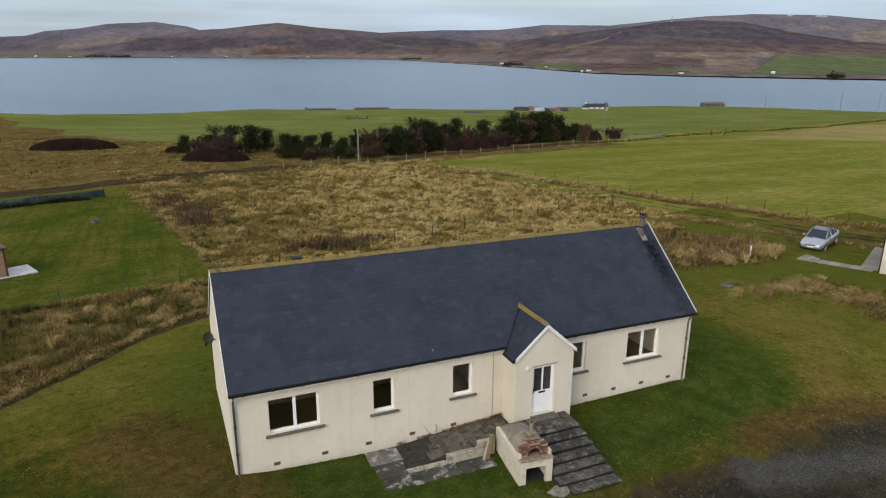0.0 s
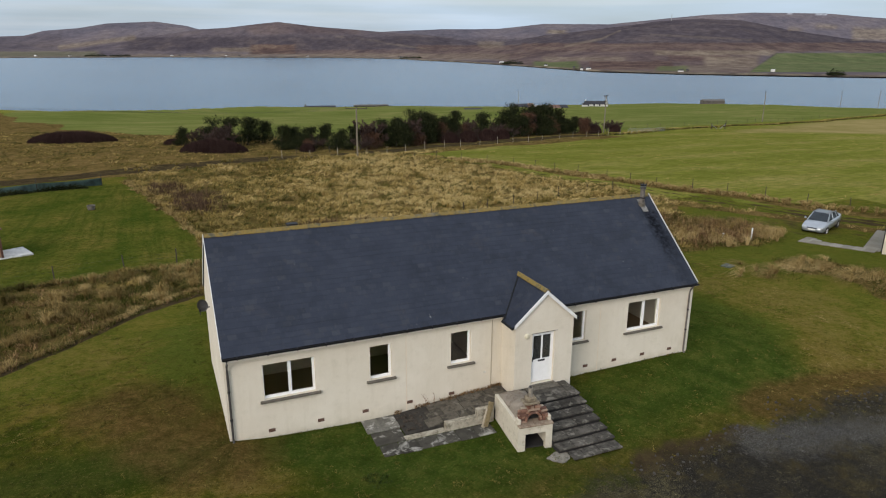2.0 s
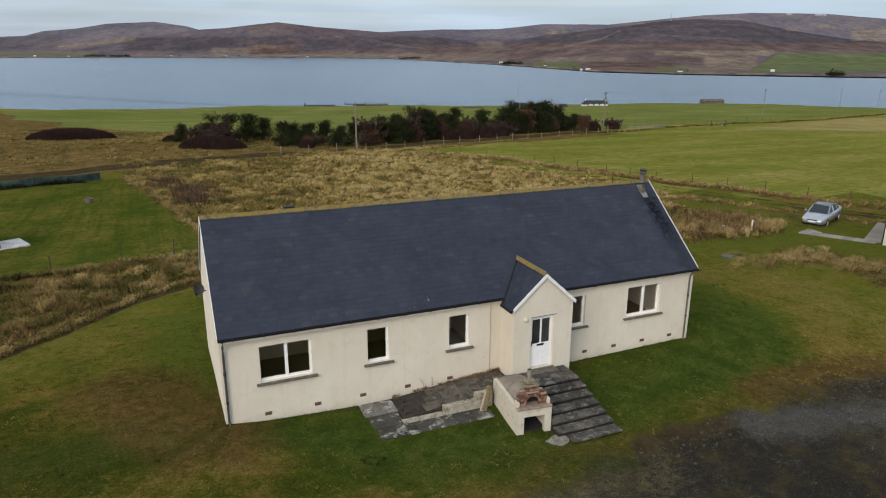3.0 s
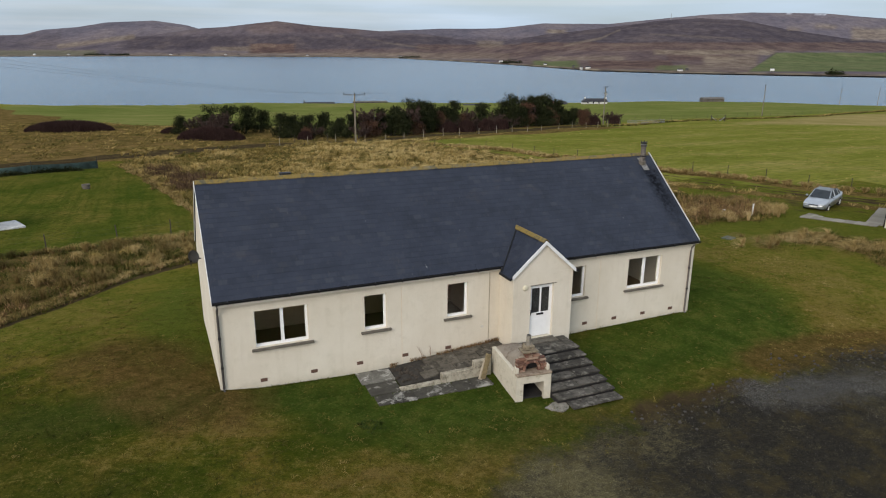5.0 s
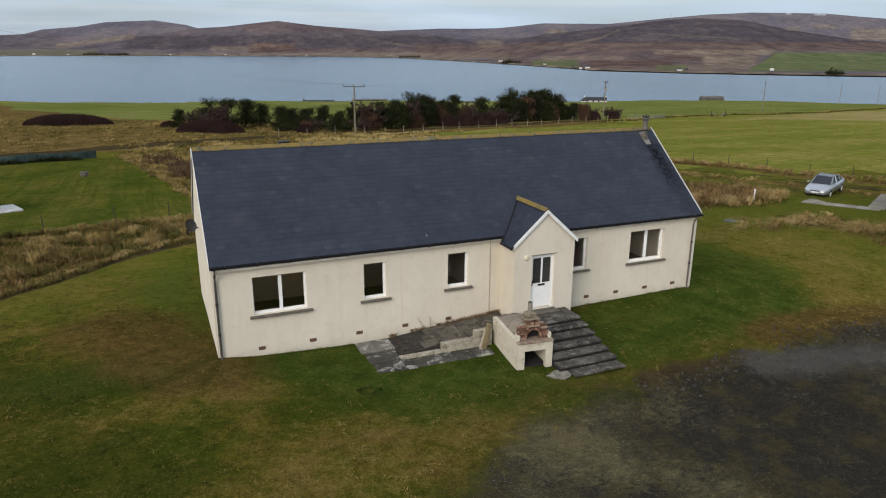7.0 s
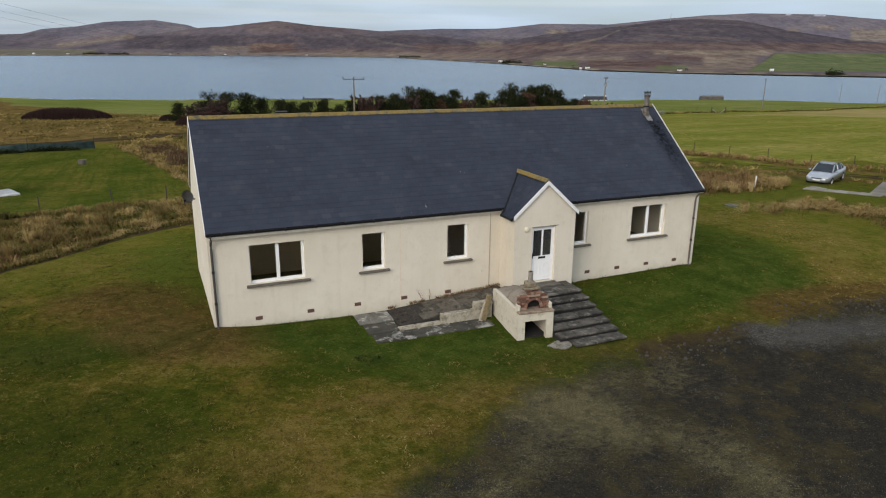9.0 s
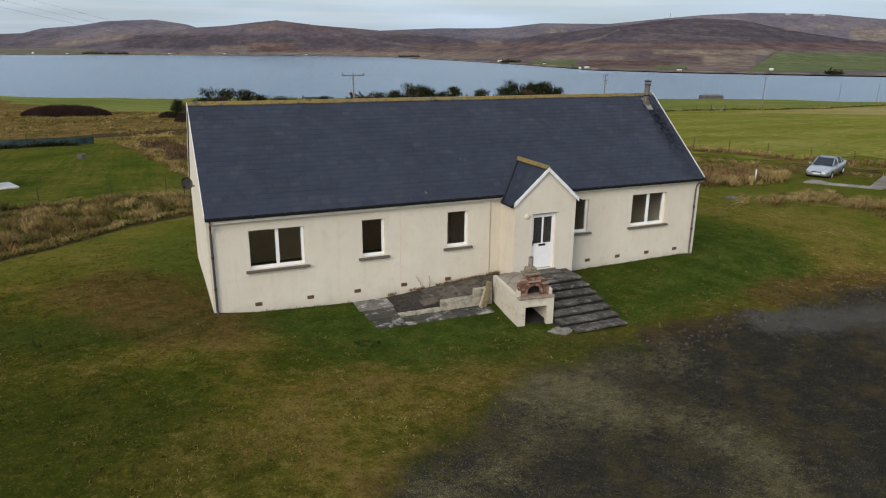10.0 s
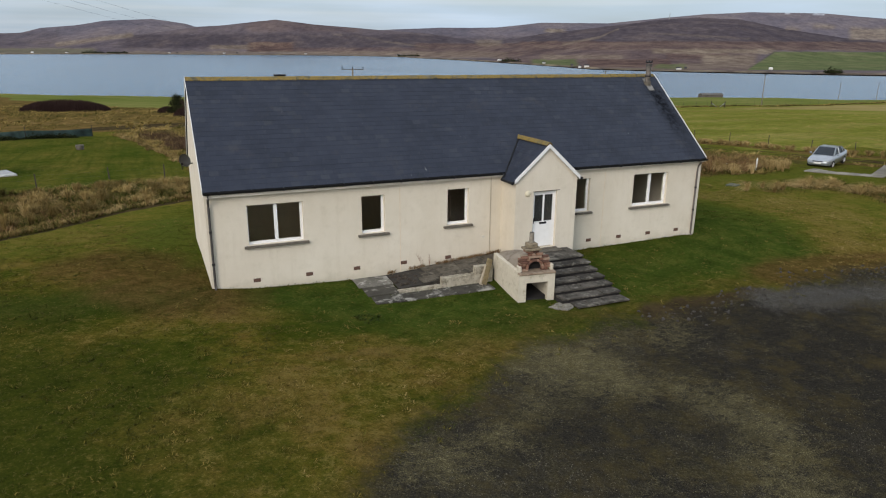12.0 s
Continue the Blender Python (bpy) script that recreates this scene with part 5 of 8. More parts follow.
oven = empty("outdoor_oven", pose(8.58, -3.61, 0, 0, 0, -6.5) @ pose(-8.46, 3.72, 0), label="cream rendered outdoor oven with brick arch and short flue", category="oven")
OX0, OX1, OY0, OY1, OZ = 8.40, 9.60, -3.64, -1.45, 0.55
part("plinth", holed_wall(OX0, OX1, -0.7, OZ, OY0, OY0 + 0.14, [(8.65, 9.37, -0.7, 0.30)]), RENDER, oven)
part("plinth_side", boxed(OX0, OY0 + 0.142, -0.7, OX0 + 0.14, OY1, OZ + 0.10, 0.015), RENDER, oven)
part("plinth_side", boxed(OX1 - 0.14, OY0 + 0.142, -0.7, OX1, OY1, OZ, 0.012), RENDER, oven)
part("plinth_back", boxed(OX0 + 0.142, OY1 - 0.14, -0.7, OX1 - 0.142, OY1, OZ), RENDER, oven)
part("hearth", boxed(OX0 + 0.02, OY0 - 0.03, OZ + 0.002, OX1 + 0.02, OY0 + 0.75, OZ + 0.07, 0.015), mat_concrete("rusty_hearth", (0.20, 0.15, 0.10), (0.34, 0.27, 0.20), (0.10, 0.055, 0.035), 3), oven, "rust-stained hearth slab")
# unseen slab added to keep light out of the plinth's inside
part("plinth_top", boxed(OX0 + 0.142, OY0 + 0.142, OZ - 0.08, OX1 - 0.142, OY1 - 0.142, OZ), SOOT_AND_SHADE, oven)
part("ash_floor", boxed(OX0 + 0.14, OY0 + 0.14, -0.6, OX1 - 0.14, OY1 - 0.14, -0.27), SOOT_AND_SHADE, oven)
# rounded cement hood behind the arch
bm = bmesh.new()
NU, NV = 18, 9
hood = []
for i in range(NV + 1):
    t = i / NV
    y = OY0 + 0.42 + (OY1 - OY0 - 0.42) * t
    top = 0.44 * (1 - t) ** 0.8 + 0.07 + 0.03 * math.sin(7 * t)
    row = []
    for j in range(NU + 1):
        u = -1 + 2 * j / NU
        x = (OX0 + OX1) / 2 + 0.02 + u * 0.54
        z = OZ + 0.05 + top * max(0.0, 1 - abs(u) ** 2.6) + 0.012 * math.sin(9 * u + 5 * t)
        row.append(bm.verts.new((x, y, z)))
    hood.append(row)
for q, w in zip(hood, hood[1:]):
    for j in range(NU):
        bm.faces.new((q[j], q[j + 1], w[j + 1], w[j]))
bmesh.ops.solidify(bm, geom=bm.faces[:], thickness=0.05)
part("hood", bm, mat_concrete("pale_cement", (0.38, 0.325, 0.26), (0.55, 0.485, 0.40), (0.20, 0.155, 0.115), 1.8, 0, 0.50), oven, "domed grey cement hood", smooth=True)
bm = bmesh.new()
box(bm, 8.70, OY0 + 0.38, OZ + 0.072, 9.26, OY0 + 0.42, OZ + 0.50)
part("fire_back", bm, SOOT_AND_SHADE, oven)

BW, BH, BD = 0.215, 0.068, 0.105
brick_bm = boxed(-BW / 2, -BD / 2, -BH / 2, BW / 2, BD / 2, BH / 2, 0.006)
brick_me = bpy.data.meshes.new("brick")
brick_bm.to_mesh(brick_me)
brick_bm.free()
brick_me.materials.append(BRICK)
half_bm = boxed(-BD / 2, -BD / 2, -BH / 2, BD / 2, BD / 2, BH / 2, 0.006)
half_me = bpy.data.meshes.new("half_brick")
half_bm.to_mesh(half_me)
half_bm.free()
half_me.materials.append(BRICK)


def brick(me, x, y, z, ry=0.0, rz=0.0):
    ob = link("brick", me, None, oven)
    ob.matrix_basis = pose(x + step_rng.uniform(-0.006, 0.006), y + step_rng.uniform(-0.01, 0.01), z, step_rng.uniform(-1.5, 1.5), ry + step_rng.uniform(-1.5, 1.5), rz + step_rng.uniform(-3, 3))


CX, AY, AZ = 8.98, OY0 + 0.20, OZ + 0.075
COURSE, SPRING, INNER, OUTER = 0.080, 0.085, 0.205, 0.312
# jambs and spandrels in courses, cut round the ring of headers
for k in range(7):
    zc = (k + 0.5) * COURSE
    reach = 0.47 if k < 5 else 0.40 if k < 6 else 0.24
    up = zc - SPRING
    gap = INNER if up < 0.02 else math.sqrt(OUTER ** 2 - up ** 2) if up < OUTER - 0.02 else 0.0
    for side in (-1, 1):
        x = gap + (0.006 if gap else 0.0 if k % 2 else 0.055 * (side > 0))
        while x < reach - 0.03:
            room = reach - x
            short = room < 0.17 or (x < gap + 0.02 and k % 2 == 0)
            w = BD if short else BW
            brick(half_me if short else brick_me, CX + side * (x + w / 2), AY + 0.015, AZ + zc)
            x += w + 0.012
    if k < 5:
        brick(half_me, CX - 0.43, AY + 0.14, AZ + zc)
        brick(half_me, CX + 0.43, AY + 0.14, AZ + zc)
for k in range(11):
    a = radians(6 + 168 * k / 10)
    r = (INNER + OUTER) / 2
    brick(half_me, CX + r * math.cos(a), AY - 0.02, AZ + SPRING + r * math.sin(a), 90 - math.degrees(a))
bm = bmesh.new()
box(bm, CX - 0.46, AY + 0.0, AZ, CX - 0.33, AY + 0.19, AZ + 0.36)
box(bm, CX + 0.33, AY + 0.0, AZ, CX + 0.46, AY + 0.19, AZ + 0.36)
box(bm, CX - 0.40, AY - 0.005, AZ + 0.40, CX + 0.40, AY + 0.18, AZ + 0.47)
part("mortar", bm, MORTAR, oven)
for sx in (OX0 + 0.02, OX1 - 0.12):
    part("upstand", boxed(sx, OY0 + 0.10, OZ + 0.072, sx + 0.10, OY0 + 0.30, OZ + 0.26, 0.015), RENDER, oven, "cream rendered upstand beside the arch")
# brick stack with a cement cap and steel pipe
OLDCAP = mat_concrete("ochre_cement_cap", (0.15, 0.12, 0.080), (0.30, 0.25, 0.17), (0.07, 0.055, 0.04), 6)
for k in range(1):
    z = AZ + 0.605
    for dx, dy_, rz in ((-0.11, 0.03, 0), (0.11, 0.03, 0), (-0.11, 0.20, 0), (0.11, 0.20, 0)):
        brick(brick_me, CX - 0.07 + dx * 0.9, AY + 0.02 + dy_, z, 0, rz)
part("cap", boxed(CX - 0.33, AY - 0.08, AZ + 0.65, CX + 0.19, AY + 0.33, AZ + 0.71, 0.012), OLDCAP, oven, "projecting ochre cement cap")
part("cap", boxed(CX - 0.24, AY - 0.01, AZ + 0.71, CX + 0.09, AY + 0.27, AZ + 0.87, 0.03), OLDCAP, oven)
bm = bmesh.new()
tube(bm, [(CX - 0.075, AY + 0.13, AZ + 0.85), (CX - 0.075, AY + 0.13, AZ + 1.19)], 0.075, 12)
part("flue_pipe", bm, plain("brown_flue", (0.23, 0.205, 0.165), 0.7, 0.2, var=0.4, scale=11), oven)
bm = bmesh.new()
tube(bm, [(CX - 0.075, AY + 0.13, AZ + 1.191), (CX - 0.075, AY + 0.13, AZ + 1.194)], 0.058, 12)
part("flue_mouth", bm, SOOT_AND_SHADE, oven)

for k, (x, w, tilt, col) in enumerate(((8.18, 0.21, 25, plain("pale_plank", (0.20, 0.155, 0.080), 0.9, var=0.35, scale=9, bump=0.4)), (8.07, 0.14, 28, MORTAR))):
    bm = boxed(-w / 2, -0.025, 0, w / 2, 0.025, 0.86 - 0.2 * k, 0.006)
    plank = part("timber_plank", bm, col)
    plank.matrix_basis = pose(x, -1.86 - 0.02 * k, high(x, -1.86) + 0.05, -12, tilt, 8)
    tagged(plank, "weathered timber plank leaning on the garden wall", "plank", "planks by the wall")
bm = bmesh.new()
for a, b, c in ((6.72, 6.5, 0.40), (6.98, 6.99, 0.34)):
    tube(bm, [(a, -0.10, ramp_z(a)), ((a + b) / 2 + 0.03, -0.09, 0.25), (b, -0.08, c + 0.1)], (0.010, 0.008, 0.004), 5)
    for q in range(5):
        zq = 0.1 + 0.07 * q
        tube(bm, [(a + (b - a) * q / 6, -0.09, zq), (a + (b - a) * q / 6 + step_rng.uniform(-0.08, 0.08), -0.12, zq + 0.12)], (0.005, 0.002), 4)
weed = part("dead_weed", bm, plain("dead_stalk", (0.20, 0.10, 0.05), 0.9))
tagged(weed, "thin reddish dead weed stalks against the wall", "weed")

# ---- fences, poles and yard things ----
POST = plain("dark_fence_timber", (0.045, 0.036, 0.027), 0.95, var=0.3, scale=5)
PALE = plain("pale_fence_timber", (0.30, 0.26, 0.20), 0.95, var=0.3, scale=5)
POLE = plain("pole_timber", (0.17, 0.145, 0.105), 0.95, var=0.3, scale=3)
WIRE = plain("rusted_wire", (0.09, 0.075, 0.06), 0.7, 0.3)
fence_rng = random.Random(3)
bm = bmesh.new()
tube(bm, [(0, 0, -0.25), (0, 0, 0.6), (0, 0, 1.12)], (0.033, 0.032, 0.029), 7)
post_me = bpy.data.meshes.new("post")
bm.to_mesh(post_me)
bm.free()
post_me.materials.append(POST)
pale_me = post_me.copy()
pale_me.materials.clear()
pale_me.materials.append(PALE)


def fence(label, points, step, me=None, height=1.0, wires=(0.35, 0.7, 0.98)):
    """Posts and wires along a line over the ground."""
    thing = empty("fence", label=label, category="fence")
    tops = []
    carry = 0.0
    for (ax, ay), (bx, by) in zip(points, points[1:]):
        d = math.hypot(bx - ax, by - ay)
        t = carry
        while t < d:
            x, y = ax + (bx - ax) * t / d, ay + (by - ay) * t / d
            ob = link("post", me or post_me, None, thing)
            h = height * fence_rng.uniform(0.88, 1.1)
            ob.matrix_basis = pose(x, y, high(x, y), fence_rng.uniform(-4, 4), fence_rng.uniform(-4, 4), 0) @ Matrix.Diagonal((1, 1, h, 1))
            tops.append((x, y, high(x, y)))
            t += step * fence_rng.uniform(0.85, 1.15)
        carry = t - d
    for w in wires:
        bm = bmesh.new()
        tube(bm, [(p[0], p[1], p[2] + w * height) for p in tops], 0.0018, 3)
        part("wire", bm, WIRE, thing)
    return thing


fence("old timber post and wire fence along the rough bank", [(-34, 20.8), (-10.2, 21.3), (0.8, 23.3), (7.5, 24.4)], 3.25, height=0.95)
fence("post and wire fence between the track and the pasture", [(32, 68), (39.5, 60.6), (42.8, 54.9), (45.3, 48.6), (48.9, 38.7), (52.6, 30.5), (56, 23), (60, 15), (64, 8)], 3.6)
fence("pale timber roadside fence before the shelter belt", [(15, 75.0), (27, 75.6), (47, 83.5), (65, 89.5), (81, 94), (96, 100)], 4.2, pale_me, 1.05)
fence("post and wire fence along the far side of the lane", [(18, 80), (46, 90), (65, 96.5), (80, 101), (110, 113), (182, 138), (257, 160), (330, 183)], 6.0, None, 1.0, (0.5, 0.95))
fence("post and wire fence at the edge of the meadow", [(12.0, 27.6), (18.9, 29.6), (25.9, 32.6), (33.7, 36.0), (37.4, 36.8), (44, 37.5)], 3.6, None, 1.0)
fence("distant field fence above the shore", [(-98.6, 279.5), (-45, 267.6), (-6.4, 287), (36.7, 342)], 6.0, None, 1.2, (0.9,))

GREYWOOD = plain("silvered_timber", (0.21, 0.215, 0.205), 0.9, var=0.3, scale=4)
palings = empty("paling_fence", pose(96.6, 104.2, 0, 0, 0, -9), "silver-grey timber paling fence beside the lane", "fence")
for k in range(34):
    px = 0.28 * k
    base = high(96.6 + px * 0.988, 104.2 - px * 0.156)
    paling = part("paling", boxed(px - 0.03, -0.012, base - 0.1, px + 0.03, 0.012, base + fence_rng.uniform(0.85, 1.10), 0.004), GREYWOOD, palings)
for z in (0.30, 0.78):
    bm = bmesh.new()
    tube(bm, [(px, 0.03, high(96.6 + px * 0.988, 104.2 - px * 0.156) + z) for px in (0.0, 3.1, 6.2, 9.24)], 0.025, 6)
    part("rail", bm, GREYWOOD, palings)
for sx, sy, lean in ((120.0, 103.4, 1), (125.6, 104.8, -1)):
    strainer = empty("strainer_post", pose(sx, sy, high(sx, sy)), "weathered strainer post with a slanting brace by the lane", "fence post", "strainer posts")
    bm = bmesh.new()
    tube(bm, [(0, 0, -0.3), (0, 0, 1.45)], (0.10, 0.085), 8)
    part("post", bm, POST, strainer)
    bm = bmesh.new()
    tube(bm, [(0, 0, 1.0), (1.7 * lean, 0, 0.02)], 0.07, 7)
    part("brace", bm, GREYWOOD, strainer)

net = empty("windbreak", label="low teal netting windbreak on timber posts", category="netting")
NET = plain("teal_netting", (0.060, 0.098, 0.086), 0.8, var=0.5, scale=1.2)
pts = [(-30.0, 51.4), (-24.3, 53.6), (-18.4, 55.8), (-12.6, 58.0), (-6.9, 61.4)]
for (ax, ay), (bx, by) in zip(pts, pts[1:]):
    bm = bmesh.new()
    rows = []
    for i in range(9):
        t = i / 8
        x, y = ax + (bx - ax) * t, ay + (by - ay) * t
        z = high(x, y)
        sag = 0.10 * math.sin(math.pi * t)
        rows.append([bm.verts.new((x, y - 0.12 * math.sin(math.pi * t) * math.sin(math.pi * k / 3), z + 0.06 + (0.80 - sag) * k / 3)) for k in range(4)])
    for q, w in zip(rows, rows[1:]):
        for k in range(3):
            bm.faces.new((q[k], w[k], w[k + 1], q[k + 1]))
    bmesh.ops.solidify(bm, geom=bm.faces[:], thickness=0.01)
    part("net_panel", bm, NET, net)
for x, y in pts:
    ob = link("post", post_me, None, net)
    ob.matrix_basis = pose(x, y, high(x, y)) @ Matrix.Diagonal((1.1, 1.1, 1.15, 1))

ring = empty("planter", pose(-6.9, 45.3, high(-6.9, 45.3)), "small grey concrete planter with dark soil on the lawn", "planter")
bm = bmesh.new()
outer = [(0.27, 0.0), (0.31, 0.1), (0.33, 0.34), (0.35, 0.40), (0.29, 0.40), (0.27, 0.28)]
rings = [[bm.verts.new((r * math.cos(a), r * math.sin(a), z)) for a in (2 * math.pi * j / 18 for j in range(18))] for r, z in outer]
for q, w in zip(rings, rings[1:]):
    for j in range(18):
        bm.faces.new((q[j], q[(j + 1) % 18], w[(j + 1) % 18], w[j]))
part("ring", bm, SILL, ring)
bm = bmesh.new()
bmesh.ops.create_circle(bm, cap_ends=True, segments=18, radius=0.285, matrix=pose(0, 0, 0.31))
part("soil", bm, SOOT_AND_SHADE, ring)

x, y = 31.0, 9.95
cover = empty("drain_cover", pose(x, y, high(x, y) + 0.02, 0, 0, 20), "grey-green concrete drain cover in the grass", "drain cover")
part("slab", boxed(-0.36, -0.30, -0.2, 0.36, 0.30, 0.06, 0.02), mat_concrete("mossy_concrete", (0.06, 0.075, 0.055), (0.125, 0.14, 0.11), (0.045, 0.06, 0.035), 3), cover)
part("lid", boxed(-0.17, -0.14, 0.06, 0.15, 0.14, 0.085, 0.01), CEMENT, cover)
for x, y, h, r, lab in ((38.35, 15.0, 0.82, 0.058, "white plastic marker pipe standing in dead weeds"), (36.5, 15.9, 0.42, 0.10, "short white vent pipe among dead weeds")):
    bm = bmesh.new()
    tube(bm, [(0, 0, -0.1), (0, 0, h), (0, 0, h + 0.03), (0, 0, h + 0.06)], (r * 0.8, r * 0.8, r, r * 0.7), 12)
    ob = part("marker_pipe", bm, UPVC)
    ob.matrix_basis = pose(x, y, high(x, y))
    tagged(ob, lab, "pipe")

YARDSLAB = mat_concrete("pale_yard_slab", (0.15, 0.135, 0.105), (0.27, 0.25, 0.205), (0.09, 0.085, 0.055), 1.6, 0.35, 0.55)
yard = empty("slab_path", label="pale concrete slab path beside the parked car", category="path")
for i in range(7):
    p = Vector((41.45 + 0.235 * i, 13.0 - 0.66 * i))
    s = part("paving_slab", boxed(-0.44, -0.335, -0.25, 0.44, 0.335, 0.05, 0.012), YARDSLAB, yard)
    s.matrix_basis = pose(p.x, p.y, high(p.x, p.y) + 0.02, 0, 0, 20)
for off in ((0.86, 0.34), (0.62, -0.34)):
    p = Vector((41.45 + off[0], 13.0 + off[1] * 0.9))
    s = part("paving_slab", boxed(-0.42, -0.335, -0.25, 0.42, 0.335, 0.05, 0.012), YARDSLAB, yard)
    s.matrix_basis = pose(p.x, p.y, high(p.x, p.y) + 0.02, 0, 0, 20)
for i in range(8):
    p = Vector((43.45 + 0.93 * i, 9.35 + 0.52 * i))
    s = part("paving_slab", boxed(-0.52, -0.52, -0.25, 0.52, 0.52, 0.04, 0.012), YARDSLAB, yard)
    s.matrix_basis = pose(p.x, p.y, high(p.x, p.y) + 0.02, 0, 0, 29)

# ---- parked car ----
PAINT = Nodes("silver_blue_paint", 0.32, 0.55, 0.5)
PAINT.color(PAINT.ramp(PAINT.noise(3, 4), [(0.3, (0.32, 0.345, 0.375)), (0.7, (0.37, 0.395, 0.42))]))
PAINT.bsdf.inputs["Coat Weight"].default_value = 0.5
PAINT = PAINT.mat
CARGLASS = plain("dark_car_glass", (0.035, 0.045, 0.055), 0.08, spec=0.8)
TYRE = plain("tyre_rubber", (0.02, 0.02, 0.02), 0.85)
RIM = plain("alloy_rim", (0.50, 0.50, 0.50), 0.35, 0.8)
LIGHT = plain("headlamp_glass", (0.42, 0.44, 0.45), 0.12)
TAIL = plain("tail_lamp", (0.30, 0.03, 0.025), 0.2)


def car(m, label):
    """A four-door saloon, its nose towards +x."""
    thing = empty("car", m, label, "car")
    # stations along the body: x, half width, lower z, shoulder z
    st = [(-2.24, 0.62, 0.42, 0.86), (-2.16, 0.78, 0.34, 0.97), (-1.7, 0.845, 0.27, 1.0), (-0.9, 0.86, 0.24, 0.97), (0.0, 0.86, 0.24, 0.94), (0.8, 0.86, 0.24, 0.92), (1.4, 0.85, 0.25, 0.86), (1.9, 0.81, 0.26, 0.76), (2.14, 0.70, 0.30, 0.66), (2.22, 0.56, 0.36, 0.58)]
    bm = bmesh.new()
    loops = []
    for x, w, lo, hi in st:
        prof = [(-w * 0.88, lo), (-w * 0.985, lo + 0.12), (-w, (lo + hi) / 2 + 0.05), (-w * 0.95, hi - 0.07), (-w * 0.80, hi), (0, hi + 0.025), (w * 0.80, hi), (w * 0.95, hi - 0.07), (w, (lo + hi) / 2 + 0.05), (w * 0.985, lo + 0.12), (w * 0.88, lo)]
        loops.append([bm.verts.new((x, p[0], p[1])) for p in prof])
    n = len(loops[0])
    for q, w in zip(loops, loops[1:]):
        for k in range(n):
            bm.faces.new((q[k], w[k], w[(k + 1) % n], q[(k + 1) % n]))
    bm.faces.new(loops[0])
    bm.faces.new(loops[-1][::-1])
    bmesh.ops.recalc_face_normals(bm, faces=bm.faces[:])
    body = part("body", bm, PAINT, thing, "silver-blue painted body", smooth=True)
    # cabin: pillars and roof in paint, glass set in
    roofs = [(-1.12, 0.56, 1.345), (-0.65, 0.60, 1.42), (-0.2, 0.62, 1.445), (0.10, 0.61, 1.435), (0.28, 0.58, 1.395)]
    bm = bmesh.new()
    rl = [[bm.verts.new((x, w * s, z - 0.02 * abs(s) ** 3)) for s in (-1, -0.6, 0, 0.6, 1)] for x, w, z in roofs]
    for q, w in zip(rl, rl[1:]):
        for k in range(4):
            bm.faces.new((q[k], w[k], w[k + 1], q[k + 1]))
    bmesh.ops.solidify(bm, geom=bm.faces[:], thickness=0.03)
    part("roof_panel", bm, PAINT, thing, smooth=True)
    def pane(name, q):
        bm = bmesh.new()
        bm.faces.new([bm.verts.new(p) for p in q])
        bmesh.ops.solidify(bm, geom=bm.faces[:], thickness=0.012)
        part(name, bm, CARGLASS, thing, "dark tinted glass")
    pane("windscreen", [(1.06, -0.68, 0.925), (1.06, 0.68, 0.925), (0.28, 0.56, 1.388), (0.28, -0.56, 1.388)])
    pane("rear_window", [(-1.68, -0.68, 0.995), (-1.12, -0.54, 1.34), (-1.12, 0.54, 1.34), (-1.68, 0.68, 0.995)])
    for s in (-1, 1):
        for a0, a1, b0, b1 in ((0.90, 0.04, 0.24, 0.0), (-0.03, -0.90, -0.06, -0.78), (-0.96, -1.40, -0.84, -1.08)):
            pane("side_window", [(a0, s * 0.775, 0.945), (a1, s * 0.785, 0.96), (b1, s * 0.60, 1.385), (b0, s * 0.60, 1.395)])
        for a, b in (((1.05, 0.72, 0.925), (0.28, 0.585, 1.40)), ((0.01, 0.79, 0.955), (-0.03, 0.615, 1.41)), ((-0.93, 0.79, 0.965), (-0.81, 0.61, 1.40)), ((-1.64, 0.71, 0.99), (-1.11, 0.565, 1.355))):
            bm = bmesh.new()
            tube(bm, [(a[0], s * a[1], a[2]), (b[0], s * b[1], b[2])], 0.035, 6)
            part("pillar", bm, PAINT, thing)
        bm = bmesh.new()
        box(bm, 0.80, min(s * 0.86, s * 1.02), 0.93, 0.92, max(s * 0.86, s * 1.02), 1.05, 0.03)
        part("wing_mirror", bm, PAINT, thing)
        bm = boxed(1.98, min(s * 0.42, s * 0.74), 0.56, 2.19, max(s * 0.42, s * 0.74), 0.70, 0.04)
        part("headlight", bm, LIGHT, thing, "clear headlamp")
        bm = boxed(-2.25, min(s * 0.45, s * 0.76), 0.68, -2.1, max(s * 0.45, s * 0.76), 0.84, 0.03)
        part("tail_light", bm, TAIL, thing, "red tail lamp")
        for x in (1.36, -1.30):
            bm = bmesh.new()
            ringv = []
            for r, yy in ((0.20, -0.10), (0.29, -0.10), (0.315, -0.06), (0.315, 0.06), (0.29, 0.10), (0.20, 0.10)):
                ringv.append([bm.verts.new((x + r * math.cos(a), s * 0.775 + yy, 0.315 + r * math.sin(a))) for a in (2 * math.pi * j / 20 for j in range(20))])
            for q, w in zip(ringv, ringv[1:] + ringv[:1]):
                for j in range(20):
                    bm.faces.new((q[j], q[(j + 1) % 20], w[(j + 1) % 20], w[j]))
            bmesh.ops.recalc_face_normals(bm, faces=bm.faces[:])
            wheel = part("wheel", bm, TYRE, thing, "black tyre")
            bm = bmesh.new()
            for j in range(5):
                a = 2 * math.pi * j / 5
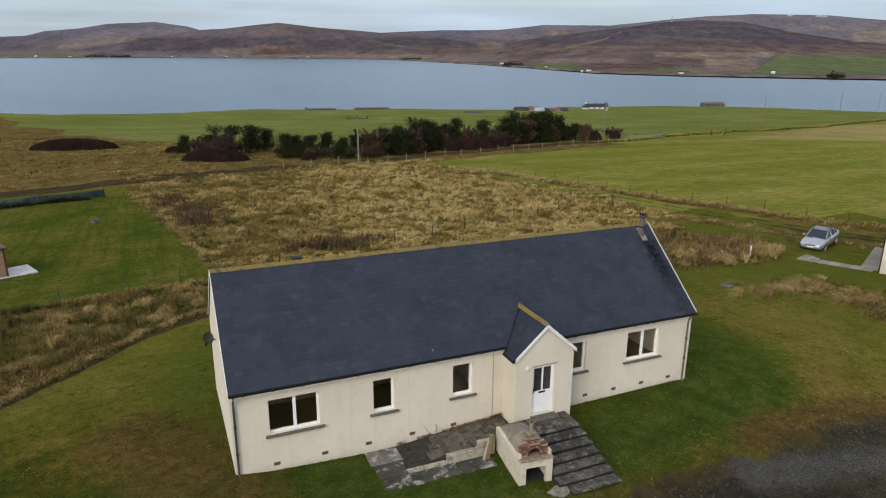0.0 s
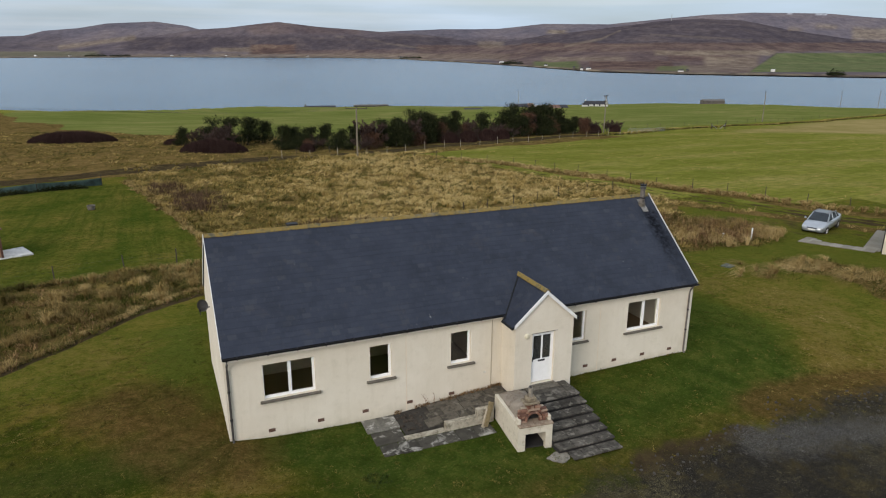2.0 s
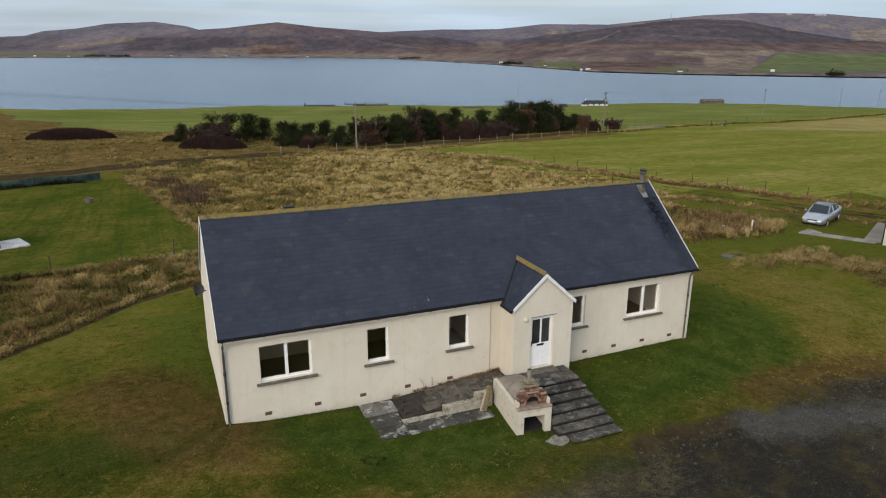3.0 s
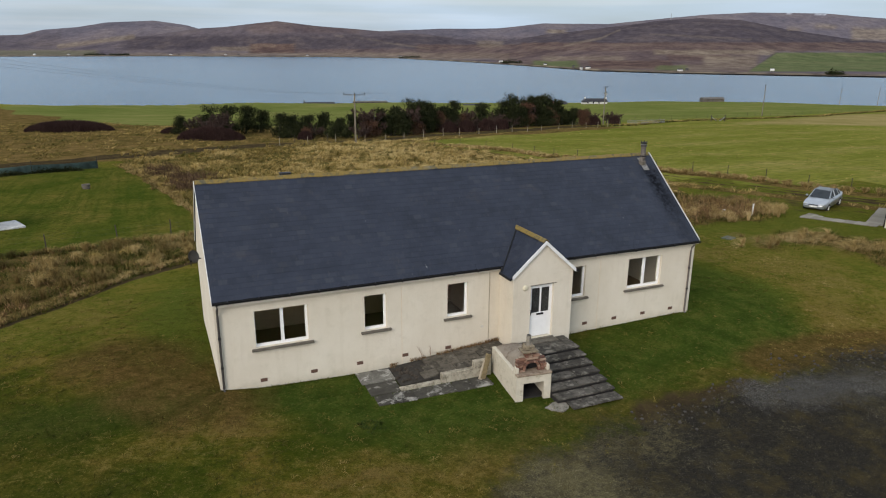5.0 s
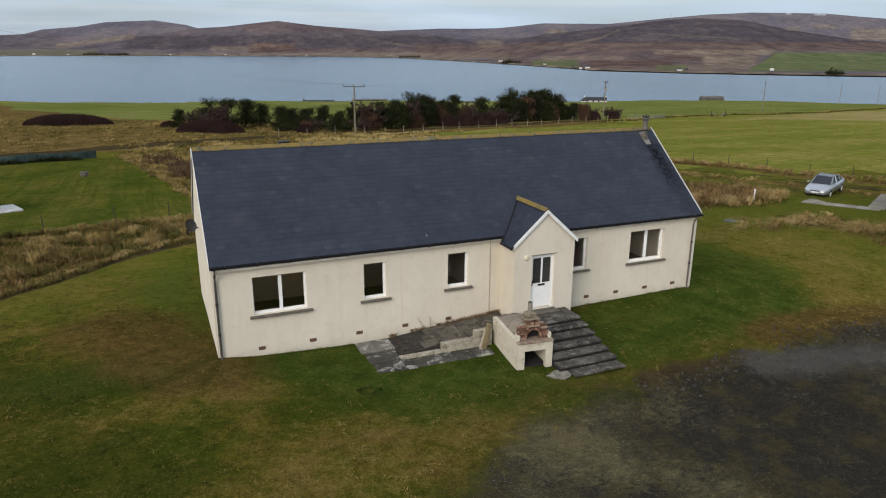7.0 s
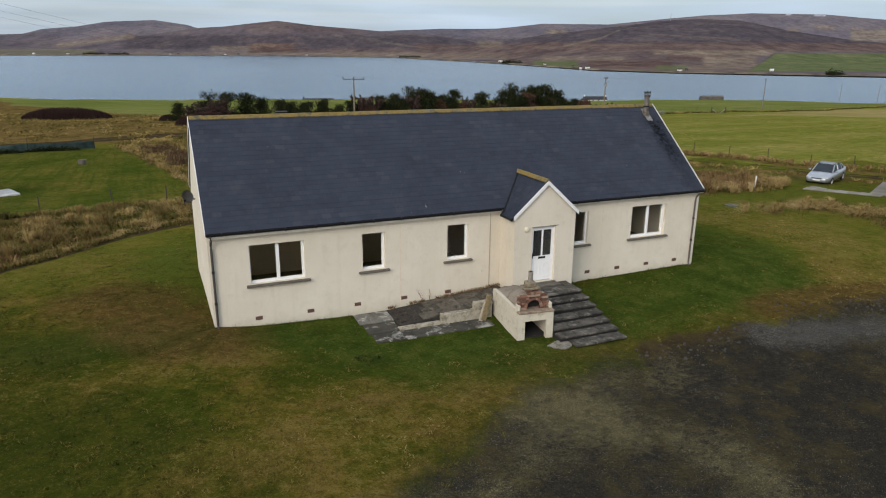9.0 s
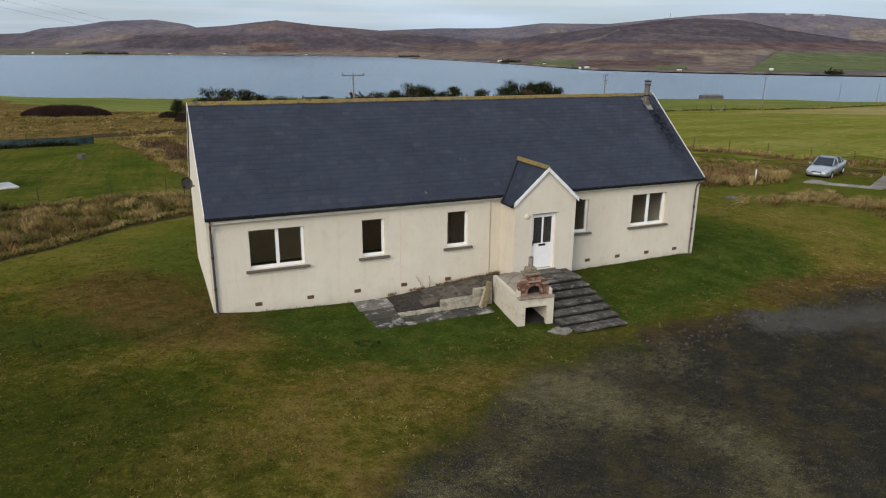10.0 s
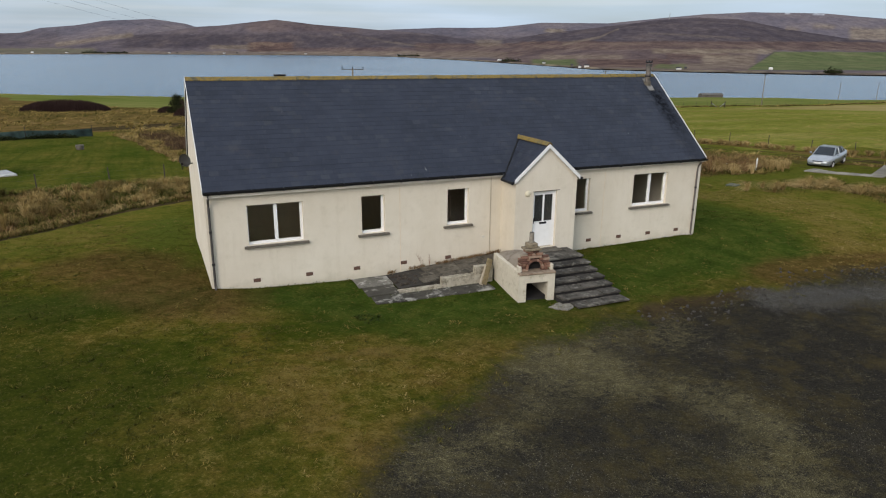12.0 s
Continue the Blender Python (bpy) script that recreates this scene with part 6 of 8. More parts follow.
                tube(bm, [(x, s * 0.86, 0.315), (x + 0.2 * math.cos(a), s * 0.85, 0.315 + 0.2 * math.sin(a))], (0.05, 0.03), 5)
            tube(bm, [(x, s * 0.70, 0.315), (x, s * 0.80, 0.315)], 0.2, 16)
            part("rim", bm, RIM, wheel, "silver alloy rim")
    part("grille", boxed(2.12, -0.36, 0.55, 2.225, 0.36, 0.63, 0.02), BLACK, thing)
    part("lower_grille", boxed(2.10, -0.5, 0.33, 2.205, 0.5, 0.40, 0.02), BLACK, thing)
    part("number_plate", boxed(2.20, -0.26, 0.43, 2.235, 0.26, 0.54, 0.004), plain("blank_plate", (0.72, 0.72, 0.68), 0.4), thing, "pale blank plate")
    return thing


cx, cy = 46.35, 15.65
car(pose(cx, cy, high(cx, cy) + 0.02, 0.5, 2.0, 202), "silver-blue saloon car parked on worn grass")

# ---- neighbouring buildings ----
nb = empty("neighbour_house", label="cream walled bungalow with grey roof beside the path", category="house")
zb = high(46, 8) - 0.3
rotation = pose(42.7, 8.15, 0, 0, 0, 27)
bm = boxed(0, -8.0, zb, 11.0, 0, zb + 3.35, 0.01)
ob = part("wall", bm, HARL, nb)
ob.matrix_basis = rotation
bm = bmesh.new()
prism(bm, [(-0.25, zb + 3.25), (0.25 - 8.5, zb + 3.25), (-4.0, zb + 6.0)][::-1], "x", -0.2, 11.2)
ob = part("roof", bm, SLATE, nb)
ob.matrix_basis = rotation
bm = bmesh.new()
tube(bm, [(0.35, 0.06, zb + 3.2), (0.35, 0.06, zb + 0.3)], 0.04, 8)
ob = part("downpipe", bm, BLACK, nb)
ob.matrix_basis = rotation
ob = part("plinth", boxed(-0.03, -8.03, zb - 0.3, 11.03, 0.03, zb + 0.32, 0.01), SILL, nb)
ob.matrix_basis = rotation

shed = empty("garden_shed", pose(-11.0, 29.2, high(-11, 29.2), 0, 0, 24), "tan boarded shed with dark brown corner trim", "shed")
TAN = plain("tan_boarding", (0.33, 0.20, 0.12), 0.8, var=0.12, scale=3)
TRIM = plain("dark_brown_trim", (0.085, 0.035, 0.022), 0.7)
for i in range(9):
    part("board", boxed(-4.0 + 0.002, -0.02 - 0.03 * (i % 2) * 0, 0.12 + i * 0.2, 0, 0.0, 0.315 + i * 0.2, 0.008), TAN, shed)
    part("board", boxed(-0.02, 0.002, 0.12 + i * 0.2, 0.0, 3.0, 0.315 + i * 0.2, 0.008), TAN, shed)
part("back_panel", boxed(-4.0, 0.01, 0.1, -0.03, 3.0, 1.9), TAN, shed)
for a, b in ((0.0, -0.02), (0.0, 3.0), (-4.0, -0.02)):
    part("corner_post", boxed(a - 0.06, b - 0.06, 0.0, a + 0.06, b + 0.06, 1.95, 0.008), TRIM, shed)
part("shed_roof", boxed(-4.2, -0.2, 1.92, 0.2, 3.2, 2.02, 0.01), TRIM, shed)
part("base_slab", boxed(-4.4, -0.25, -0.25, 1.7, 1.9, 0.05, 0.01), mat_concrete("pale_concrete", (0.42, 0.41, 0.39), (0.60, 0.59, 0.56), (0.3, 0.3, 0.28), 1.5), shed, "pale concrete base")


# ---- poles and wires ----
def power_pole(x, y, h, arms, turn, label, kit=False):
    z = high(x, y)
    thing = empty("power_pole", pose(x, y, z, 0, 0, turn), label, "power pole")
    bm = bmesh.new()
    tube(bm, [(0, 0, -0.3), (0, 0, h * 0.5), (0, 0, h)], (0.13, 0.115, 0.095), 10)
    part("pole", bm, POLE, thing, "weathered brown timber pole")
    for az, half in arms:
        part("crossarm", boxed(-half, -0.05, h - az - 0.045, half, 0.05, h - az + 0.045, 0.008), POST, thing)
        for ox in (-half + 0.1, 0, half - 0.1):
            bm = bmesh.new()
            tube(bm, [(ox, 0, h - az + 0.06), (ox, 0, h - az + 0.18), (ox, 0, h - az + 0.30), (ox, 0, h - az + 0.36)], (0.02, 0.06, 0.075, 0.03), 8)
            part("insulator", bm, SOOT_AND_SHADE, thing)
    if kit:
        for ox in (-0.32, 0.32):
            bm = bmesh.new()
            tube(bm, [(ox, -0.18, h - 1.75), (ox, -0.18, h - 1.25)], 0.17, 10)
            part("transformer", bm, STEEL, thing, "grey transformer can")
    return thing, Vector((x, y, z + h + 0.2))


p1, t1 = power_pole(24.9, 71.7, 6.85, [(0.1, 1.5)], -20, "timber power pole with wide crossarm by the lane")
p2, t2 = power_pole(90.5, 104.8, 8.0, [(0.1, 1.2), (1.3, 1.0)], 35, "timber power pole with transformers by the trees", True)
p3, t3 = power_pole(172.0, 136.0, 9.0, [(0.1, 1.0)], 30, "slender timber power pole in the far pasture")
p4, t4 = power_pole(372.0, 262.0, 9.5, [(0.1, 1.6), (1.3, 1.2)], 20, "distant timber power pole near the shore")
p5, t5 = power_pole(385.0, 248.0, 10.0, [(0.1, 1.5)], 20, "distant timber power pole near the shore")
p6, t6 = power_pole(195.0, 330.0, 9.0, [(0.1, 1.0)], 10, "distant timber power pole near the shore")
p7, t7 = power_pole(-25.1, -20.2, 13.7, [(0.1, 1.5)], -25, "timber power pole with wide crossarm beside the garden")


def cable(a, b, sag, label="thin sagging overhead power line"):
    bm = bmesh.new()
    pts = [a.lerp(b, i / 24) - Vector((0, 0, sag * 4 * (i / 24) * (1 - i / 24))) for i in range(25)]
    tube(bm, pts, 0.0032, 4)
    ob = part("power_line", bm, BLACK)
    tagged(ob, label, "cable", "overhead lines")


for off in (-1.35, 0.0, 1.35):
    side = Vector((off * 0.9, -off * 0.42, 0))
    cable(t7 + side, t1 + side, 1.2)
    cable(t1 + side * 0.9, t2 + side * 0.7, 0.9)
    cable(t2 + side * 0.7, t3 + side * 0.6, 0.9)


# ---- farms along the near shore and across the water ----
GREYROOF = plain("far_slate", (0.024, 0.024, 0.028), 0.9)
STONE = plain("grey_stone_wall", (0.095, 0.084, 0.072), 0.95, var=0.3, scale=0.6)
PALEROOF = plain("pale_sheet_roof", (0.34, 0.35, 0.36), 0.7)
FARWHITE = plain("white_limewash", (0.55, 0.54, 0.51), 0.8)
RUST = plain("rusty_tin", (0.13, 0.07, 0.05), 0.8, var=0.3, scale=0.5)


def cottage(x, y, z, long, wide, wall, pitch, turn, wall_mat, roof_mat, label, chimneys=0, windows=0, name="cottage"):
    thing = empty(name, pose(x, y, z, 0, 0, turn), label, "house" if name == "cottage" else name.replace("_", " "))
    part("wall", boxed(-long / 2, -wide / 2, -3.0, long / 2, wide / 2, wall), wall_mat, thing)
    bm = bmesh.new()
    prism(bm, [(-wide / 2 - 0.3, wall - 0.1), (wide / 2 + 0.3, wall - 0.1), (0, wall + pitch)], "x", -long / 2 - 0.15, long / 2 + 0.15)
    part("roof", bm, roof_mat, thing)
    for k in range(chimneys):
        cxk = -long / 2 + 0.5 + k * (long - 1.0) / max(1, chimneys - 1)
        part("chimney", boxed(cxk - 0.4, -0.35, wall + pitch - 0.6, cxk + 0.4, 0.35, wall + pitch + 0.9), wall_mat, thing)
    for k in range(windows):
        wx = -long / 2 + (k + 0.5) * long / windows
        part("window", boxed(wx - 0.5, -wide / 2 - 0.04, 0.9, wx + 0.5, -wide / 2 + 0.05, 2.1), BLACK, thing)
    return thing


def toward(u, depth):
    """Plan place at a bearing (as a column of the view) and a depth ahead."""
    a = AZ0 + math.atan((u - 784) / (FOCAL * (1.014 if depth < 700 else 1.032)))
    r = depth / math.cos(a - AZ0)
    return r * math.sin(a) - 1.2, r * math.cos(a) - 20.3


near_farms = [
    (566, 384, 17, 6, 1.3, 1.2, STONE, GREYROOF, "long low stone steading near the shore", 1, 0), (524, 383, 4.6, 4, 0.8, 0.8, STONE, GREYROOF, "small dark outhouse near the shore", 0, 0), (586, 381, 4.2, 4, 1.2, 0.8, FARWHITE, GREYROOF, "white end bay of a steading", 0, 0),
    (545, 381, 3.6, 3.5, 1.0, 0.8, FARWHITE, GREYROOF, "small white lean-to near the shore", 0, 0), (603, 382, 3.2, 4, 0.6, 1.3, FARWHITE, GREYROOF, "small pale gabled shed near the shore", 0, 0), (656, 384, 19, 5, 2.5, 0.3, STONE, STONE, "long roofless stone ruin with gaping openings", 0, 6),
    (922, 372, 8, 6, 1.5, 1.3, STONE, GREYROOF, "dark roofed farm shed near the shore", 0, 0), (937, 371, 2.6, 5, 1.6, 1.5, FARWHITE, RUST, "white gabled shed with rusty lean-to near the shore", 0, 0), (950, 372, 6, 5, 1.2, 1.2, FARWHITE, PALEROOF, "white farm shed near the shore", 0, 0),
    (963, 374, 3.4, 5, 1.3, 1.3, STONE, GREYROOF, "dark gabled farm shed near the shore", 0, 0), (978, 376, 6, 5, 1.3, 1.3, FARWHITE, RUST, "pale farm shed with rusty roof near the shore", 0, 0), (993, 378, 5.0, 5, 1.6, 1.3, STONE, GREYROOF, "stone outbuilding near the shore", 0, 0),
    (1052, 520, 17, 6, 2.2, 2.2, FARWHITE, GREYROOF, "long white cottage with dark slate roof", 2, 4), (1033, 512, 3.4, 4, 1.9, 1.2, FARWHITE, GREYROOF, "white lean-to porch of a cottage", 0, 0),
    (1257, 560, 18, 6, 1.9, 1.2, STONE, STONE, "roofless grey stone barn by the shore", 0, 0), (836, 318, 8, 5, 0.8, 0.5, STONE, GREYROOF, "low stone shed by the shore", 0, 0),
]
for u, depth, long, wide, wall, pitch, wm, rm, label, ch, wi in near_farms:
    x, y = toward(u, depth)
    cottage(x, y, max(high(x, y), SEA + 1) + (-1.7 if 379 < depth < 386 else -0.8 if depth < 386 else -0.4 if depth < 530 else 0.4), long, wide, wall, pitch, -23 + (u % 7) * 2, wm, rm, label, ch, wi)

far_rng = random.Random(9)
far_farms = [(1203, 1400, 15, FARWHITE), (1040, 1520, 16, FARWHITE), (1028, 1525, 8, FARWHITE), (886, 1960, 18, FARWHITE), (897, 1960, 10, FARWHITE), (306, 2740, 17, FARWHITE), (320, 2750, 12, STONE),
             (126, 2590, 16, FARWHITE), (66, 2540, 14, FARWHITE), (402, 2780, 15, FARWHITE), (425, 2790, 14, STONE), (545, 2790, 15, FARWHITE), (708, 2640, 20, FARWHITE), (1366, 1420, 12, FARWHITE), (964, 1740, 10, FARWHITE),
             (1215, 1410, 8, STONE), (915, 1900, 12, STONE), (180, 2640, 18, STONE), (205, 2640, 20, STONE), (1014, 1570, 9, STONE)]
for u, depth, long, wm in far_farms:
    x, y = toward(u, depth)
    z = float(hills(np.array(float(u)), np.array(float(depth))))
    cottage(x, y, max(z, SEA + 1.5), long * 0.62, 5.5, 2.6, 1.9, -23 + far_rng.uniform(-25, 25), wm, GREYROOF if wm is STONE else FARWHITE if far_rng.random() < 0.3 else GREYROOF, "small white farmhouse across the water" if wm is FARWHITE else "grey stone farm building across the water", 0, 0)
x, y = toward(1178, 2700)
bm = bmesh.new()
tube(bm, [(0, 0, -3), (0, 0, 22)], (1.2, 0.7), 6)
mast = part("radio_mast", bm, STEEL)
mast.matrix_basis = pose(x, y, float(hills(np.array(1178.0), np.array(2700.0))))
tagged(mast, "thin grey mast on the far hilltop", "mast")

# ---- grass, weeds, shrubs and trees ----
grass_rng = np.random.default_rng(4)


def blades(x, y, length, width, lean, wind=0.0, z=None, out=None):
    """Bent blades as triangles: two below, one at the tip."""
    n = len(x)
    z = land(x, y) if z is None else z
    a = grass_rng.uniform(0, 2 * np.pi, n)
    side = np.stack([np.cos(a), np.sin(a), np.zeros(n)], 1) * (width / 2)[:, None]
    if out is None:
        b = grass_rng.uniform(0, 2 * np.pi, n)
        out = np.stack([np.cos(b), np.sin(b), np.zeros(n)], 1)
    out = out + np.array([wind, 0.0, 0.0])
    out /= np.linalg.norm(out, axis=1, keepdims=True) + 1e-6
    root = np.stack([x, y, z - 0.01], 1)
    mid = root + out * (length * lean * 0.35)[:, None]
    mid[:, 2] += length * np.sqrt(1 - (0.55 * lean) ** 2) * 0.6
    tip = root + out * (length * lean)[:, None]
    tip[:, 2] += length * np.clip(1.0 - 0.75 * lean, 0.12, 1)
    v = np.stack([root - side, root + side, mid - side * 0.8, mid + side * 0.8, tip], 1).reshape(-1, 3)
    k = (np.arange(n) * 5)[:, None]
    f = np.concatenate([k + [[0, 1, 3]], k + [[0, 3, 2]], k + [[2, 3, 4]]], 1).reshape(-1, 3)
    return v, f


def scatter(x0, x1, y0, y1, count):
    return grass_rng.uniform(x0, x1, count), grass_rng.uniform(y0, y1, count)


def inside_built(x, y):
    """Under the house, the steps or the terrace."""
    a = (x > -0.05) & (x < L + 0.05) & (y > -0.02) & (y < D + 0.05)
    b = (x > 9.6) & (x < 12.2) & (y > -4.68) & (y < 0.1)
    c = (x > 8.4) & (x < 9.8) & (y > -3.78) & (y < 0.1)
    d = (x > np.interp(y, (-2.3, 0), (4.45, 4.25))) & (x < 9.8) & (y > -2.28) & (y < 0.1)
    return a | b | c | d


def turf(name, label, box_, count, keep, size, wide, lean, material, per=1, spread=0.0, wind=0.0, tone=None, clump=None):
    """Scatters blades, or mops of blades that arch outwards, where keep() says."""
    x, y = scatter(*box_, count)
    w = zones(x, y)
    p = keep(w, x, y) * np.where(x < 24, smoothstep(2.6, 5.0, along(ROAD, x, y)), 1.0)
    ok = (grass_rng.random(count) < p) & ~inside_built(x, y)
    x, y = x[ok], y[ok]
    shade = tone(x, y) if tone else np.full(len(x), 0.5)
    out = None
    if per > 1:
        n = len(x)
        big = grass_rng.uniform(0.6, 1.4, n)
        shade = np.repeat(shade + grass_rng.normal(0, 0.09, n), per)
        x, y, big = np.repeat(x, per), np.repeat(y, per), np.repeat(big, per)
        r = spread * np.sqrt(grass_rng.random(len(x)))
        t = grass_rng.uniform(0, 2 * np.pi, len(x))
        x, y = x + r * np.cos(t), y + r * np.sin(t)
        t = t + grass_rng.normal(0, 0.5, len(x))
        out = np.stack([np.cos(t), np.sin(t), np.zeros(len(x))], 1)
    else:
        big = np.ones(len(x))
    n = len(x)
    length = grass_rng.uniform(*size, n) * big
    if clump:
        length = length * (0.35 + 1.3 * smoothstep(0.35, 0.7, fleece(x, y, clump, 5)))
    v, f = blades(x, y, length, grass_rng.uniform(*wide, n), grass_rng.uniform(*lean, n), wind, None, out)
    ob = fast(name, v, f, material)
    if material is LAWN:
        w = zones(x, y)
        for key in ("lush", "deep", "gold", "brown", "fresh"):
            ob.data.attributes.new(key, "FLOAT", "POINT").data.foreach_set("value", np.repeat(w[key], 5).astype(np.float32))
    else:
        ob.data.attributes.new("tone", "FLOAT", "POINT").data.foreach_set("value", np.repeat(shade, 5).astype(np.float32))
    return tagged(ob, label, "grass", kind="stuff")


def mops(name, label, x, y, tall, reach, per, width, material, tone, wind=0.0):
    """Tussocks whose blades rise, arch over and hang down all round."""
    n = len(x)
    tall, reach = np.repeat(tall, per) * grass_rng.uniform(0.7, 1.12, n * per), np.repeat(reach, per) * grass_rng.uniform(0.45, 1.1, n * per)
    shade = np.repeat(tone + grass_rng.normal(0, 0.06, n), per)
    x, y = np.repeat(x, per), np.repeat(y, per)
    a = grass_rng.uniform(0, 2 * np.pi, len(x))
    out = np.stack([np.cos(a), np.sin(a)], 1)
    root = grass_rng.uniform(0.01, 0.10, len(x))
    z = land(x, y)
    s = np.linspace(0, 1, 5)[None]
    far = root[:, None] + reach[:, None] * s ** 1.35
    px = x[:, None] + out[:, :1] * far + wind * reach[:, None] * s ** 2
    py = y[:, None] + out[:, 1:] * far
    pz = z[:, None] - 0.02 + tall[:, None] * (2.75 * s - 2.25 * s * s)
    half = 0.5 * grass_rng.uniform(*width, len(x))[:, None] * (1 - 0.75 * s)
    sx, sy = -out[:, 1:] * half, out[:, :1] * half
    v = np.stack([np.stack([px - sx, py - sy, pz], -1), np.stack([px + sx, py + sy, pz], -1)], 2).reshape(-1, 3)
    k = (np.arange(len(x)) * 10)[:, None]
    f = np.concatenate([k + [[2 * i, 2 * i + 1, 2 * i + 3, 2 * i + 2]] for i in range(4)], 1).reshape(-1, 4)
    ob = fast(name, v, f, material)
    ob.data.attributes.new("tone", "FLOAT", "POINT").data.foreach_set("value", np.repeat(shade, 10).astype(np.float32))
    return tagged(ob, label, "grass", kind="stuff")


def strewn(points, every, spread):
    """Places along a line, scattered to both sides of it."""
    xs, ys = [], []
    for (ax, ay), (bx, by) in zip(points, points[1:]):
        n = max(1, int(math.hypot(bx - ax, by - ay) / every))
        t = (np.arange(n) + grass_rng.random(n)) / n
        xs.append(ax + (bx - ax) * t + grass_rng.normal(0, spread, n))
        ys.append(ay + (by - ay) * t + grass_rng.normal(0, spread, n))
    return np.concatenate(xs), np.concatenate(ys)


LAWN = mat_lawn_blades()
GREENTUFT = mat_blades("green_grass", [(0.28, (0.028, 0.040, 0.006)), (0.5, (0.068, 0.070, 0.011)), (0.7, (0.138, 0.108, 0.030))])
STRAW = mat_blades("bleached_grass", [(0.10, (0.044, 0.048, 0.010)), (0.30, (0.108, 0.088, 0.022)), (0.48, (0.215, 0.155, 0.046)), (0.66, (0.350, 0.248, 0.084)), (0.88, (0.48, 0.36, 0.15))], toned=True, big=0.6)
STRAWPALE = mat_blades("pale_tussock_grass", [(0.10, (0.050, 0.044, 0.012)), (0.32, (0.125, 0.088, 0.029)), (0.52, (0.255, 0.178, 0.066)), (0.74, (0.41, 0.295, 0.125)), (0.95, (0.51, 0.39, 0.20))], toned=True, big=0.6)
DRIVEWEED = mat_blades("greyed_drive_weed", [(0.3, (0.050, 0.046, 0.022)), (0.5, (0.125, 0.112, 0.060)), (0.7, (0.24, 0.22, 0.14))])
DOCK = mat_blades("dead_dock_stalks", [(0.28, (0.060, 0.034, 0.016)), (0.46, (0.150, 0.086, 0.038)), (0.64, (0.31, 0.20, 0.095))])
WEED = mat_blades("dark_dead_weed", [(0.28, (0.034, 0.022, 0.014)), (0.5, (0.075, 0.046, 0.028)), (0.7, (0.150, 0.098, 0.056))])


def meadow_tone(x, y):
    """Gold in the windward middle, duller towards the gate and the house."""
    gold = 0.31 + 0.26 * smoothstep(2, 20, x - 0.25 * (y - 40)) + 0.10 * smoothstep(24, 40, y) - 0.12 * smoothstep(30, 22, y + 0.25 * x)
    return gold + 0.06 + 0.65 * (fleece(x, y, 3.2, 2) - 0.5) + 0.50 * (fleece(x, y * 1.6, 0.9, 7) - 0.5)


def bank_tone(x, y):
    return 0.19 + 0.14 * smoothstep(-12, -4, x) + 0.4 * (fleece(x, y, 1.6, 4) - 0.5)


turf("lawn_grass", "short winter lawn grass with yellowed patches", (-14, 24, -15, 10), 125000, lambda w, x, y: (1 - w["gravel"]) * (1 - w["mud"] * 0.8) * (1 - w["rough"]) * np.clip(0.3 + 1.4 * fleece(x, y, 0.45, 5), 0.2, 1), (0.030, 0.075), (0.012, 0.024), (0.7, 1.25), LAWN, clump=0.45)
LAWNTUFT = mat_blades("bleached_lawn_tufts", [(0.15, (0.040, 0.044, 0.008)), (0.40, (0.098, 0.082, 0.016)), (0.62, (0.180, 0.132, 0.036)), (0.85, (0.27, 0.20, 0.075))], toned=True, big=1.2)
turf("lawn_tufts", "small bleached tufts in the winter lawn", (-13, 30, -14, 12), 24000, lambda w, x, y: (1 - w["gravel"]) * (1 - w["mud"]) * (1 - w["rough"]) * (1 - 0.75 * w["lush"]) * (0.12 + smoothstep(0.40, 0.66, fleece(x, y, 1.5, 31))), (0.05, 0.11), (0.012, 0.022), (1.0, 1.36), LAWNTUFT, 7, 0.05, 0.5, lambda x, y: 0.36 + 0.25 * zones(x, y)["gold"] - 0.22 * zones(x, y)["deep"] + 0.5 * (fleece(x, y, 1.1, 8) - 0.5))
turf("drive_weeds", "sparse straw-coloured weeds on the stony drive", (0, 26, -17, -4.5), 180000, lambda w, x, y: w["gravel"] * np.clip(0.05 + 0.7 * w["weedy"] + 0.9 * (fleece(x, y, 0.7, 3) - 0.55), 0.02, 0.9), (0.012, 0.038), (0.006, 0.012), (0.4, 1.1), DRIVEWEED)
turf("lawn_edge_grass", "longer green grass at the foot of the house wall", (-0.3, L + 0.4, -0.12, -0.01), 1400, lambda w, x, y: np.clip(0.5 + 0.7 * wobble(x, y, 0.6, 1.0), 0.05, 1), (0.05, 0.16), (0.012, 0.02), (0.4, 1.0), GREENTUFT)
n = 900
wx = grass_rng.uniform(5.5, 9.7, n)
wy = -0.02 - np.abs(grass_rng.normal(0, 0.06, n))
ok = fleece(wx, wy, 0.5, 14) > 0.45 - 0.12 * (wx > 8.3)
wx, wy = wx[ok], wy[ok]
v, f = blades(wx, wy, grass_rng.uniform(0.05, 0.20, len(wx)), np.full(len(wx), 0.012), grass_rng.uniform(0.3, 0.9, len(wx)), 0.0, ramp_z(wx))
tagged(fast("terrace_weeds", v, f, DOCK), "small brown weeds growing along the back of the terrace", "weeds", kind="stuff")
turf("lawn_weed", "dark green weed clump in the lawn", (3.3, 4.5, -3.9, -2.9), 60, lambda w, x, y: np.clip(1.0 - np.hypot(x - 3.9, y + 3.4) / 0.5, 0, 1), (0.06, 0.14), (0.02, 0.04), (0.6, 1.2), mat_blades("dark_weed_leaf", [(0.3, (0.018, 0.030, 0.006)), (0.7, (0.045, 0.062, 0.013))]), 14, 0.08)
rock_rng = random.Random(8)
rocks = bmesh.new()
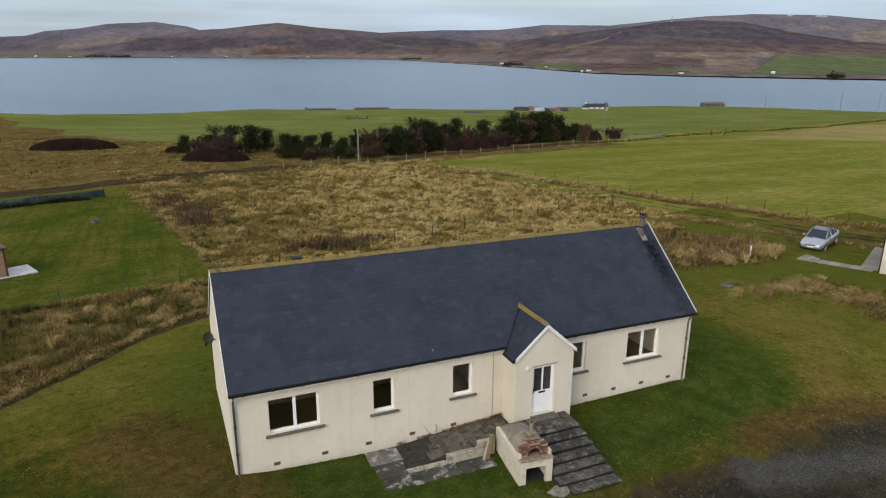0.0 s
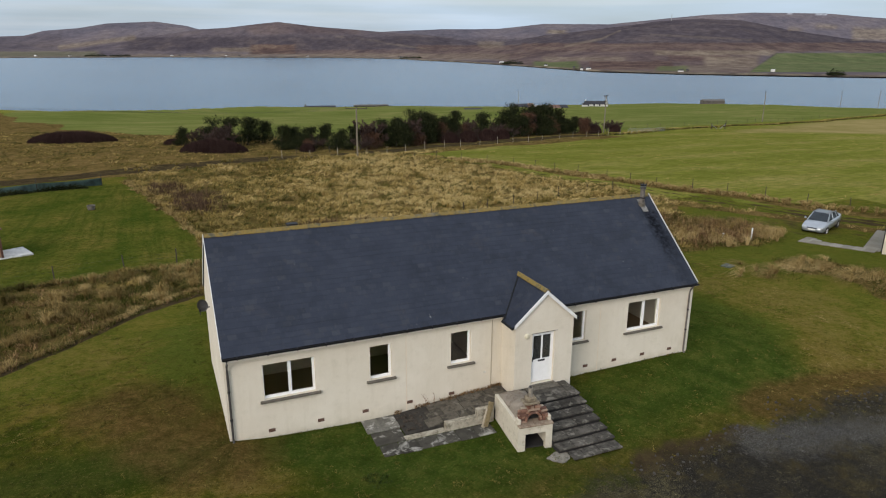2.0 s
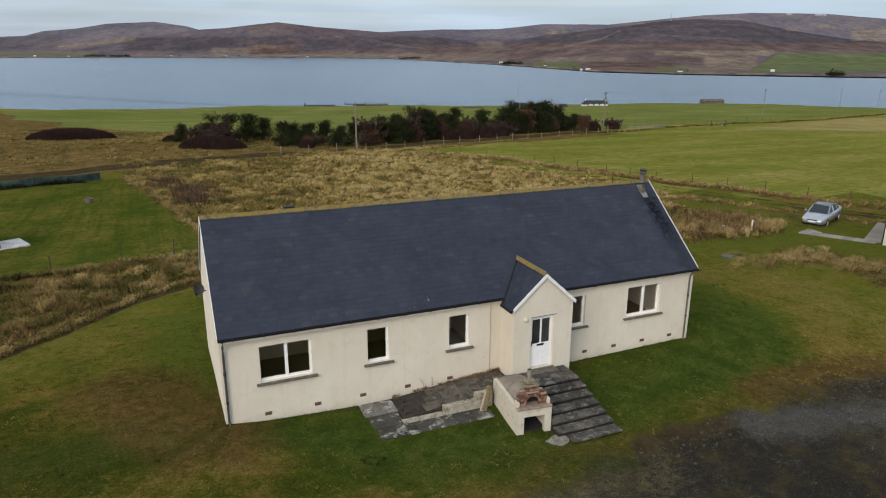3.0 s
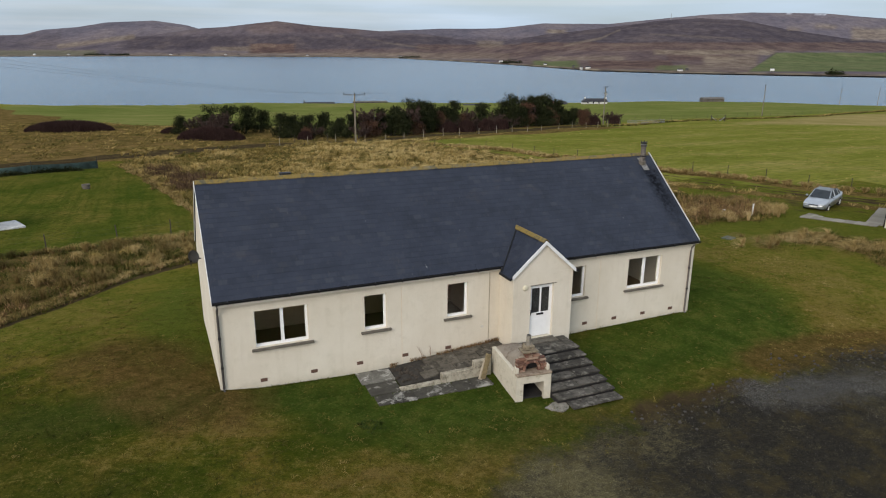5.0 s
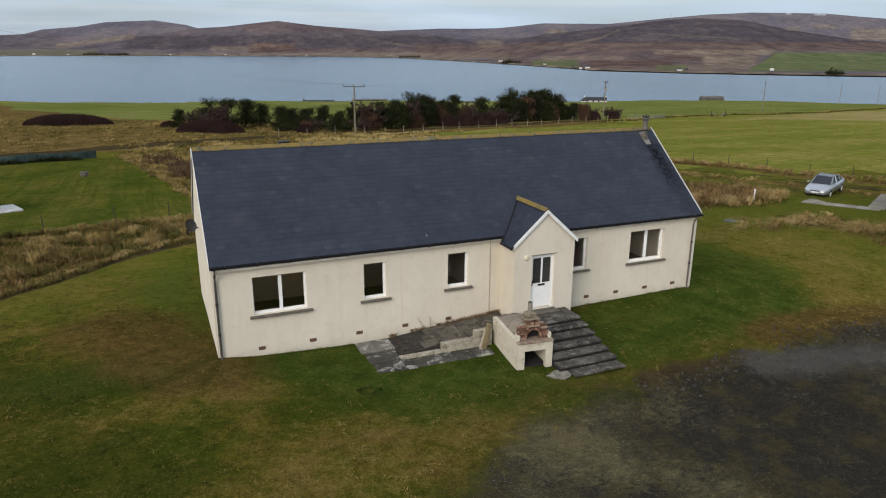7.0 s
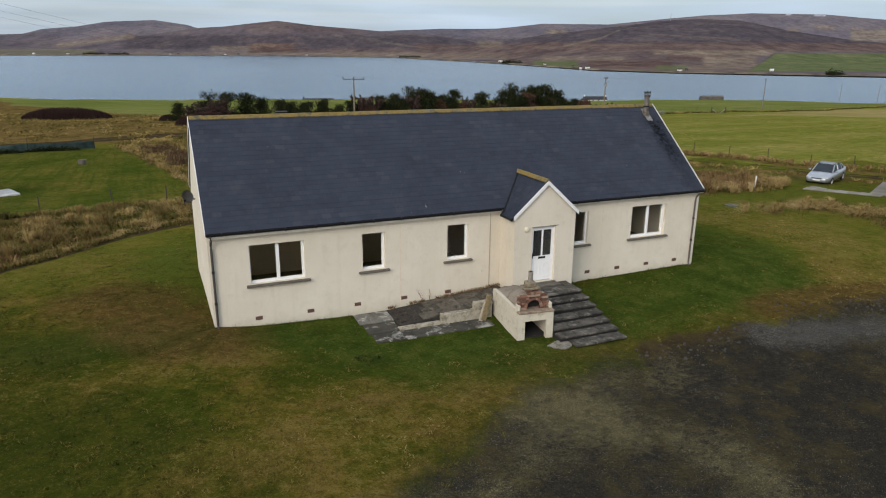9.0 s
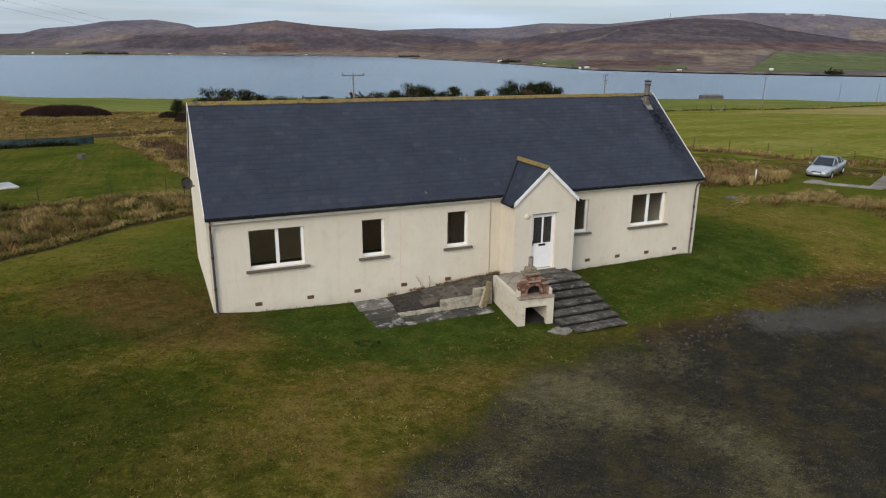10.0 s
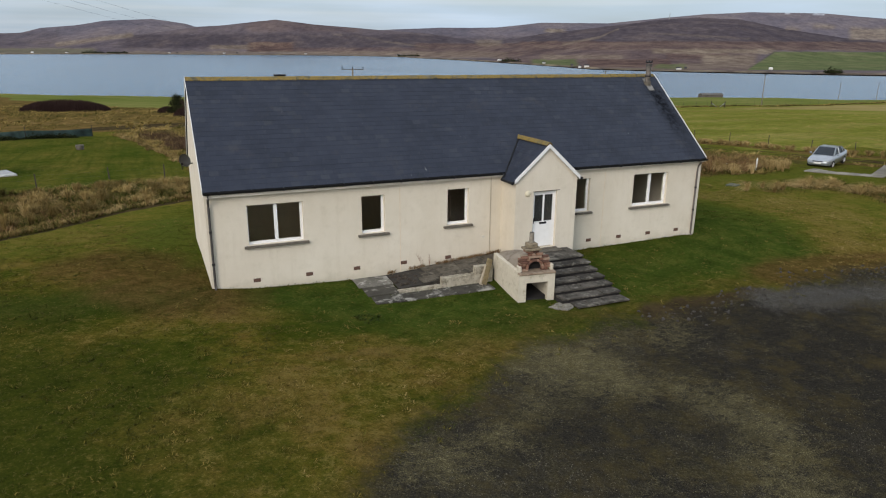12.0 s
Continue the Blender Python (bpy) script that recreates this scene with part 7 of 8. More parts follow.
for k in range(150):
    x = rock_rng.uniform(11.5, 24)
    y = float(front_of_grit(x)) + rock_rng.gauss(-0.25, 0.45)
    s = rock_rng.uniform(0.02, 0.065)
    turn = pose(x, y, high(x, y) + s * 0.2, rock_rng.uniform(0, 90), rock_rng.uniform(0, 90), rock_rng.uniform(0, 180)) @ Matrix.Diagonal((s * 1.3, s, s * 0.7, 1))
    made = bmesh.ops.create_icosphere(rocks, subdivisions=1, radius=1, matrix=turn)
tagged(part("loose_stones", rocks, plain("dark_clods", (0.045, 0.040, 0.033), 0.95, var=0.4, scale=3)), "dark clods and stones along the drive's edge", "stones", kind="stuff")
turf("side_grass", "green grass beside the house", (22, 44, -6, 24), 60000, lambda w, x, y: (1 - w["gravel"]) * (1 - w["rough"]) * (1 - w["mud"]) * np.clip(0.3 + 1.4 * fleece(x, y, 0.6, 6), 0.2, 1), (0.03, 0.07), (0.018, 0.032), (0.7, 1.25), LAWN, clump=0.6)
bx, by = scatter(-9.5, 2.5, 9, 23, 230)
ok = (by > lawn_edge(bx) + 0.9) & (by < fence_line(bx) - 1.0) & (grass_rng.random(230) < np.where(bx > -7.5, 0.62, 0.25))
bx, by = bx[ok], by[ok]
mops("bank_tussocks", "pale arching mop-headed tussock grass on the bank", bx, by, grass_rng.uniform(0.5, 0.85, len(bx)), grass_rng.uniform(0.4, 0.7, len(bx)), 150, (0.007, 0.015), STRAWPALE, bank_tone(bx, by) + grass_rng.uniform(0.0, 0.26, len(bx)) - 0.06 * (bx < -7), 0.15)
bx, by = strewn([(-26, 1.8), (-8, 8.6), (-5.3, 12.1), (-2.5, 15.4), (0.3, 17.3), (3, 18)], 0.30, 0.10)
mops("bank_edge_tussocks", "pale grass hanging over the lawn's edge", bx, by, grass_rng.uniform(0.20, 0.36, len(bx)), grass_rng.uniform(0.22, 0.42, len(bx)), 50, (0.012, 0.024), STRAWPALE, bank_tone(bx, by) + grass_rng.uniform(-0.05, 0.12, len(bx)) + 0.16 * smoothstep(-9, -4, bx))
bx, by = strewn([(-30, 20.4), (-10.2, 20.8), (0.8, 22.9), (5, 23.5)], 0.34, 0.12)
mops("bank_fence_tussocks", "brown and straw grass along the fence", bx, by, grass_rng.uniform(0.30, 0.55, len(bx)), grass_rng.uniform(0.25, 0.45, len(bx)), 50, (0.012, 0.024), STRAWPALE, bank_tone(bx, by) + grass_rng.uniform(-0.10, 0.10, len(bx)) + 0.12 * smoothstep(-9, -4, bx))
turf("bank_grass", "green and brown grass between the tussocks", (-26, 5, 6, 24), 78000, lambda w, x, y: w["rough"], (0.14, 0.34), (0.018, 0.032), (0.5, 1.1), GREENTUFT, clump=0.9)
turf("bank_straw", "dull straw-coloured grass on the bank", (-26, 5, 6, 24), 700, lambda w, x, y: w["rough"] * smoothstep(0.50, 0.66, fleece(x, y, 1.7, 12)), (0.22, 0.48), (0.016, 0.028), (0.75, 1.2), STRAWPALE, 16, 0.2, 0.3, lambda x, y: bank_tone(x, y) - 0.06)
turf("bank_dead_grass", "brown dead grass on the bank", (-26, 5, 6, 24), 1500, lambda w, x, y: w["rough"] * (fleece(x, y, 2.4, 9) > 0.55), (0.2, 0.45), (0.018, 0.032), (0.6, 1.1), DOCK, 12, 0.25)
turf("meadow_tussocks", "bleached rough meadow grass in wind-laid tufts", (-6, 47, 12, 78), 9500, lambda w, x, y: w["rough"] * np.clip(0.15 + 1.5 * (fleece(x, y, 1.5, 1) - 0.22) - 0.45 * smoothstep(27, 20, y + 0.3 * (x - 10)) - 0.6 * smoothstep(1.3, 0.6, np.hypot((x - 1.6) / 2.4, (y - 47.0) / 8.0)), 0.05, 1), (0.32, 0.66), (0.026, 0.050), (1.1, 1.36), STRAW, 17, 0.22, 0.9, meadow_tone)
turf("meadow_grass", "dull green grass low in the meadow", (-6, 47, 12, 78), 90000, lambda w, x, y: w["rough"] * np.clip(0.25 + 1.8 * (fleece(x, y, 4.0, 7) - 0.35) + 0.5 * smoothstep(32, 22, y + 0.2 * x), 0.06, 1), (0.17, 0.40), (0.026, 0.045), (0.6, 1.15), mat_blades("meadow_green", [(0.28, (0.036, 0.046, 0.007)), (0.5, (0.088, 0.088, 0.016)), (0.7, (0.165, 0.140, 0.040))]), clump=1.1)
turf("far_tussocks", "brown and bleached rough grass beyond the lane", (-75, 34, 64, 150), 10000, lambda w, x, y: w["rough"] * np.clip(1.5 * (fleece(x, y, 2.6, 1) - 0.15), 0.05, 1), (0.28, 0.55), (0.05, 0.09), (1.1, 1.36), STRAW, 8, 0.45, 0.8, lambda x, y: 0.40 + 0.45 * (fleece(x, y * 1.8, 9.0, 2) - 0.5) + 0.35 * (fleece(x, y * 2, 2.2, 7) - 0.5))
turf("verge_tussocks", "straw-coloured long grass along the track", (30, 66, 6, 72), 3000, lambda w, x, y: w["rough"] * (along(TRACK, x, y) < 6) * np.clip(1.6 * (fleece(x, y, 1.6, 5) - 0.2), 0.05, 1), (0.35, 0.7), (0.022, 0.04), (0.8, 1.25), STRAWPALE, 13, 0.16, 0.5, lambda x, y: 0.48 + 0.5 * (fleece(x, y, 2.0, 4) - 0.5))
bx, by = strewn([(1.7, 26.0), (1.2, 28.7), (-0.9, 40.9), (-3.8, 57.9), (-4.8, 64)], 0.22, 0.28)
mops("garden_edge_grass", "straw-coloured grass along the edge of the mown garden", bx + 0.35, by, grass_rng.uniform(0.2, 0.4, len(bx)), grass_rng.uniform(0.25, 0.5, len(bx)), 34, (0.02, 0.04), STRAWPALE, 0.46 + 0.4 * (fleece(bx, by, 1.6, 4) - 0.5))
a, r = grass_rng.uniform(0, 2 * np.pi, 210), np.sqrt(grass_rng.random(210))
bx, by = 36.6 + 5.4 * r * np.cos(a) - 1.2 * r * np.sin(a), 18.0 + 4.8 * r * np.sin(a)
ok = fleece(bx, by, 2.4, 19) > 0.38
bx, by = bx[ok], by[ok]
mops("dock_tussocks", "pale arching tussocks among the dead docks", bx, by, grass_rng.uniform(0.40, 0.95, len(bx)), grass_rng.uniform(0.45, 0.9, len(bx)), 70, (0.014, 0.028), STRAWPALE, 0.32 + 0.34 * smoothstep(19, 14, by) + 0.7 * (fleece(bx, by, 1.8, 4) - 0.5), -0.5)
bx, by = strewn([(31.2, 7.6), (33.8, 7.9), (35.9, 7.4), (36.5, 5.2), (36.4, 2.2), (39, -6)], 0.19, 1.05)
mops("yard_tussocks", "long straw grass in the ditch by the garden", bx, by, grass_rng.uniform(0.25, 0.60, len(bx)), grass_rng.uniform(0.5, 1.0, len(bx)), 64, (0.012, 0.024), STRAWPALE, 0.60 + 0.6 * (fleece(bx, by, 1.6, 4) - 0.5), -1.1)
bx, by = strewn([(36, 64), (39.2, 60.2), (42.5, 54.6), (45.0, 48.4), (48.6, 38.5), (52.2, 30.3), (55.6, 22.8), (59.6, 15), (63.6, 8)], 0.26, 0.35)
mops("fence_tussocks", "straw-coloured long grass along the pasture fence", bx, by, grass_rng.uniform(0.35, 0.65, len(bx)), grass_rng.uniform(0.35, 0.7, len(bx)), 50, (0.022, 0.042), STRAWPALE, 0.55 + 0.4 * (fleece(bx, by, 2.6, 4) - 0.5), -0.3)
bx, by = scatter(-5, 46, 17, 76, 3200)
w = zones(bx, by)
ok = grass_rng.random(3200) < w["rough"] * np.clip(0.25 + 1.5 * (fleece(bx, by, 2.6, 1) - 0.3), 0.05, 1) * (bx < np.interp(by, (17, 30, 60, 76), (30, 42, 38, 30)))
bx, by = bx[ok], by[ok]
mops("meadow_mops", "wind-laid tussocks of bleached meadow grass", bx, by, grass_rng.uniform(0.35, 0.6, len(bx)), grass_rng.uniform(0.5, 0.95, len(bx)), 24, (0.035, 0.065), STRAW, meadow_tone(bx, by) + 0.01, 0.7)
for off, tone0, lab in ((0.5, 0.46, "straw-coloured grass along the bank of the lane"), (-1.5, 0.20, "dark rank grass on the far side of the lane")):
    bx, by = strewn([(84, 98.3 + off), (110, 107 + off), (171, 125 + off), (257, 157 + off), (330, 176 + off)], 0.5, 0.35)
    mops("lane_bank_grass", lab, bx, by, grass_rng.uniform(0.18, 0.5, len(bx)), grass_rng.uniform(0.4, 0.8, len(bx)), 9, (0.12, 0.20), STRAW, tone0 + 0.5 * (fleece(bx, by, 6.0, 4) - 0.5), 0.2)
turf("dock_stalks", "tan and brown dead dock stalks", (29, 46, 10, 27), 3600, lambda w, x, y: w["rough"] * np.clip(1.3 - np.hypot(x - 37.0, y - 18.8) / 5.5, 0, 1) * smoothstep(0.36, 0.55, fleece(x, y, 1.5, 11)), (0.5, 1.2), (0.014, 0.028), (0.3, 1.0), DOCK, 13, 0.22)
turf("yard_green", "green grass under the dead weeds", (29, 46, -10, 27), 34000, lambda w, x, y: w["rough"], (0.15, 0.38), (0.02, 0.04), (0.5, 1.1), GREENTUFT, clump=0.9)
turf("dead_weeds", "dark dead weed stalks at the edge of the meadow", (-5, 28, 22, 62), 16000, lambda w, x, y: np.clip(1.25 - np.minimum(np.minimum(np.hypot((x - 2.0) / 2.2, (y - 45.0) / 6.0), np.hypot((x + 0.6) / 1.8, (y - 54.0) / 4.0)), np.hypot((x - 10.5) / 4.5, (y - 29.6) / 1.6)), 0, 1) * (fleece(x, y, 1.1, 2) > 0.38), (0.5, 1.2), (0.016, 0.03), (0.2, 0.7), WEED, 10, 0.3)
turf("pasture_grass", "grazed yellow-green pasture grass", (34, 130, 12, 110), 90000, lambda w, x, y: w["field"] * (1 - w["rough"]) * (1 - w["mud"]) * np.clip(1.4 * (fleece(x, y * 2.2, 2.6, 6) - 0.15), 0.05, 1) * (x < 60 + 0.7 * y), (0.07, 0.15), (0.04, 0.075), (1.0, 1.35), mat_blades("pasture_blades", [(0.28, (0.095, 0.112, 0.016)), (0.48, (0.135, 0.140, 0.024)), (0.7, (0.25, 0.205, 0.070))], big=0.2))
turf("pasture_tufts", "tan seeding tufts scattered over the pasture", (36, 150, 24, 125), 6000, lambda w, x, y: w["field"] * (1 - w["rough"]) * (1 - w["mud"]) * smoothstep(0.45, 0.68, fleece(x, y * 2.6, 3.5, 16)) * (x < 70 + 0.75 * y), (0.10, 0.20), (0.035, 0.06), (1.0, 1.35), STRAW, 5, 0.25, 0.6, lambda x, y: 0.5 + 0.4 * (fleece(x, y, 6.0, 4) - 0.5))
turf("mown_grass", "mown lawn grass of the neighbouring garden", (-24, 4, 21, 64), 55000, lambda w, x, y: w["mown"] * np.clip(0.3 + 1.3 * fleece(x, y, 1.0, 6), 0.2, 1), (0.03, 0.07), (0.025, 0.045), (0.5, 1.1), mat_blades("mown_blades", [(0.32, (0.034, 0.052, 0.008)), (0.48, (0.068, 0.080, 0.013)), (0.66, (0.130, 0.112, 0.026))], big=0.25))
BARK = plain("dark_bark", (0.060, 0.050, 0.042), 0.95, var=0.3, scale=4)
PINE = mat_blades("dark_pine_needles", [(0.25, (0.009, 0.012, 0.006)), (0.48, (0.018, 0.022, 0.009)), (0.7, (0.042, 0.046, 0.018))])
PINEBROWN = mat_blades("browned_needles", [(0.2, (0.045, 0.024, 0.015)), (0.5, (0.085, 0.045, 0.028)), (0.8, (0.13, 0.075, 0.045))])
TWIG = mat_blades("bare_brown_twigs", [(0.2, (0.030, 0.020, 0.016)), (0.5, (0.052, 0.034, 0.028)), (0.8, (0.085, 0.055, 0.045))])
WILLOW = mat_blades("dark_red_willow_twigs", [(0.25, (0.024, 0.014, 0.013)), (0.5, (0.040, 0.023, 0.020)), (0.75, (0.070, 0.041, 0.034))])


def flecks(centres, size, flat=0.5, slim=1.0):
    """Small leaf clumps: crossed slips of random turn at the given places."""
    n = len(centres)
    d = grass_rng.normal(size=(n, 3))
    d[:, 2] *= flat
    d /= np.linalg.norm(d, axis=1, keepdims=True)
    e = np.cross(d, grass_rng.normal(size=(n, 3)))
    e /= np.linalg.norm(e, axis=1, keepdims=True) + 1e-6
    s = (size * grass_rng.uniform(0.5, 1.3, n))[:, None]
    e = e * slim
    v = np.stack([centres - d * s - e * s * 0.18, centres - d * s * 0.1 + e * s * 0.38, centres + d * s, centres - d * s * 0.2 - e * s * 0.40], 1).reshape(-1, 3)
    k = (np.arange(n) * 4)[:, None]
    return v, np.concatenate([k + [[0, 1, 2]], k + [[0, 2, 3]]], 1).reshape(-1, 3)


def tree(x, y, h, spread, kind, label, seed, name="tree"):
    """A wind-shorn tree: tapered trunk, limbs, and a ragged crown."""
    r = random.Random(seed)
    z = high(x, y)
    thing = empty(name, pose(x, y, z), label, name.replace("_", " "), "shelter belt")
    bm = bmesh.new()
    lean = 0.10 * h
    tube(bm, [(0, 0, -0.3), (lean * 0.2, 0, h * 0.35), (lean * 0.6, 0, h * 0.7), (lean, 0, h * 0.95)], (0.035 * h, 0.028 * h, 0.016 * h, 0.004 * h), 7)
    ends = []
    for k in range(15 if kind == "bare" else 17):
        t = r.uniform(0.03, 0.9)
        a = r.uniform(0, 2 * math.pi)
        reach = spread * (1.05 - 0.75 * t) * r.uniform(0.6, 1.15) if kind != "bare" else spread * r.uniform(0.5, 1.0)
        up = h * r.uniform(0.06, 0.2) if kind != "bare" else h * r.uniform(0.25, 0.5)
        p0 = Vector((lean * t * 0.9, 0, h * t * (0.6 if kind == "bare" else 1)))
        p1 = p0 + Vector((math.cos(a) * reach + lean * 0.6, math.sin(a) * reach, up))
        tube(bm, [p0, p0.lerp(p1, 0.5) + Vector((0, 0, -0.02 * h)), p1], (0.012 * h, 0.008 * h, 0.002 * h), 4)
        ends.append((p0, p1))
        if kind == "bare":
            for q in range(7):
                s0 = p0.lerp(p1, r.uniform(0.3, 1.0))
                s1 = s0 + Vector((r.uniform(-0.5, 0.6) * spread * 0.5, r.uniform(-0.5, 0.5) * spread * 0.5, r.uniform(0.05, 0.22) * h))
                tube(bm, [s0, s1], (0.005 * h, 0.0015 * h), 3)
                ends.append((s0, s1))
    part("trunk", bm, BARK, thing, "dark trunk with limbs")
    pts = []
    if kind == "bare":
        for p0, p1 in ends:
            for q in range(14):
                pts.append(p0.lerp(p1, r.uniform(0.4, 1.05)) + Vector((r.gauss(0, 0.16), r.gauss(0, 0.16), r.gauss(0, 0.16))) * (h / 5))
        v, f = flecks(np.array([tuple(p) for p in pts]), 0.05 * h, 1.6)
        part_name, mat = "crown", TWIG
    else:
        for p0, p1 in ends:
            for q in range(190):
                t = r.random() ** 0.6
                w = spread * 0.27 * (1.15 - 0.5 * t)
                pts.append(p0.lerp(p1, t) + Vector((r.gauss(0, w), r.gauss(0, w), r.gauss(0, w * 0.62) + 0.04 * h)))
        for q in range(420):
            t = r.random()
            w = spread * 0.36 * (1.1 - t)
            pts.append(Vector((lean * t + r.gauss(0, w), r.gauss(0, w), h * (0.12 + 0.86 * t))))
        for q in range(260):
            a = r.uniform(0, 2 * math.pi)
            w = spread * 0.75 * math.sqrt(r.random())
            pts.append(Vector((w * math.cos(a), w * math.sin(a), h * 0.36 * r.random())))
        pts = [p for p in pts if p.z > 0.02]
        v, f = flecks(np.array([tuple(p) for p in pts]), 0.070 * h ** 0.8, 2.2, 0.55)
        part_name, mat = "crown", PINEBROWN if kind == "brown" else PINE
    fast(part_name, v, f, mat, thing)
    return thing


EVERGREEN = "dark green wind-shorn conifer in the shelter belt"
BAREONE = "bare brown deciduous tree in the shelter belt"
BROWNED = "conifer with browned dead needles in the shelter belt"
clump_trees = [
    (8.8, 91.2, 4.4, 2.3, "bare"), (6.6, 91.0, 3.6, 1.8, "bare"), (3.2, 102, 3.2, 1.5, "pine"), (7.5, 96, 5.2, 2.4, "pine"), (10.2, 97, 5.4, 2.3, "pine"), (13.6, 100, 5.0, 2.2, "pine"), (16.6, 103, 4.4, 2.0, "pine"), (5.5, 98, 4.2, 2.0, "bare"),
    (17.6, 90, 4.0, 1.7, "pine"), (19.8, 91.5, 4.3, 1.9, "pine"), (22.0, 90, 4.2, 1.8, "pine"), (24.6, 91, 4.7, 1.7, "pine"), (27.2, 90, 3.8, 1.6, "pine"), (21.0, 86.5, 2.2, 1.1, "brown"),
]
belt_trees = [
    (27.5, 85, 4.6, 1.6, "pine"), (29.8, 85.5, 5.4, 2.2, "bare"), (32.2, 87, 5.8, 2.4, "bare"), (34.0, 90, 5.6, 2.0, "pine"), (36.6, 89, 6.2, 2.3, "pine"), (38.6, 88, 5.6, 2.5, "bare"), (40.2, 91.5, 6.9, 2.6, "pine"), (43.0, 93, 7.2, 2.6, "pine"), (45.0, 94, 5.6, 2.2, "pine"),
]
lane_trees = [
    (47.6, 95.5, 5.6, 2.0, "pine"), (50.8, 97, 6.4, 2.0, "pine"), (49.4, 93.6, 3.0, 1.6, "bare"), (53.0, 96, 5.0, 1.9, "bare"), (54.6, 95.0, 3.2, 1.7, "bare"), (57.6, 99, 6.0, 2.3, "pine"), (58.6, 96.5, 3.4, 1.7, "bare"),
]
high_trees = [
    (61.8, 99, 6.6, 2.5, "pine"), (64.6, 100, 7.8, 2.8, "pine"), (67.2, 99, 6.6, 1.8, "brown"), (69.0, 101.5, 8.0, 2.6, "pine"), (71.8, 102.5, 8.2, 2.9, "pine"), (74.6, 103, 8.0, 2.8, "pine"), (77.2, 104, 7.0, 2.4, "pine"), (72.6, 99.5, 4.0, 2.0, "pine"), (79.6, 104.5, 4.6, 2.0, "pine"),
    (82.6, 105, 4.6, 1.6, "pine"), (85.4, 105.5, 5.2, 1.9, "bare"), (88.2, 106, 3.8, 1.7, "bare"), (93.0, 107, 3.4, 1.6, "bare"), (96.4, 108, 3.0, 1.4, "bare"), (63.0, 96.8, 3.2, 1.8, "bare"), (46.8, 92.6, 2.6, 1.5, "bare"),
]
trees = clump_trees + belt_trees + lane_trees + high_trees
fill_rng = random.Random(77)
belt = sorted((q for q in trees if q[0] > 17 and q[2] > 3.9), key=lambda q: q[0])
for p, q in zip(belt, belt[1:]):
    if q[0] - p[0] < 5:
        trees.append(((p[0] + q[0]) / 2 + fill_rng.uniform(-0.5, 0.5), (p[1] + q[1]) / 2 - fill_rng.uniform(0.4, 2.0), (p[2] + q[2]) / 2 * fill_rng.uniform(0.55, 0.85), 1.9, fill_rng.choice(("pine", "pine", "bare", "brown"))))
for k, (x, y, h, spread, kind) in enumerate(trees):
    tree(x, y, h * (0.82 if x < 18 else 0.74 if x < 58 else 0.69), spread * 1.0, kind, {"pine": EVERGREEN, "bare": BAREONE, "brown": BROWNED}[kind], 100 + k)


def willow(x, y, half, deep, h, label, seed, turn=0.0):
    """A dense low dome of thin upright twigs."""
    n = 5000 if half < 4 else 17000
    u = grass_rng.uniform(-1, 1, n)
    v = grass_rng.uniform(-1, 1, n)
    ok = u * u + v * v < 1
    u, v = u[ok], v[ok]
    px, py = x + u * half, y + v * deep
    dome = h * np.sqrt(np.clip(1 - (u * u + v * v), 0, 1)) ** 1.15 * grass_rng.uniform(0.90, 1.04, len(u)) + 0.12
    vv, ff = blades(px, py, dome, np.full(len(u), 0.10 if half < 4 else 0.065), grass_rng.uniform(0.05, 0.30, len(u)))
    ob = fast("willow_thicket", vv, ff, WILLOW)
    return tagged(ob, label, "thicket", kind="stuff")


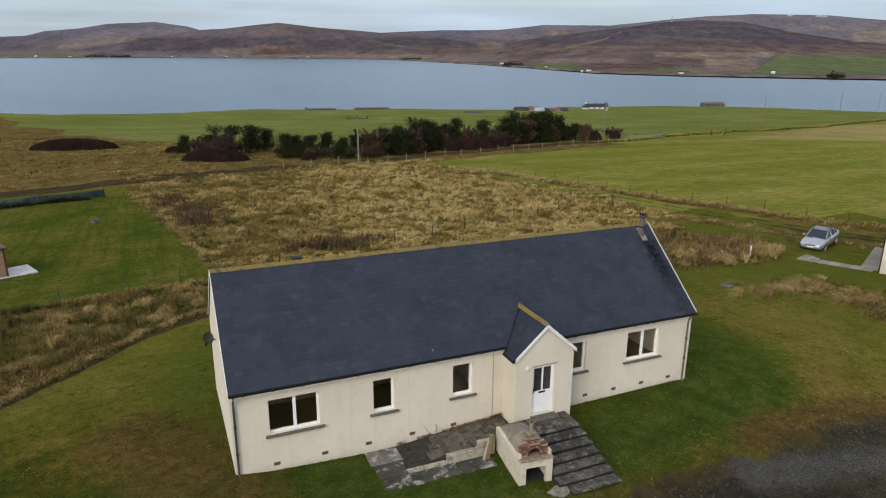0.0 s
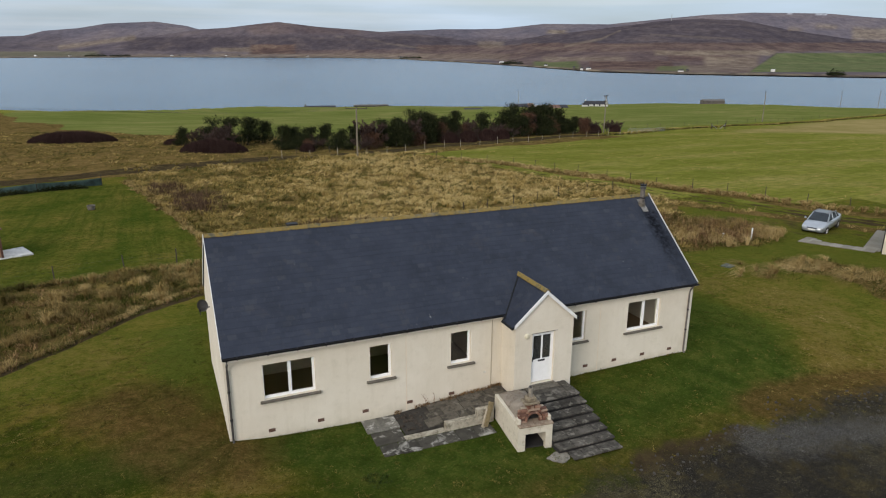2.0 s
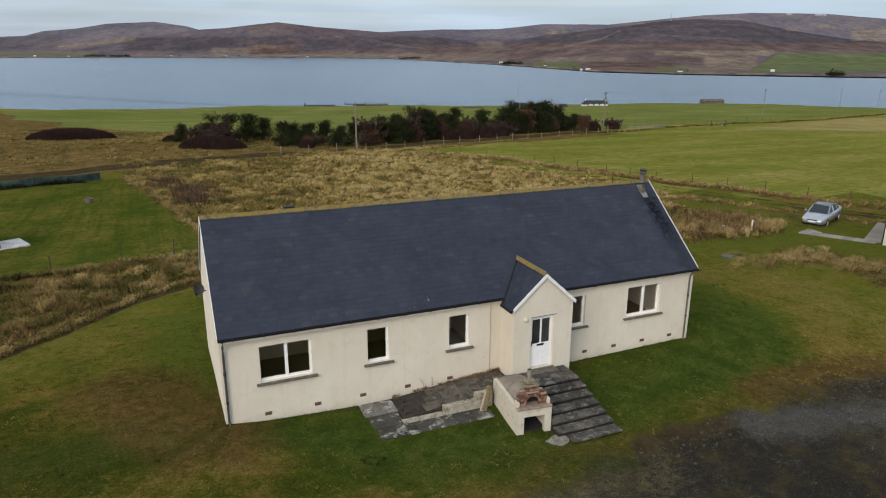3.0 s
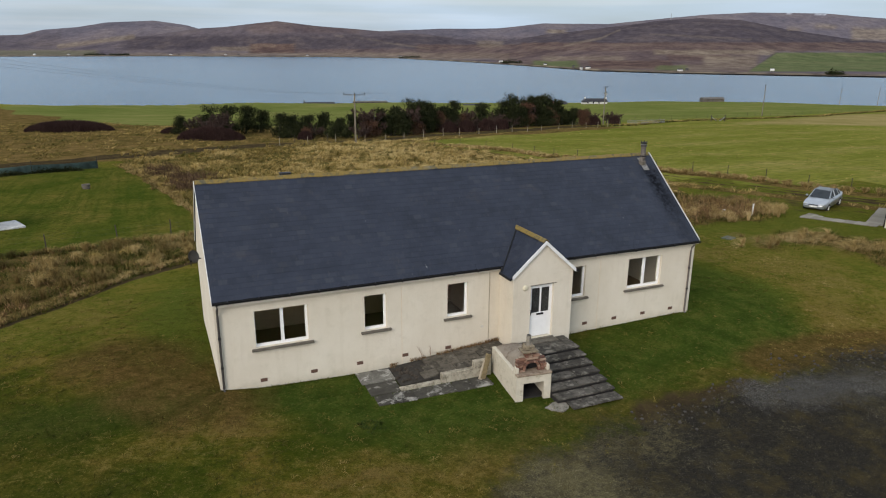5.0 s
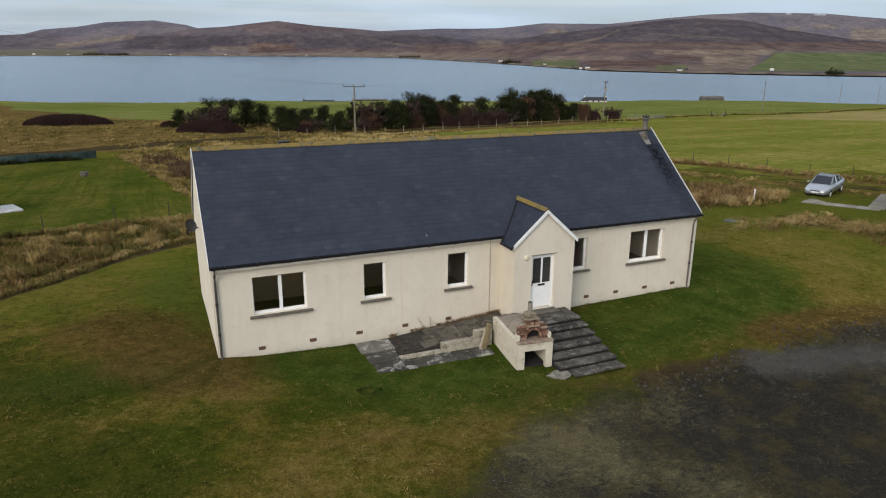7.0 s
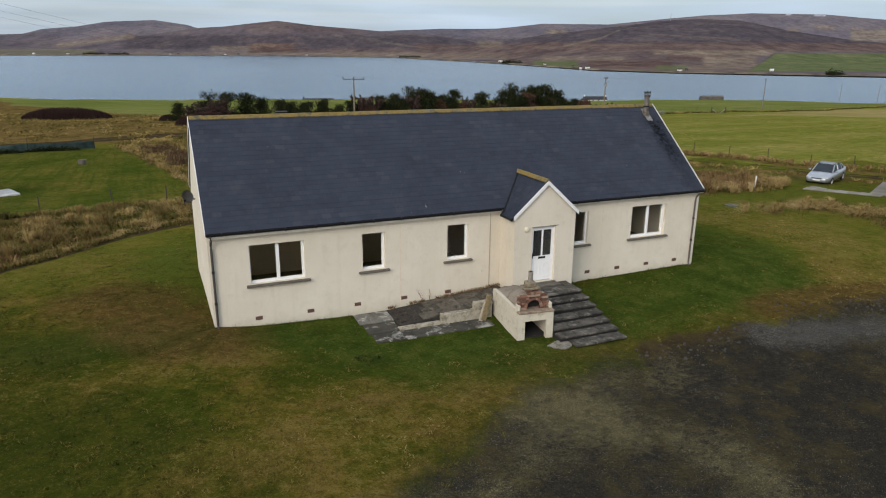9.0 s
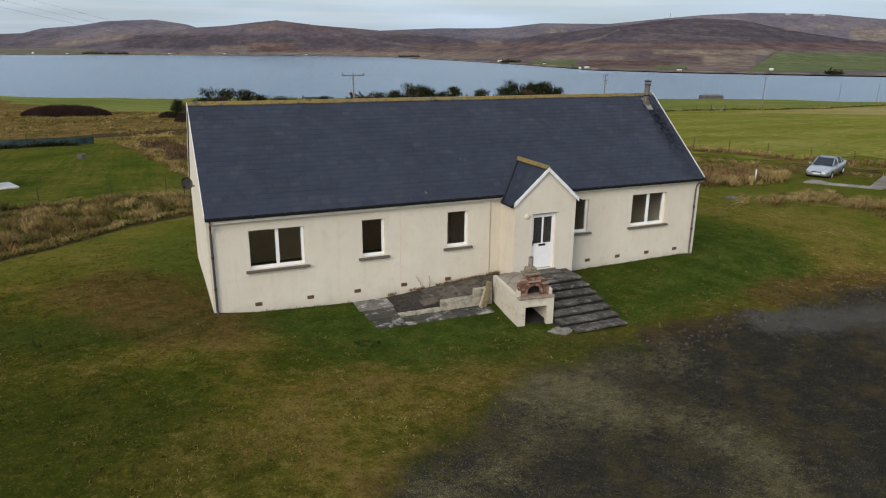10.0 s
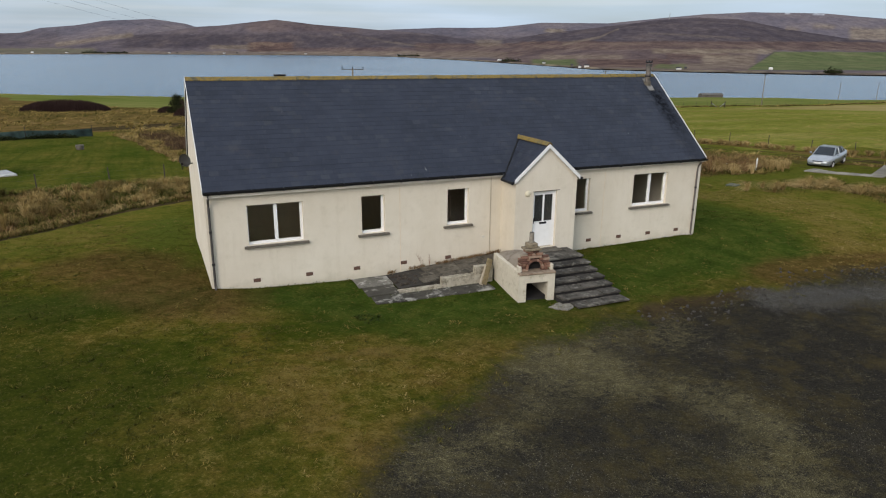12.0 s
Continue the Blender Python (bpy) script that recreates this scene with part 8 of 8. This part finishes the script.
willow(-14.3, 117.0, 7.2, 2.8, 2.3, "smooth dark red-brown willow thicket in rough grass", 1)
willow(7.2, 88.5, 5.0, 2.4, 2.2, "dark red-brown willow thicket before the conifers", 2)
willow(2.0, 104.5, 1.7, 0.9, 1.1, "small reddish willow patch in rough grass", 3)
for k, (x, y, half, h, name) in enumerate(((20.8, 85.6, 1.2, 1.5, "small"), (47.5, 91.0, 1.7, 2.1, "bare"), (51.5, 92.2, 1.8, 2.4, "bare"), (56.2, 93.6, 1.9, 2.5, "bare"), (59.8, 94.6, 1.6, 2.2, "bare"), (88.0, 104.6, 1.6, 2.0, "bare"), (94.5, 106.2, 1.5, 1.8, "bare"))):
    willow(x, y, half, half * 0.7, h, "bare reddish-brown shrub at the foot of the conifers", k, 0.0)
for k, (a, b) in enumerate(((-20.0, 55.2), (-15.4, 56.9), (-10.6, 59.2), (-25.5, 53.1))):
    n = 1500
    t = grass_rng.uniform(-1, 1, n)
    px = a + t * 2.3 + grass_rng.normal(0, 0.1, n)
    py = b + t * 0.95 - 0.35 + grass_rng.normal(0, 0.22, n)
    c = np.stack([px, py, land(px, py) + np.abs(grass_rng.normal(0, 0.22, n)) * (1 - t * t * 0.6)], 1)
    v, f = flecks(c, 0.11)
    hedge = fast("hedge_plant", v, f, PINE)
    tagged(hedge, "low dark green hedge plants at the foot of the netting", "hedge", kind="stuff")
for u, depth, half in ((172, 2600, 40), (215, 2630, 38), (725, 2530, 45), (1478, 1305, 16), (905, 1900, 30)):
    x, y = toward(u, depth)
    n = 900
    c = np.stack([x + grass_rng.uniform(-half, half, n) * math.cos(AZ0), y - grass_rng.uniform(-half, half, n) * math.sin(AZ0) + grass_rng.uniform(-8, 8, n), np.zeros(n)], 1)
    base = float(hills(np.array(float(u)), np.array(float(depth))))
    c[:, 2] = base + np.abs(grass_rng.normal(0, 1.0, n)) * (1.2 + 7.0 * fleece(c[:, 0], c[:, 1], 14.0, 3) ** 2)
    v, f = flecks(c, 1.8)
    wood = fast("far_wood", v, f, PINE)
    tagged(wood, "dark clump of trees on the far shore", "wood", kind="stuff")

# slates that can be told apart, last
for item in near_slates:
    m, under = item if isinstance(item, tuple) else (item, roof)
    ob = link("slate", slate_mesh, None, under)
    ob.matrix_basis = m
